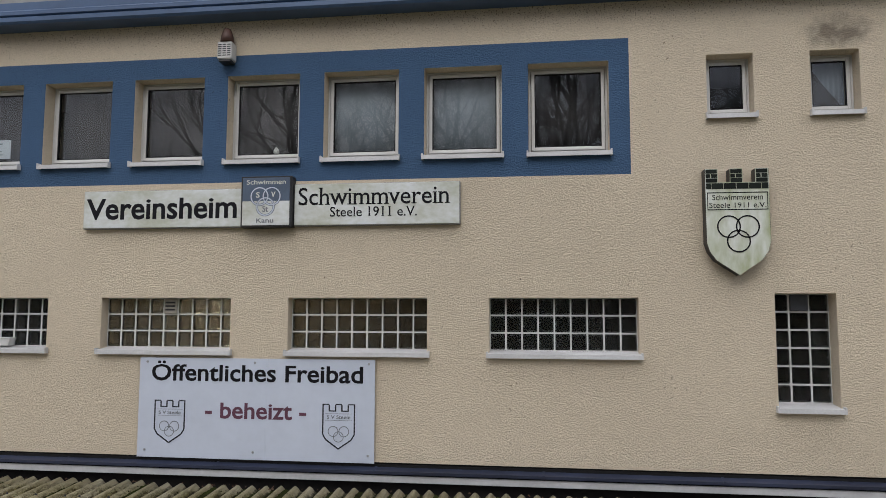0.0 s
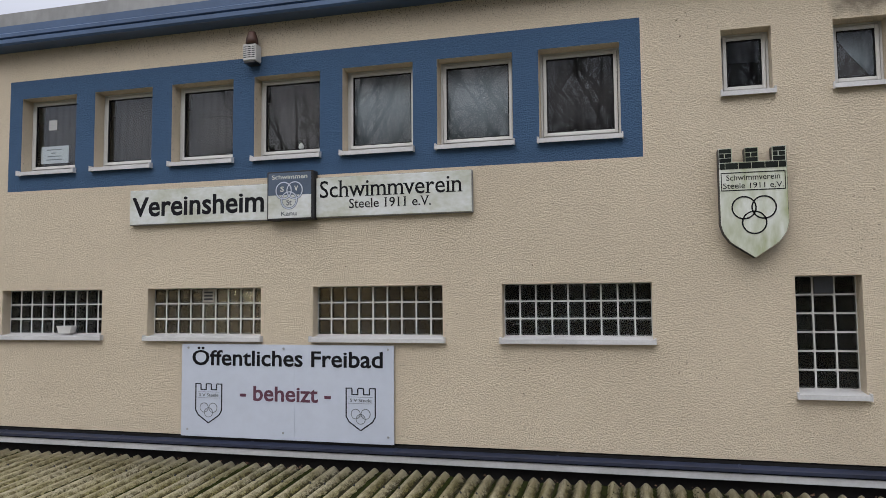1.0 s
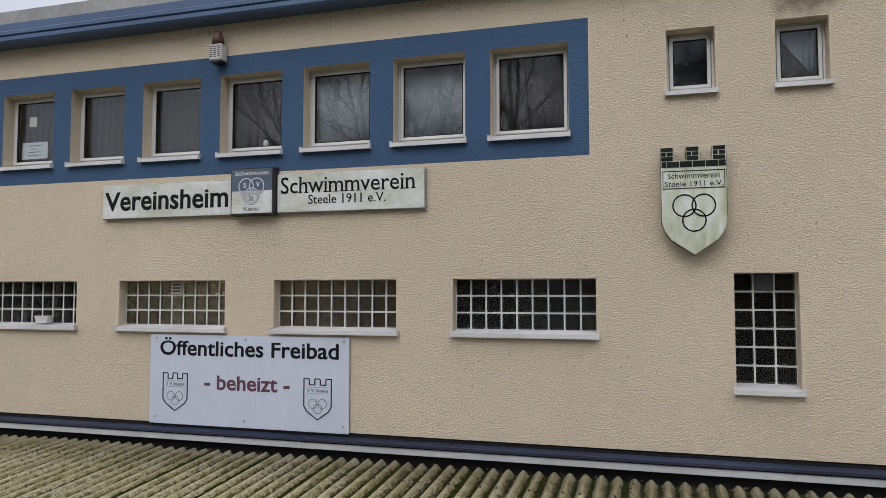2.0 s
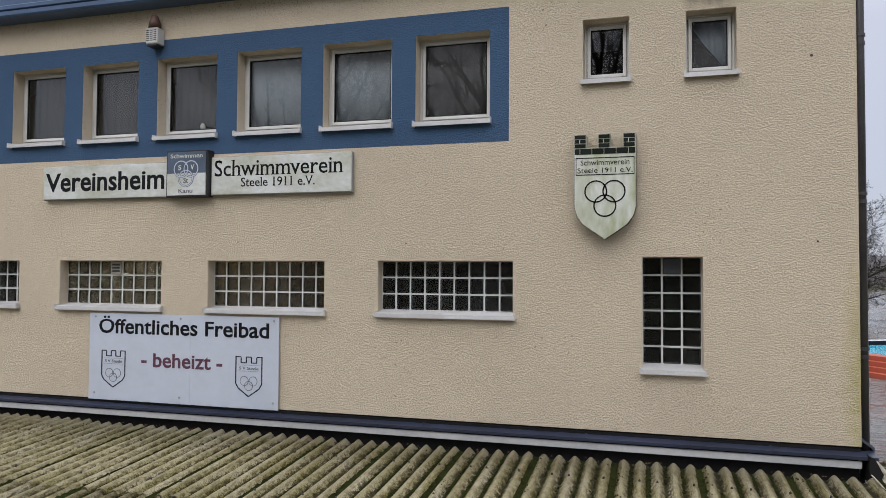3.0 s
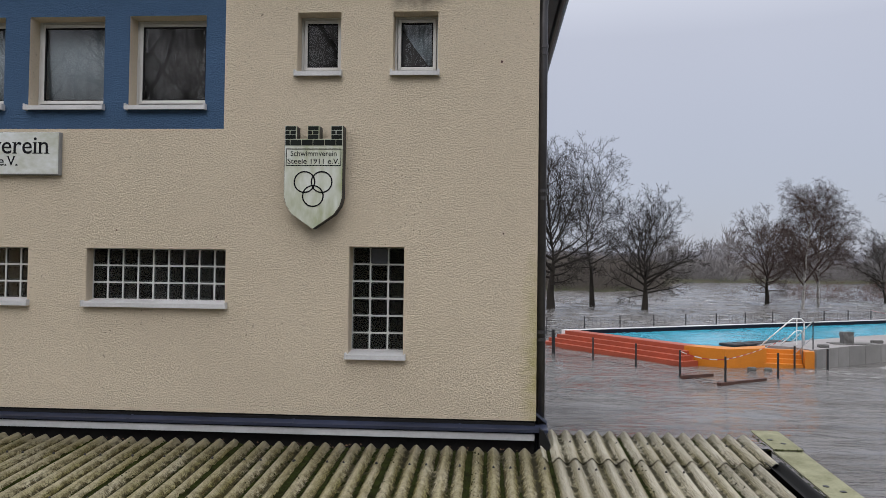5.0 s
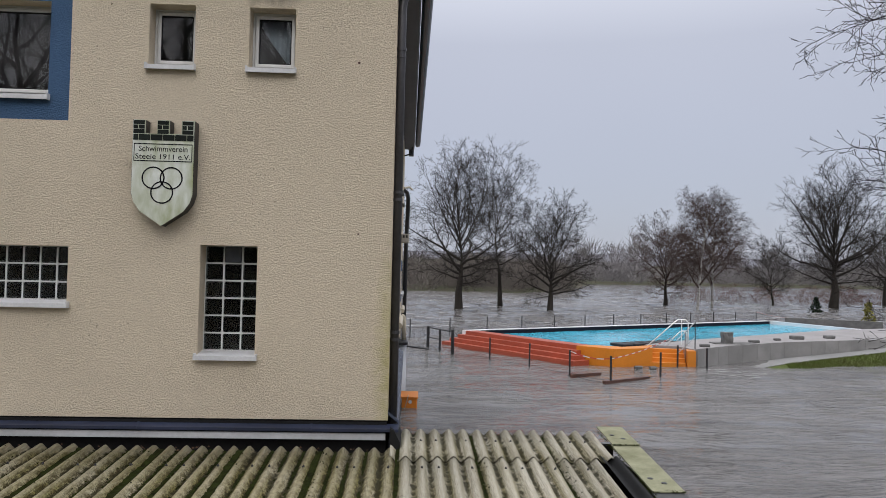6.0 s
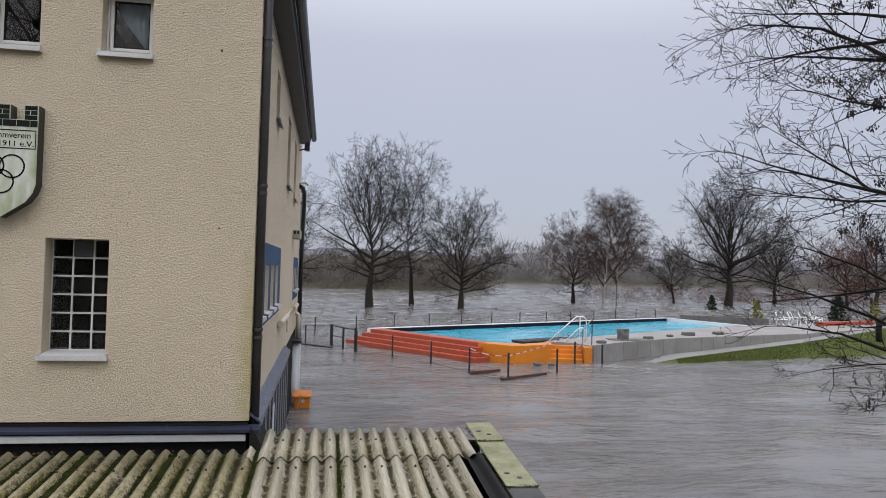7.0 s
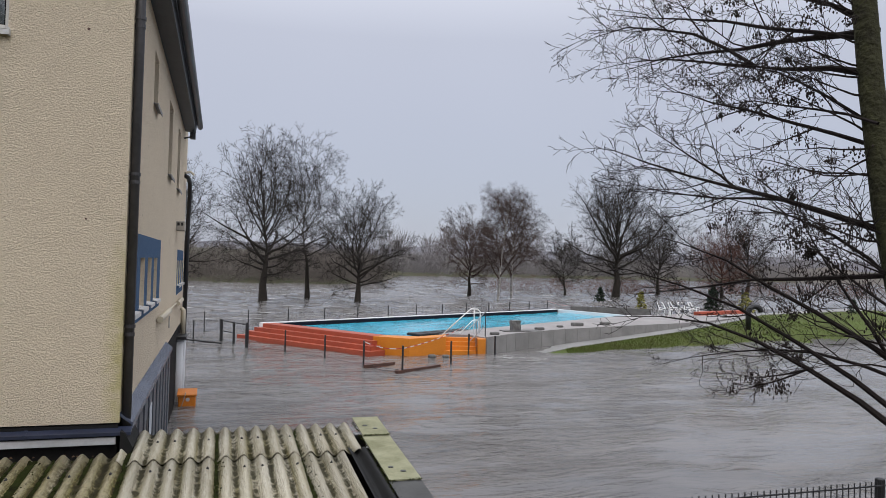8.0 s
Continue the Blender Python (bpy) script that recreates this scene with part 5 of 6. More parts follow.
def water_height(x, y):
    """Choppy current: many small waves of mixed length, steeper in the open stream beyond the fence."""
    wx_, wy_ = x + 0.5 * np.sin(0.37 * y + 0.21 * x), y + 0.6 * np.sin(0.31 * x - 0.17 * y)
    z = 0
    dist = np.hypot(x - 5.9, y)
    for a, lam, ph in WAVES:
        k = 2 * math.pi / lam
        fade = np.clip(lam / (0.004 * dist * 3 + 0.05) - 0.6, 0, 1)
        z = z + 0.0021 * lam * fade * np.sin(k * (wx_ * math.cos(a) + wy_ * math.sin(a)) + ph)
    z = z * (1.6 + 3.0 * np.clip((y - 40) / 14, 0, 1)) * np.clip((1500 - dist) / 800, 0, 1)
    return np.where(y < 6.0, z * 0.2, z)


def spaced(a, b, first, grow_):
    out, st = [a], first
    while out[-1] < b:
        out.append(out[-1] + st)
        st *= grow_
    return out


wy = [3.0, 6.0] + spaced(8.6, 2600, 0.10, 1.018)
wx = sorted([-v + 8 for v in spaced(0.0, 2600, 0.22, 1.022)][1:] + [v + 8 for v in spaced(0.0, 2600, 0.16, 1.016)])
gx, gy = np.meshgrid(np.array(wx), np.array(wy))
gz = water_height(gx, gy)
nw = len(wx)
vs = np.stack([gx, gy, gz], -1).reshape(-1, 3).tolist()
fs = [(jj * nw + ii, jj * nw + ii + 1, (jj + 1) * nw + ii + 1, (jj + 1) * nw + ii) for jj in range(len(wy) - 1) for ii in range(nw - 1)]
tagged(part("water", (vs, fs), M_WATER, smooth=True), "grey-brown rippled flood water", "water", kind="structure")

# ---- the raised pool ----
RIM = 0.72
A, B, C, D = Vector((13.29, 28.23)), Vector((7.95, 35.25)), Vector((29.3, 47.2)), Vector((33.0, 40.9))
P1, CW = Vector((12.05, 29.3)), Vector((16.75, 28.45))


def flat(bm, pts, z0, z1):
    return prism(bm, [(p[0], p[1]) for p in pts], "z", z0, z1)


pool = thing("swimming_pool", (18, 36, -1), "raised outdoor pool with orange and red painted walls", "swimming pool", kind="structure")
NE = [Vector((17.1, 32.1)), Vector((31.0, 41.6))]      # near edge of the basin
WPL = [Vector((8.75, 35.65)), Vector((13.1, 29.6)), Vector((14.6, 30.2)), NE[0], NE[1], Vector((32.2, 41.3)), Vector((29.2, 47.1))]
part("basin_water", flat(bmesh.new(), WPL, -0.5, 0.53), M_POOL, pool, "clear turquoise pool water")


def strip(bm, p, q, w, z0, z1):
    """A wall of width w to the left of the line p-q."""
    d = (q - p).normalized()
    n = Vector((-d.y, d.x)) * w
    return flat(bm, [p, q, q + n, p + n], z0, z1)


part("far_rim", strip(bmesh.new(), C, B, -0.3, -1, RIM + 0.02), M_RIM, pool, "white pool rim")
part("overflow_band", strip(bmesh.new(), C + Vector((-0.05, -0.02)), B + Vector((0.8, 0.42)), 0.08, 0.45, RIM - 0.005), M_TILE_DARK, pool, "dark tiled overflow band")
part("end_rim", strip(bmesh.new(), Vector((31.6, 41.2)), C, -0.24, -1, RIM + 0.02), M_RIM, pool, "white pool rim")
# red steps on the short side, orange walls round the corner
sd = (P1 - B).normalized()
so = Vector((sd.y, -sd.x))
if so.x > 0:
    so = -so
for k in range(4):
    ext = 0.30 * k
    bm = flat(bmesh.new(), [B - sd * (0.25 * k), P1 + sd * (0.22 * k), P1 + sd * (0.22 * k) + so * (ext + 0.001), B - sd * (0.25 * k) + so * (ext + 0.001)] if k else [B, P1, P1 - so * 0.7, B - so * 0.7], -1, RIM - 0.175 * k + (0.0 if k else 0.0))
    part("step", bm, M_RED, pool, "brick red painted concrete step")
part("corner_wall", flat(bmesh.new(), [P1 + so * 0.02, A, A + Vector((0.6, 0.9)), P1 - so * 0.7 + sd * 0.02], -1, RIM - 0.005), M_ORANGE, pool, "orange painted concrete wall")
S0 = Vector((15.05, 28.85))
part("front_wall", flat(bmesh.new(), [A + Vector((0.005, 0.008)), S0, Vector((15.4, 30.0)), A + Vector((0.6, 0.9))], -1, RIM - 0.008), M_ORANGE, pool, "orange painted concrete wall")
e0, e1, away = Vector((15.40, 29.95)), Vector((16.62, 29.65)), Vector((-0.27, -0.96))
for k in range(4):
    o = away * (0.30 * (k + 1))
    part("step", flat(bmesh.new(), [e0 + Vector((0.004 * k, 0)), e1, e1 + o * 0.98, e0 + o + Vector((-0.06 * k, 0))], -1, RIM - 0.11 - 0.155 * k), M_ORANGE, pool, "orange painted concrete step")
part("corner_wall", flat(bmesh.new(), [Vector((16.30, 28.36)), Vector((16.66, 28.40)), Vector((17.0, 29.6)), Vector((16.63, 29.7))], -1, 0.66), M_ORANGE, pool, "orange painted concrete wall")
# deck and its wall of concrete panels
WT = [CW, Vector((18.7, 30.0)), Vector((22.25, 32.1)), Vector((26.4, 33.7)), Vector((31.2, 35.5)), Vector((38.5, 39.6)), Vector((44.0, 44.0))]
deck = [CW + Vector((0.02, 0.12))] + [p + Vector((-0.05, 0.14)) for p in WT[1:]] + [Vector((44.5, 47.0)), Vector((31.8, 41.6)), NE[1], NE[0], Vector((15.2, 30.3)), Vector((16.4, 29.8))]
tagged(part("deck", flat(bmesh.new(), deck, -0.6, RIM - 0.02), M_DECK), "pale concrete pool deck", "deck", kind="structure")
rw = thing("retaining_wall", (22, 31, -0.5), "grey concrete panel wall along the pool deck", "wall", kind="structure")
for p, q in zip(WT[:4], WT[1:5]):
    n = max(1, round((q - p).length / 0.98))
    d = (q - p) / n
    for k in range(n):
        a = p + d * k
        part("panel", strip(bmesh.new(), a + d * 0.008, a + d * 0.992, 0.10, -0.8, RIM + 0.02), M_CONCRETE, rw)
# ramped path and lawn
OUT = [Vector((17.6, 27.7)), Vector((21.2, 30.05)), Vector((25.3, 31.9)), Vector((29.6, 33.3)), Vector((38.0, 38.6)), Vector((43.8, 43.2)), Vector((62, 50))]
INN = [Vector((16.85, 28.5)), Vector((22.2, 32.05)), Vector((26.35, 33.65)), Vector((31.15, 35.45)), Vector((38.45, 39.55)), Vector((44.2, 44.3)), Vector((62, 52))]
HT = [-0.12, 0.02, 0.20, 0.46, 0.69, 0.72, 0.72]
bm = bmesh.new()
ra = [(bm.verts.new((*o, h)), bm.verts.new((*i, h)), bm.verts.new((*o, -1)), bm.verts.new((*i, -1))) for o, i, h in zip(OUT, INN, HT)]
for a, b in zip(ra, ra[1:]):
    bm.faces.new((a[0], b[0], b[1], a[1]))
    bm.faces.new((a[0], a[2], b[2], b[0]))
    bm.faces.new((a[1], b[1], b[3], a[3]))
tagged(part("path", bm, M_PATH), "pale concrete ramp beside the pool wall", "path", kind="structure")
SH = [Vector((17.62, 27.57)), Vector((20.6, 28.5)), Vector((23.6, 29.15)), Vector((27.7, 30.6)), Vector((35.0, 31.35)), Vector((42.0, 31.6)), Vector((62, 32))]


def lawn_point(u, v):
    i = min(int(u), 5)
    f = u - i
    o, s = OUT[i].lerp(OUT[i + 1], f), SH[i].lerp(SH[i + 1], f)
    h = HT[i] + (HT[i + 1] - HT[i]) * f - 0.03
    p = s.lerp(o, v)
    bulge = noise.noise(Vector((p.x * 0.35, p.y * 0.35, 0))) * 0.06 * math.sin(math.pi * min(1, max(0, v)))
    return (p.x, p.y, -0.05 + (h + 0.05) * min(1.0, v * 1.0) ** 0.7 + bulge if v > 0 else -0.05 + v * 3.0)


rows = [[lawn_point(i / 8, v) for i in range(49)] for v in (-0.25, -0.1, 0.0, 0.04, 0.09, 0.16, 0.25, 0.38, 0.5, 0.65, 0.8, 0.92, 1.0)]
vs = [p for rw_ in rows for p in rw_]
fs = [(j * 49 + i, j * 49 + i + 1, (j + 1) * 49 + i + 1, (j + 1) * 49 + i) for j in range(len(rows) - 1) for i in range(48)]
tagged(part("lawn", (vs, fs), M_GRASS, smooth=True), "green winter lawn sloping into the flood", "lawn", kind="structure")
r = random.Random(21)
vs, fs = [], []
for _ in range(16000):
    u, v = r.uniform(1.0, 6), r.uniform(0.01, 0.99)
    px, py, pz = lawn_point(u, v)
    h, a, b = r.uniform(0.04, 0.10), r.uniform(0, 6.28), len(vs)
    vs += [(px - 0.02 * math.cos(a), py - 0.02 * math.sin(a), pz - 0.01), (px + 0.02 * math.cos(a), py + 0.02 * math.sin(a), pz - 0.01), (px + r.uniform(-0.04, 0.04), py + r.uniform(-0.04, 0.04), pz + h)]
    fs.append((b, b + 1, b + 2))
tagged(part("grass", (vs, fs), M_BLADE), "short green grass blades on the lawn", "grass", kind="stuff")
clumps("bank_stones", M_STONE, "dark stones and litter along the lawn's edge", "stones", [(*lawn_point(r.uniform(4.3, 6), r.uniform(-0.03, 0.10))[:2], r.uniform(0.0, 0.08)) for _ in range(500)], 0.12, 8)

# ---- fences ----
def post(x, y, z1, w=0.06, z0=-1.5):
    bm = bmesh.new()
    box(bm, x - w / 2, x + w / 2, y - w / 2, y + w / 2, z0, z1, bevel=0.006)
    return bm


def mesh_panel(p, q, z0, z1, step=0.30, dz=0.2, r=0.006):
    """A welded mesh panel of thin rods between two posts."""
    bm = bmesh.new()
    n = max(2, round((q - p).length / step))
    for k in range(1, n):
        c = p.lerp(q, k / n)
        tube(bm, [(c.x, c.y, z0), (c.x, c.y, z1)], r * 0.8, 3, caps=False)
    z = z1
    while z > z0:
        tube(bm, [(p.x, p.y, z), (q.x, q.y, z)], r, 3, caps=False)
        z -= dz
    return bm


def fence(name, pts, top, label, panels=True, z0=-0.3):
    f = thing(name, (pts[0].x, pts[0].y, -1.5), label, "fence")
    for p in pts:
        part("post", post(p.x, p.y, top), M_FENCE, f)
    if panels:
        for p, q in zip(pts, pts[1:]):
            part("panel", mesh_panel(p, q, z0, top - 0.08), M_FENCE, f, "thin welded wire panel")
    return f


FAR = [Vector((5.24, 39.6)) + (Vector((32.4, 55.3)) - Vector((5.24, 39.6))) * (k / 12) for k in range(-2, 13)]
fence("fence", FAR, 0.97, "anthracite post and wire fence standing in the flood")
NEAR = [Vector((7.15, 31.9)), Vector((8.54, 29.9)), Vector((9.85, 27.8)), Vector((10.97, 25.8)), Vector((12.0, 24.15)), Vector((14.19, 25.5)), Vector((15.8, 28.1))]
nf = fence("fence", NEAR, 0.92, "dark post fence with slack wire, half drowned in flood water", panels=False)
for p, q in zip(NEAR, NEAR[1:]):
    for z in (0.10, 0.02):
        part("wire", tube(bmesh.new(), [(p.x, p.y, z), ((p.x + q.x) / 2, (p.y + q.y) / 2, z - 0.06), (q.x, q.y, z - 0.02)], 0.008, 4), M_FENCE, nf)
part("post", post(16.67, 27.36, 0.90), M_FENCE, nf)
gate = thing("gate", (6.5, 33, -1.5), "dark steel gate frame standing in the flood", "gate")
part("post", post(6.07, 33.84, 1.04, 0.14), M_FENCE, gate)
part("post", post(7.10, 31.98, 1.04, 0.12), M_FENCE, gate)
part("post", post(6.59, 32.95, 0.96, 0.10), M_FENCE, gate)
part("rail", tube(bmesh.new(), [(6.07, 33.84, 0.98), (7.1, 31.98, 0.94)], 0.03, 6), M_FENCE, gate)
part("rail", tube(bmesh.new(), [(6.07, 33.84, 0.52), (6.59, 32.95, 0.50)], 0.025, 6), M_FENCE, gate)
side_f = thing("fence", (5.4, 34, -1.5), "dark mesh fence panel with a fallen rail by the house", "fence")
part("panel", mesh_panel(Vector((3.6, 34.6)), Vector((6.0, 33.9)), 0.0, 0.95, 0.1, 0.1, 0.005), M_FENCE, side_f)
part("rail", tube(bmesh.new(), [(3.6, 34.3, 0.20), (6.1, 32.9, 0.06)], 0.045, 6), M_FENCE, side_f)
part("post", post(4.9, 33.6, 1.0), M_FENCE, side_f)
r = random.Random(2)
bank_fence = thing("railing", (10, 4, 0.5), "dark rod mesh fence on the near bank", "fence")
for k in range(90):
    x = 8.0 + 0.05 * k
    part("rod", tube(bmesh.new(), [(x, 4.0, 0.2), (x, 4.0, 2.32)], 0.004, 4), M_FENCE, bank_fence)
for z in (2.29, 2.09, 1.89, 1.69, 1.2, 0.6):
    part("rail", tube(bmesh.new(), [(8.0, 3.992, z), (12.5, 3.992, z)], 0.006, 4), M_FENCE, bank_fence)
for x in (7.97, 10.32, 12.5):
    part("post", post(x, 4.04, 2.325, 0.05, 0.1), M_FENCE, bank_fence)

# ---- small things about the pool ----
hr = thing("pool_handrail", (16.2, 30, 0.6), "white tubular handrails over the pool steps", "handrail")
part("rail", tube(bmesh.new(), [(15.2, 30.1, 0.62), (16.6, 30.5, 1.70), (16.75, 30.58, 1.78), (17.08, 30.6, 1.77), (17.2, 30.6, 1.66), (17.2, 30.6, 0.62)], 0.026, 8), M_STEEL, hr, smooth=True)
part("rail", tube(bmesh.new(), [(16.05, 30.3, 0.62), (16.75, 30.4, 1.26), (16.85, 30.4, 1.30), (17.0, 30.4, 1.30), (17.06, 30.4, 1.2), (17.06, 30.4, 0.62)], 0.024, 8), M_STEEL, hr, smooth=True)
part("post", tube(bmesh.new(), [(16.9, 30.58, 0.62), (16.9, 30.58, 1.76)], 0.022, 8), M_STEEL, hr)
GREY = "thin grey tube rail"
part("rail", tube(bmesh.new(), [(16.06, 28.9, 1.03), (16.81, 28.9, 1.78)], 0.020, 8), M_GALV, hr, GREY)
part("rail", tube(bmesh.new(), [(16.07, 28.9, 0.49), (16.80, 28.9, 1.16)], 0.018, 8), M_GALV, hr, GREY)
part("post", tube(bmesh.new(), [(16.82, 28.9, -0.2), (16.82, 28.9, 1.79)], 0.022, 8), M_FENCE, hr)
part("post", tube(bmesh.new(), [(16.41, 28.9, -0.1), (16.41, 28.9, 1.38)], 0.022, 8), M_GALV, hr)
mat_ = thing("floating_mat", (15, 31, 0.6), "black rubber mats floating at the pool edge", "mat")
for k in range(5):
    c = Vector((14.35, 30.75)).lerp(Vector((16.9, 32.2)), k / 4)
    bm = bmesh.new()
    box(bm, -0.30, 0.30, -0.42, 0.42, 0.58, 0.70, bevel=0.03, m=pose(c.x, c.y, 0, 0, 0, 28))
    part("mat", bm, M_RAFT, mat_)
st = thing("stone_block", (19.2, 31.3, RIM - 0.02), "rough grey standing stone on the deck", "stone")
bm = bmesh.new()
bmesh.ops.create_cube(bm, size=1)
bmesh.ops.subdivide_edges(bm, edges=bm.edges[:], cuts=3, use_grid_fill=True)
for vtx in bm.verts:
    n = noise.noise(vtx.co * 2.3) * 0.10
    vtx.co = Vector((19.25 + vtx.co.x * (0.42 + n), 31.35 + vtx.co.y * (0.35 + n), RIM - 0.03 + (vtx.co.z + 0.5) * (0.52 + n * 0.3)))
part("stone", bm, M_STONE, st)
part("slab", boxes((18.6, 20.6, 31.1, 31.75, RIM - 0.02, RIM + 0.02), bevel=0.01), M_STONE, st, "thin flat slab")
for bx, by, s in ((20.8, 32.0, 0.22), (22.6, 33.4, 0.16), (24.0, 34.2, 0.3), (17.6, 29.8, 0.2), (26.1, 35.0, 0.25), (21.2, 32.6, 0.12)):
    bm = bmesh.new()
    box(bm, bx - s, bx + s, by - s * 0.6, by + s * 0.6, RIM - 0.021, RIM + s * 0.5, bevel=0.03)
    tagged(part("weight", bm, M_STONE), "grey stone weight on the pool deck", "stone", "deck weights")
for pts, w in ((((11.8, 23.95), (13.7, 25.2)), 0.16), (((10.95, 25.4), (12.2, 26.05)), 0.10)):
    p, q = Vector(pts[0]), Vector(pts[1])
    tagged(part("plank", strip(bmesh.new(), p, q, w, -0.02, 0.09), M_PLANK), "wet brown plank drifting against the fence", "plank")
for x0, y0, s in ((14.2, 28.0, 0.16), (14.75, 27.9, 0.14)):
    bm = bmesh.new()
    box(bm, x0 - s, x0 + s, y0 - s * 0.5, y0 + s * 0.5, -0.05, 0.10, bevel=0.04)
    tagged(part("shoe_block", bm, M_STONE), "small grey block half under water by the steps", "block", "drowned blocks")
# red and white barrier tape from post to post up to the handrail
tape = thing("barrier_tape", (12, 24.2, 0.8), "red and white barrier tape tied between posts", "barrier tape")
knots = [Vector((10.97, 25.8, 0.88)), Vector((12.0, 24.15, 0.82)), Vector((16.2, 29.9, 1.05))]
for p, q, sag in ((knots[0], knots[1], 0.10), (knots[1], knots[2], 0.10), (Vector((32.4, 55.3, 0.9)), Vector((30.3, 46.9, 0.98)), 0.05)):
    n = max(6, round((q - p).length / 0.36))
    for k in range(n):
        a, b = k / n, (k + 1) / n
        pa, pb = p.lerp(q, a) - Vector((0, 0, sag * 4 * a * (1 - a))), p.lerp(q, b) - Vector((0, 0, sag * 4 * b * (1 - b)))
        bm = bmesh.new()
        vs4 = [bm.verts.new(c) for c in (pa + Vector((0, 0, 0.017)), pb + Vector((0, 0, 0.017)), pb - Vector((0, 0, 0.017)), pa - Vector((0, 0, 0.017)))]
        bm.faces.new(vs4)
        part("stripe", bm, M_TAPE_R if k % 2 else M_TAPE_W, tape)
# orange grit box by the house
gb = thing("grit_box", (5.2, 19.7, -0.4), "orange plastic grit box half under water", "grit box")
part("body", boxes((4.99, 5.41, 19.55, 19.90, -0.6, 0.22), bevel=0.02), M_ORANGE_BOX, gb)
bm = bmesh.new()
prism(bm, [(19.52, 0.22), (19.93, 0.22), (19.93, 0.35), (19.83, 0.37), (19.52, 0.26)], "x", 4.965, 5.435)
part("lid", bm, M_ORANGE_BOX, gb)
part("cord", tube(bmesh.new(), [(5.05, 19.535, -0.12), (5.10, 19.53, 0.05), (5.15, 19.52, 0.22), (5.17, 19.51, 0.32)], 0.012, 6), M_VENT, gb)
part("sticker", tube(bmesh.new(), [(5.22, 19.544, 0.13), (5.22, 19.55, 0.13)], 0.05, 12), M_PAPER, gb, "round white sticker")
# goose-neck vent, lamp post, seats and planting on the lawn's far side
gn = thing("gooseneck_vent", (35.5, 34.9, 0.5), "thick black goose-neck vent pipe on the lawn", "vent pipe")
part("pipe", tube(bmesh.new(), [(35.5, 34.9, 0.3), (35.5, 34.9, 1.45)] + [(35.5 + 0.38 - 0.38 * math.cos(a), 34.9 - 0.05 * a, 1.45 + 0.34 * math.sin(a)) for a in [math.pi * k / 8 for k in range(1, 9)]], 0.16, 12), M_BLACK, gn, smooth=True)
tagged(part("lamp_post", tube(bmesh.new(), [(47.5, 49.7, 0.3), (47.5, 49.7, 2.4)], [0.12, 0.10], 8), M_BLACK), "short dark post beyond the deck", "post")


def white_chair(x, y, a):
    c = thing("garden_chair", (x, y, RIM - 0.02), "white tubular garden chair on the deck", "chair", "chairs on the deck")
    m = pose(x, y, RIM - 0.02, 0, 0, a)
    for sx in (-0.28, 0.28):
        part("leg", tube(bmesh.new(), [m @ Vector(p) for p in ((sx, -0.3, 0), (sx, -0.25, 0.50), (sx, 0.15, 0.54), (sx, 0.3, 0))], 0.03, 6), M_STEEL, c)
        part("backrest", tube(bmesh.new(), [m @ Vector(p) for p in ((sx, 0.1, 0.36), (sx, 0.35, 0.80), (sx * 0.6, 0.38, 0.86))], 0.03, 6), M_STEEL, c)
    bm = bmesh.new()
    box(bm, -0.27, 0.27, -0.28, 0.2, 0.38, 0.42, bevel=0.01, m=m)
    part("seat", bm, M_STEEL, c)
    return c


for k in range(4):
    white_chair(34.6 + 1.05 * k, 41.9 + 0.35 * k, 15 + 20 * (k % 2))
rb = thing("planter", (39.8, 43.0, RIM), "low brick red planter bench at the deck's end", "planter")
part("body", strip(bmesh.new(), Vector((37.7, 42.2)), Vector((43.5, 44.6)), 0.5, RIM - 0.3, RIM + 0.22), M_RED, rb)
gw = thing("low_wall", (32, 46, 0), "dark grey low wall behind the pool's end", "wall")
part("wall", strip(bmesh.new(), Vector((30.2, 46.9)), Vector((35.2, 44.3)), 0.12, -1, RIM + 0.27), M_STONE, gw)


def leafy(name, x, y, z, h, w, mat, label, n, seed):
    """A small dense shrub: a stem and many short leaf blades in a tapering crown."""
    r = random.Random(seed)
    t = thing(name, (x, y, z), label, "shrub")
    part("stem", tube(bmesh.new(), [(x, y, z - 0.2), (x, y, z + h * 0.5)], [0.05, 0.03], 6), M_BARK, t)
    vs, fs = [], []
    for _ in range(n):
        f = r.random()
        rad = w * (1 - f) ** 0.7 * math.sqrt(r.random()) * (0.8 + 0.4 * r.random())
        a, s = r.uniform(0, 6.28), h * 0.09
        c = Vector((x + rad * math.cos(a), y + rad * math.sin(a), z + 0.1 + h * f * 0.95))
        b = len(vs)
        for _k in range(3):
            vs.append(c + Vector((r.uniform(-s, s), r.uniform(-s, s), r.uniform(-s, s))))
        fs.append((b, b + 1, b + 2))
    part("crown", (vs, fs), mat, t)
    return t


leafy("conifer", 42.9, 47.5, 0.6, 2.0, 0.7, M_EVERGREEN, "small dark conifer by the deck", 500, 1)
leafy("conifer", 47.5, 73.0, -0.2, 1.8, 0.75, M_EVERGREEN, "small dark conifer standing in the flood", 500, 2)
leafy("conifer", 55.7, 46.4, 0.5, 1.2, 0.6, M_EVERGREEN, "small dark conifer at the lawn's edge", 400, 3)
leafy("shrub", 38.4, 50.6, 0.0, 2.0, 0.6, M_YELLOW_LEAF, "thin yellow-green shrub beyond the deck", 260, 4)
leafy("shrub", 44.6, 45.9, 0.5, 1.7, 0.8, M_YELLOW_LEAF, "thin yellow-green shrub beyond the deck", 200, 5)


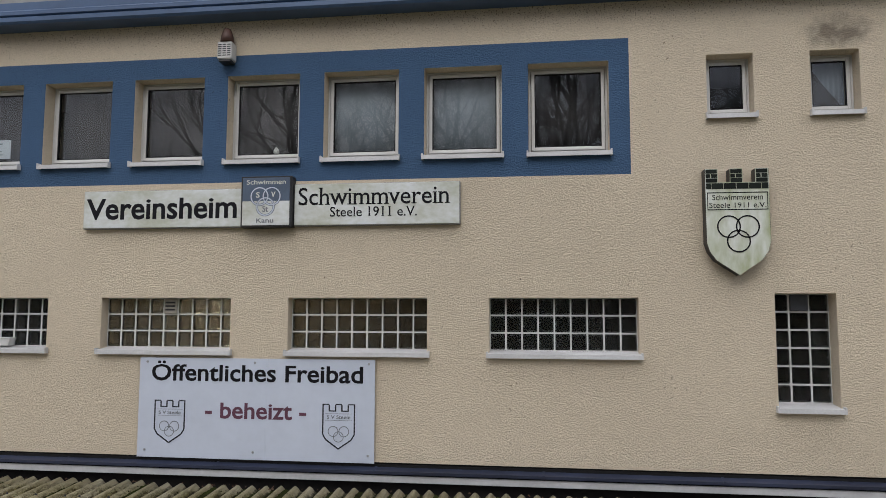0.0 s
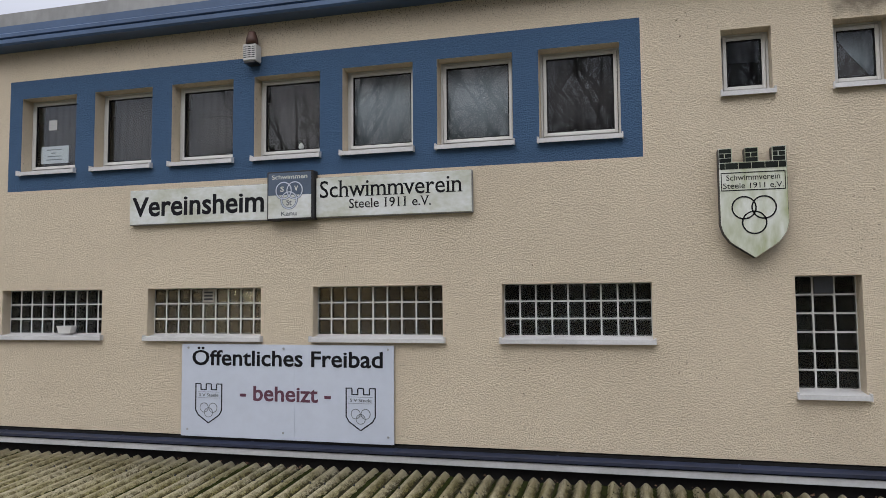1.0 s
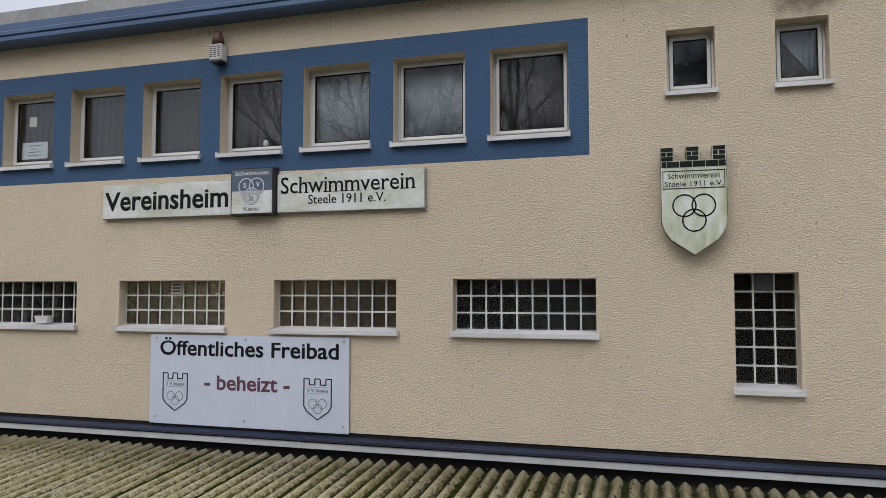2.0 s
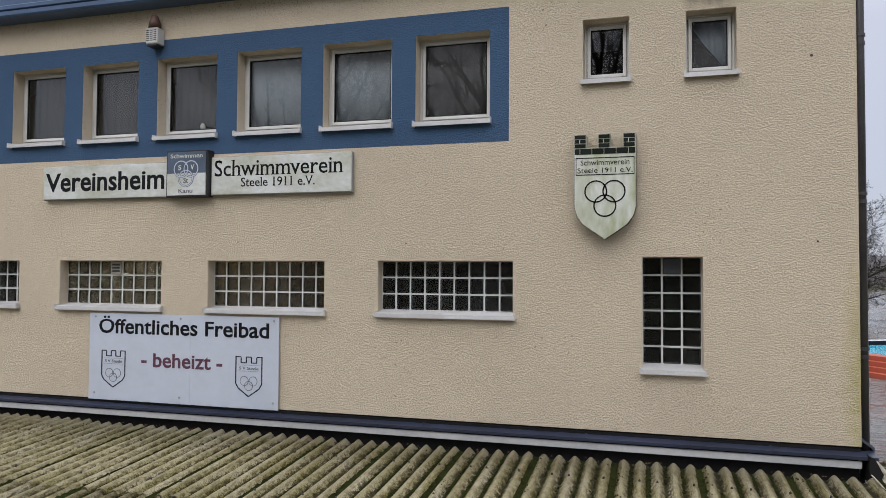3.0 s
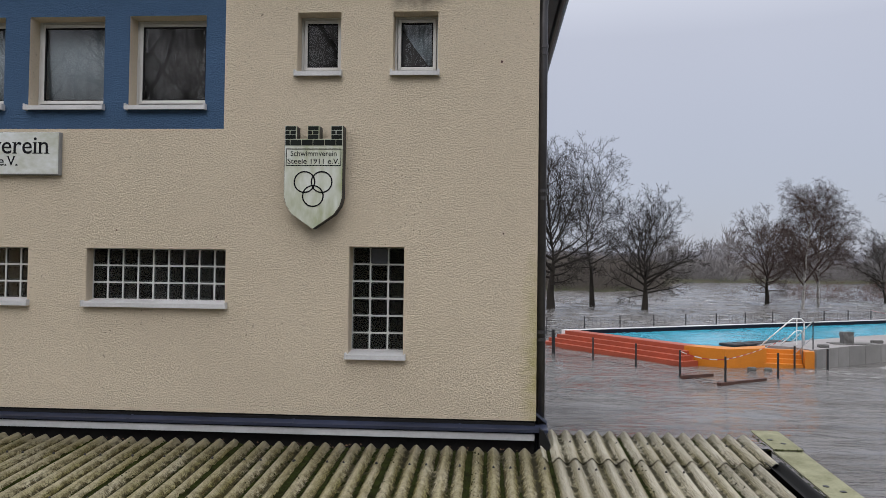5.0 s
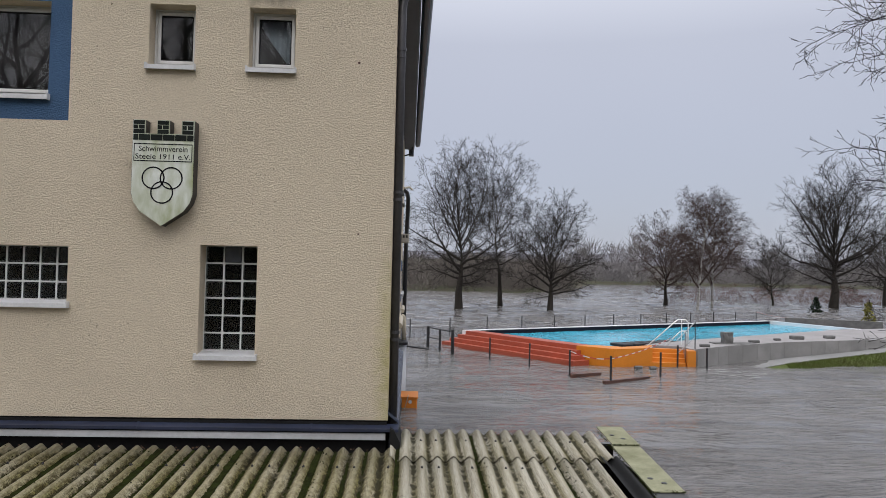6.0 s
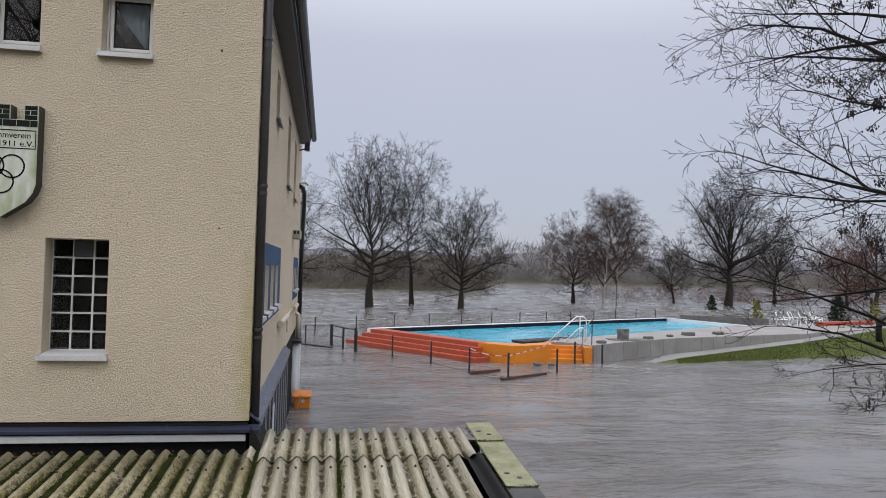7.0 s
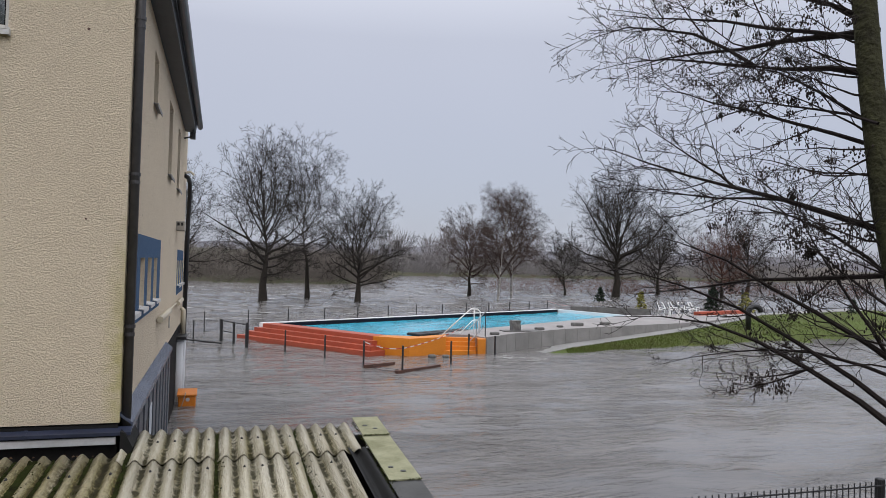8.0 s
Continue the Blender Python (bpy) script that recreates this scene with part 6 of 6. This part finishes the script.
# ---- bare winter trees ----
class Twigs:
    """Collects tapered branch tubes as plain lists."""

    def __init__(self):
        self.vs, self.fs = [], []

    def add(self, pts, rs, n):
        base = len(self.vs)
        d = pts[1] - pts[0]
        side = d.orthogonal().normalized()
        up = d.cross(side).normalized()
        ring_ = [(math.cos(2 * math.pi * k / n), math.sin(2 * math.pi * k / n)) for k in range(n)]
        for p, rad in zip(pts, rs):
            for c, s in ring_:
                self.vs.append(p + side * (c * rad) + up * (s * rad))
        for j in range(len(pts) - 1):
            a = base + j * n
            for k in range(n):
                k2 = (k + 1) % n
                self.fs.append((a + k, a + k2, a + n + k2, a + n + k))


def turned(d, angle, azimuth):
    side = d.orthogonal().normalized()
    up = d.cross(side)
    ax = side * math.cos(azimuth) + up * math.sin(azimuth)
    return (d * math.cos(angle) + ax * math.sin(angle)).normalized()


def grow(sets, r, p, d, length, rad, level, plan):
    segs = plan.get("segs", (7, 6, 4, 3, 2, 2))[level]
    lift, wob = plan["lift"][level], plan["wobble"][level]
    pts, rs, ds = [p.copy()], [rad], [d.copy()]
    tip = plan.get("tip", 0.0)
    for i in range(segs):
        d = (d + Vector((r.gauss(0, wob), r.gauss(0, wob), r.gauss(0, wob) + lift))).normalized()
        p = p + d * (length / segs)
        pts.append(p.copy())
        ds.append(d.copy())
        rs.append(max(tip, rad * (1 - plan.get("taper", 0.8) * (i + 1) / segs)))
    sets[0 if level == 0 else 1].add(pts, rs, (9, 6, 5, 3, 3, 3)[level])
    if level >= plan["levels"]:
        return pts
    n = plan["count"][level]
    t0 = plan["from"][level]
    az = r.uniform(0, 6.28)
    for k in range(n):
        t = t0 + (1 - t0) * (k + r.uniform(0.1, 0.9)) / n
        f = t * segs
        i = min(int(f), segs - 1)
        q = pts[i].lerp(pts[i + 1], f - i)
        az += 2.4 + r.uniform(-0.5, 0.5)
        cd = turned(ds[i + 1], radians(r.gauss(plan["angle"][level], 9)), az)
        cl = length * plan["ratio"][level] * (1.15 - plan["shorten"][level] * t) * r.uniform(0.9, 1.1) if level == 0 else length * plan["ratio"][level] * (1.15 - plan["shorten"][level] * t) * r.uniform(0.75, 1.2)
        cr = min(rs[i] * 0.75, max(tip, cl * plan["slim"]))
        grow(sets, r, q, cd, cl, cr, level + 1, plan)
    return pts


OAK = dict(levels=4, count=(15, 9, 7, 3), angle=(58, 46, 42, 38), ratio=(0.72, 0.46, 0.42, 0.48), shorten=(0.55, 0.5, 0.4, 0.3), lift=(0.04, 0.10, 0.06, 0.05, 0.03), wobble=(0.05, 0.13, 0.16, 0.18, 0.2), slim=0.016, tip=0.0062)
OAK["from"] = (0.22, 0.25, 0.2, 0.15)
BIRCH = dict(OAK, count=(18, 9, 8, 5), angle=(48, 45, 45, 40), ratio=(0.50, 0.5, 0.55, 0.6), lift=(0.03, 0.06, -0.06, -0.12, -0.10), tip=0.0065)
BIRCH["from"] = (0.30, 0.2, 0.2, 0.15)


def tree(at, height, rad, plan, seed, label, name="tree", bark=None, twig=None, lean=(0, 0), forks=1):
    r = random.Random(seed)
    t = thing(name, at, label, "tree")
    sets = (Twigs(), Twigs())
    for k in range(forks):
        off = Vector((r.uniform(-1, 1), r.uniform(-1, 1), 0)) * (0.25 * (forks > 1))
        d = Vector((lean[0] + off.x * 0.8, lean[1] + off.y * 0.4, 1)).normalized()
        grow(sets, r, Vector((at[0] + off.x * rad, at[1], at[2] - 1.4)), d, (height * 0.70 + 1.4) * (1 - 0.12 * k), rad * (1 - 0.2 * k), 0, plan)
    part("trunk", (sets[0].vs, sets[0].fs), bark or M_BARK, t, smooth=True)
    part("crown", (sets[1].vs, sets[1].fs), twig or M_TWIG, t, "bare branches and twigs")
    return t


def domed_tree(at, height, width, rad, seed, label, limbs=24, low=0.10, fork=0.42, bark=None, twig=None, lean=(0, 0), tip=0.010):
    """A free-standing winter tree: a short trunk that breaks into many limbs, whose tips fill a rounded crown."""
    r = random.Random(seed)
    t = thing("tree", at, label, "tree")
    sets = (Twigs(), Twigs())
    plan = dict(levels=4, count=(0, 10, 7, 3), angle=(0, 44, 42, 40), ratio=(0, 0.40, 0.44, 0.50), shorten=(0, 0.55, 0.4, 0.3), lift=(0, 0.055, 0.05, 0.04, 0.03), wobble=(0, 0.15, 0.16, 0.18, 0.2), slim=0.013, tip=tip, taper=0.86)
    plan["from"] = (0, 0.16, 0.15, 0.15)
    foot, top = Vector(at) - Vector((0, 0, 1.4)), Vector(at) + Vector((lean[0] * height, lean[1] * height, height * 0.72))
    axis, radii = [], []
    for k in range(9):
        f = k / 8
        axis.append(foot.lerp(top, f) + Vector((r.gauss(0, 0.012), r.gauss(0, 0.012), 0)) * height * math.sin(math.pi * f))
        radii.append(rad * (1.2 - 1.43 * f if f < 0.14 else 1.0 - 0.75 * (f - 0.14) / 0.36 if f < 0.5 else 0.25 - 0.42 * (f - 0.5)))
    sets[0].add(axis, radii, 10)
    mid = Vector(at) + Vector((lean[0] * height * 0.6, lean[1] * height * 0.6, height * (0.5 + low / 2)))
    a, b = width / 2, height * (0.5 - low / 2)
    az = r.uniform(0, 6.28)
    for k in range(limbs):
        f = (k + r.uniform(0.2, 0.8)) / limbs
        up = low + 0.03 + (fork - low) * f ** 0.8
        q = up * height / (height * 0.72 + 1.4) + 1.4 / (height * 0.72 + 1.4)
        i = min(7, int(q * 8))
        p = axis[i].lerp(axis[i + 1], q * 8 - i)
        az += 2.4 + r.uniform(-0.4, 0.4)
        tilt = radians(86 - 78 * f ** 1.15 + r.gauss(0, 8))
        d = Vector((math.sin(tilt) * math.cos(az), math.sin(tilt) * math.sin(az), math.cos(tilt))).normalized()
        # how far it is from here to the crown's outline
        u, w = Vector(((p.x - mid.x) / a, (p.y - mid.y) / a, (p.z - mid.z) / b)), Vector((d.x / a, d.y / a, d.z / b))
        half, c = u.dot(w), u.dot(u) - 1
        reach = (-half + math.sqrt(max(0.0, half * half - w.dot(w) * c))) / w.dot(w)
        reach = max(reach, width * 0.25) * r.uniform(0.84, 1.0)
        grow(sets, r, p, d, reach, min(radii[i] * 0.7, reach * 0.020 + 0.014), 1, dict(plan, lift=(0, 0.065 if tilt > 0.9 else 0.01, 0.03, 0.03, 0.03)))
    part("trunk", (sets[0].vs, sets[0].fs), bark or M_BARK, t, smooth=True)
    part("crown", (sets[1].vs, sets[1].fs), twig or M_TWIG, t, "bare branches and twigs")
    return t


OAK_LABEL = "large bare winter tree standing in the flood"
domed_tree((9.5, 63.3, 0), 15.0, 12.6, 0.40, 5, OAK_LABEL, limbs=28, low=0.10, fork=0.48)
domed_tree((14.2, 71.0, 0), 16.4, 8.4, 0.27, 8, "tall slender bare tree standing in the flood", limbs=26, low=0.14, fork=0.55, lean=(-0.04, 0))
domed_tree((18.6, 67.9, 0), 10.9, 10.6, 0.34, 13, "low spreading bare tree standing in the flood", limbs=28, low=0.07, fork=0.45)
domed_tree((34.3, 80.6, 0), 10.8, 9.4, 0.28, 17, "rounded reddish bare tree standing in the flood", twig=M_TWIG_RED, limbs=24, low=0.08)
tree((35.9, 75.6, 0), 14.6, 0.16, BIRCH, 23, "pale birch with drooping bare twigs", bark=M_BIRCH, twig=M_TWIG_RED, lean=(0.06, 0))
tree((39.6, 80.0, 0), 14.4, 0.15, BIRCH, 29, "pale birch with drooping bare twigs", bark=M_BIRCH, twig=M_TWIG_RED, lean=(-0.10, 0))
domed_tree((52.5, 91.0, 0), 9.0, 8.5, 0.20, 31, "small leaning bare tree at the water's edge", limbs=18, lean=(-0.12, 0))
domed_tree((56.6, 84.8, 0), 17.4, 18.0, 0.55, 37, "large bare ivy-footed tree standing in the flood", limbs=32, low=0.10, fork=0.45, tip=0.012)
domed_tree((70.0, 95.0, 0), 13.0, 11.0, 0.35, 41, OAK_LABEL, limbs=22)
domed_tree((76.0, 88.0, 0), 11.0, 11.0, 0.30, 43, "rounded reddish bare tree by the water", twig=M_RUST, limbs=26)
domed_tree((1.5, 80.0, 0), 14.0, 11.0, 0.35, 47, OAK_LABEL, limbs=22)
domed_tree((95.0, 105.0, 0), 15.0, 13.0, 0.4, 53, OAK_LABEL, limbs=22, tip=0.013)

# ---- woods along the far bank: one mesh of many twiggy shrubs, and a hill behind ----
def thicket(name, spots, mat, label, seed, twigs=150):
    r = np.random.default_rng(seed)
    V, F = [], []
    base = 0
    for x, y, z, h, w in spots:
        n = twigs
        # short twigs fill a rounded bush; each points up and away from its foot
        a, u, f = r.uniform(0, 2 * np.pi, n), np.sqrt(r.random(n)), r.random(n)
        out = 0.55 * w * u * np.sqrt(np.clip(1 - (f - 0.35) ** 2 / 0.43, 0.02, 1))
        foot = np.stack([x + out * np.cos(a), y + out * np.sin(a), z - 0.3 + 0.85 * h * f], 1)
        d = np.stack([np.cos(a) * u, np.sin(a) * u, 0.5 + 0.7 * f], 1) + r.normal(size=(n, 3)) * 0.38
        top = foot + d / np.linalg.norm(d, axis=1, keepdims=True) * (h * r.uniform(0.10, 0.34, n))[:, None]
        wd = 0.0045 * h * r.uniform(0.6, 1.3, n)[:, None]
        s = np.cross(d, [0.2, 1.0, 0.1])
        s = s / np.maximum(np.linalg.norm(s, axis=1, keepdims=True), 1e-6) * wd
        mid = (foot + top) / 2 + r.normal(size=(n, 3)) * 0.02 * h
        pts = np.stack([foot - s, foot + s, mid + s * 0.7, mid - s * 0.7, top], 1).reshape(-1, 3)
        V.append(pts)
        k = base + 5 * np.arange(n)
        F += [(int(i), int(i + 1), int(i + 2), int(i + 3)) for i in k] + [(int(i + 3), int(i + 2), int(i + 4)) for i in k]
        base += 5 * n
    return tagged(part(name, (np.concatenate(V).tolist(), F), mat), label, "woods", kind="stuff")


r = random.Random(77)
spots, far_spots = [], []
for k in range(330):
    x = r.uniform(-40, 34)
    spots.append((x, 119 + 0.004 * x * x + r.uniform(0, 22), 0.2, r.uniform(2.6, 7.2), r.uniform(3.5, 7)))
for k in range(300):
    x = r.uniform(40, 330)
    y = 217 + 0.25 * max(0, x - 60) + r.uniform(0, 30)
    far_spots.append((x, y, 0.4, r.uniform(4, 9) if k % 5 else r.uniform(11, 17), r.uniform(5, 9)))
thicket("woods", far_spots, M_WOOD_HAZE, "bare woods on the far shore in haze-pale colour", 9, 200)
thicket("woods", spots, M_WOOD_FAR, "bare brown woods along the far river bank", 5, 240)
thicket("scrub", [(r.uniform(45, 125), r.uniform(96, 110), 0.0, r.uniform(1.6, 3.0), r.uniform(2.5, 4.5)) for _ in range(150)], M_RUST, "rust-red scrub along the flooded bank", 6, 170)
thicket("scrub", [(r.uniform(33, 50), r.uniform(84, 92), -0.1, r.uniform(1.0, 2.0), r.uniform(1.5, 3)) for _ in range(16)], M_TWIG_RED, "low bare scrub in the flood", 7, 110)


def ridge(x, y0, base, amp, s):
    return base + amp * noise.noise(Vector((x * s, y0, 0))) + 0.45 * amp * noise.noise(Vector((x * s * 4, y0, 3))) + 0.25 * amp * noise.noise(Vector((x * s * 15, y0, 7)))


def bank_of_trees(name, y0, x0, x1, base, amp, s, step, mat, label, depth=12):
    n = int((x1 - x0) / step)
    vs, fs = [], []
    for i in range(n + 1):
        x = x0 + step * i
        h = max(0.5, ridge(x, y0, base, amp, s)) * smoothstep(0, 30, min(x - x0, x1 - x))
        vs += [(x, y0, -1), (x, y0 + depth * 0.3, h * 0.6), (x, y0 + depth * 0.6, h), (x, y0 + depth * 1.4, h * 0.7), (x, y0 + depth * 2, -1)]
    for i in range(n):
        a, b = 5 * i, 5 * i + 5
        fs += [(a + k, b + k, b + k + 1, a + k + 1) for k in range(4)]
    return tagged(part(name, (vs, fs), mat), label, "woods", kind="stuff")


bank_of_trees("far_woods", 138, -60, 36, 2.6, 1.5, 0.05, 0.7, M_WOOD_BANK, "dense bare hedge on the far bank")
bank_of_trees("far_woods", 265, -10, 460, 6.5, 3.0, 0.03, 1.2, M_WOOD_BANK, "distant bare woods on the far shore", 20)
bank_of_trees("far_hill", 900, -500, 1500, 27, 12, 0.003, 5, M_HILL, "wooded hill on the horizon in haze-pale colour", 120)

# ---- the alder on the near bank ----
ald = thing("alder_tree", (13.4, 6.7, 0.3), "dark mossy alder with bare twigs and small black cones", "tree")
ALDER = dict(levels=4, segs=(7, 6, 6, 5, 3), count=(0, 9, 5, 3), angle=(60, 40, 42, 42), ratio=(0.5, 0.42, 0.46, 0.42), shorten=(0.5, 0.65, 0.4, 0.3), lift=(0.02, 0.02, 0.02, 0.03, 0.03), wobble=(0.03, 0.09, 0.15, 0.18, 0.2), slim=0.009, tip=0.0036, taper=0.93)
ALDER["from"] = (0.3, 0.22, 0.15, 0.15)
sets = (Twigs(), Twigs())
r = random.Random(99)
stem = [Vector((13.95, 6.2, -0.4)), Vector((13.78, 6.37, 1.5)), Vector((13.62, 6.53, 3.0)), Vector((13.40, 6.69, 4.5)), Vector((13.24, 6.78, 6.0)), Vector((13.08, 6.86, 8.0)), Vector((13.0, 6.9, 11.0))]
sets[0].add(stem, [0.30, 0.22, 0.175, 0.155, 0.14, 0.13, 0.09], 12)
stem2 = [Vector((13.95, 6.2, 1.0)), Vector((14.1, 6.5, 4.0)), Vector((13.85, 6.6, 6.5)), Vector((13.75, 6.7, 10.0))]
sets[0].add(stem2, [0.17, 0.15, 0.13, 0.08], 10)
# limbs: foot on the trunk, the way they set out, length, thickness, lift
BOUGHS = [
    ((13.20, 7.04, 6.22), (-0.47, 0.82, 0.32), 1.7, 0.100, 0.02),
    ((12.66, 7.98, 6.50), (-0.34, 0.58, 0.74), 3.3, 0.060, -0.13),
    ((12.60, 8.05, 6.52), (-0.48, 0.83, 0.26), 3.0, 0.045, 0.0),
    ((13.18, 7.08, 6.75), (-0.49, 0.85, 0.20), 3.5, 0.085, -0.035),
    ((13.12, 7.19, 6.74), (-0.45, 0.78, 0.43), 3.6, 0.060, -0.025),
    ((13.15, 7.10, 7.00), (-0.40, 0.70, 0.60), 3.4, 0.060, -0.04),
    ((13.22, 7.01, 5.39), (-0.45, 0.77, 0.45), 3.6, 0.055, -0.025),
    ((13.20, 7.04, 5.73), (-0.37, 0.63, 0.68), 2.2, 0.050, -0.015),
    ((13.26, 6.94, 4.37), (-0.45, 0.78, 0.42), 3.9, 0.085, 0.008),
    ((12.50, 8.25, 5.29), (-0.39, 0.68, 0.62), 1.9, 0.040, 0.0),
    ((12.94, 7.50, 4.41), (-0.49, 0.85, 0.20), 2.7, 0.040, 0.030),
    ((13.38, 6.73, 3.76), (-0.50, 0.87, -0.03), 3.8, 0.065, -0.017),
    ((13.41, 6.67, 2.04), (-0.37, 0.64, 0.68), 3.7, 0.085, -0.147),
    ((13.12, 7.19, 2.46), (-0.39, 0.68, -0.62), 1.4, 0.030, 0.150),
    ((12.82, 7.71, 2.60), (-0.41, 0.71, -0.58), 1.3, 0.030, 0.125),
    ((13.41, 6.68, 2.20), (-0.40, 0.69, 0.60), 4.5, 0.070, -0.106),
    ((13.41, 6.68, 2.73), (-0.44, 0.76, 0.47), 3.5, 0.075, -0.050),
    ((13.41, 6.69, 3.40), (-0.39, 0.68, 0.62), 1.8, 0.045, 0.019),
    ((13.33, 6.83, 2.98), (-0.28, 0.48, 0.83), 2.2, 0.050, 0.04),
    ((13.04, 6.84, 5.68), (-0.12, 0.79, 0.60), 2.7, 0.040, -0.152),
    ((13.38, 6.65, 2.61), (-0.30, 0.87, 0.40), 3.4, 0.050, -0.080),
    ((13.39, 6.74, 3.80), (-0.15, 0.59, 0.79), 3.2, 0.050, -0.097),
]
last_bough = None
for foot, way, length, rad, lift in BOUGHS:
    plan = dict(ALDER, lift=(0, lift, 0.03, 0.03, 0.03))
    if way[2] < 0 or foot[2] < 3.2:
        plan.update(count=(0, 9, 5, 2), ratio=(0.5, 0.28, 0.42, 0.45), lift=(0, lift, 0.07, 0.05, 0.05))
    way = Vector(way).normalized()
    if last_bough and foot[0] < 13.0 or foot == (13.12, 7.19, 2.46):
        # a fork: it leaves the bough before it, where that comes nearest
        start = min(last_bough[1:-1], key=lambda p: (p - Vector(foot)).length)
        grow(sets, r, start, way, length * 0.9, rad * 0.5, 1, plan)
    else:
        last_bough = grow(sets, r, Vector(foot) - way * 0.3 + Vector((0.02, -0.05, 0)), way, length * (0.88 if foot[2] > 3.2 else 1.0) + 0.3, rad * 0.55, 1, plan)
# short twiggy shoots along the stem, hung with cones
for k in range(26):
    z = r.uniform(2.2, 7.2)
    i = next(j for j in range(len(stem) - 1) if stem[j + 1].z > z)
    p = stem[i].lerp(stem[i + 1], (z - stem[i].z) / (stem[i + 1].z - stem[i].z))
    way = Vector((r.uniform(-0.9, -0.3), r.uniform(0.0, 0.9), r.uniform(-0.1, 0.8))).normalized()
    grow(sets, r, p, way, r.uniform(0.9, 2.1), 0.016, 2, dict(ALDER, count=(0, 9, 7, 4), lift=(0, 0, 0.02, 0.0, -0.02)))
part("trunk", (sets[0].vs, sets[0].fs), M_ALDER, ald, smooth=True)
part("crown", (sets[1].vs, sets[1].fs), M_ALDER_TWIG, ald, "black bare branches and twigs")
# cones hang in bunches from the outer twigs
tips = [p for p in sets[1].vs[2::23] if r.random() < 0.06 + (p.x - 12.2) / 1.0]
r.shuffle(tips)
cv, cf = [], []
for c in tips[:150]:
    spread = r.uniform(0.03, 0.08)
    for _ in range(r.randint(10, 40)):
        q = c + Vector((r.gauss(0, spread), r.gauss(0, spread), r.gauss(-0.05, spread * 0.8)))
        b, s = len(cv), r.uniform(0.010, 0.017)
        cv += [q + Vector(o) * s for o in ((0, 0, 1.5), (1, 0, 0), (0, 1, 0), (-1, 0, 0), (0, -1, 0), (0, 0, -1.5))]
        cf += [(b, b + 1 + k, b + 1 + (k + 1) % 4) for k in range(4)] + [(b + 5, b + 1 + (k + 1) % 4, b + 1 + k) for k in range(4)]
part("fruit", (cv, cf), M_CONE, ald, "small black alder cones")["kind"] = "stuff"

# foam drawn out along the current, and a small surge at the wall's corner
r = random.Random(55)
vs, fs = [], []
M_FOAM = material("pale_river_foam", (0.50, 0.49, 0.48), rough=0.8, amount=0.3, big=3)
streaks = [(r.uniform(-2, 62), r.uniform(44, 100), 1.0) for _ in range(900)] + [(16.9 + r.gauss(0, 0.9), 26.6 + r.gauss(0, 0.5), 0.22) for _ in range(60)] + [(tx + r.gauss(0, 0.8), ty + r.gauss(-0.3, 0.6), 0.5) for tx, ty in ((9.5, 63.3), (14.2, 71.0), (18.6, 67.9), (34.3, 80.6), (56.6, 84.8)) for _ in range(14)]
for x, y, k in streaks:
    ln, wd, a = k * r.uniform(0.25, 1.3), k * r.uniform(0.04, 0.12), radians(r.gauss(-10, 12))
    z = float(water_height(np.array(x), np.array(y))) + 0.03 + 0.02 * k
    b, n = len(vs), 7
    for q in range(n):
        t_ = 2 * math.pi * q / n
        u, w = ln * math.cos(t_) * r.uniform(0.8, 1.1), wd * math.sin(t_) * r.uniform(0.6, 1.3)
        vs.append((x + u * math.cos(a) - w * math.sin(a), y + u * math.sin(a) + w * math.cos(a), z))
    fs.append(tuple(range(b, b + n)))
tagged(part("foam", (vs, fs), M_FOAM), "pale streaks of foam on the flood water", "foam", kind="stuff")

# trees on the embankment behind the walk, which the panes mirror
for x, y, h, sd in ((-4.0, -9.0, 13, 61), (0.5, -7.5, 14, 62), (5.0, -10.0, 13, 63), (-9.0, -11.0, 15, 64)):
    tree((x, y, 2.1), h, 0.28, OAK, sd, "bare tree on the embankment behind the path")
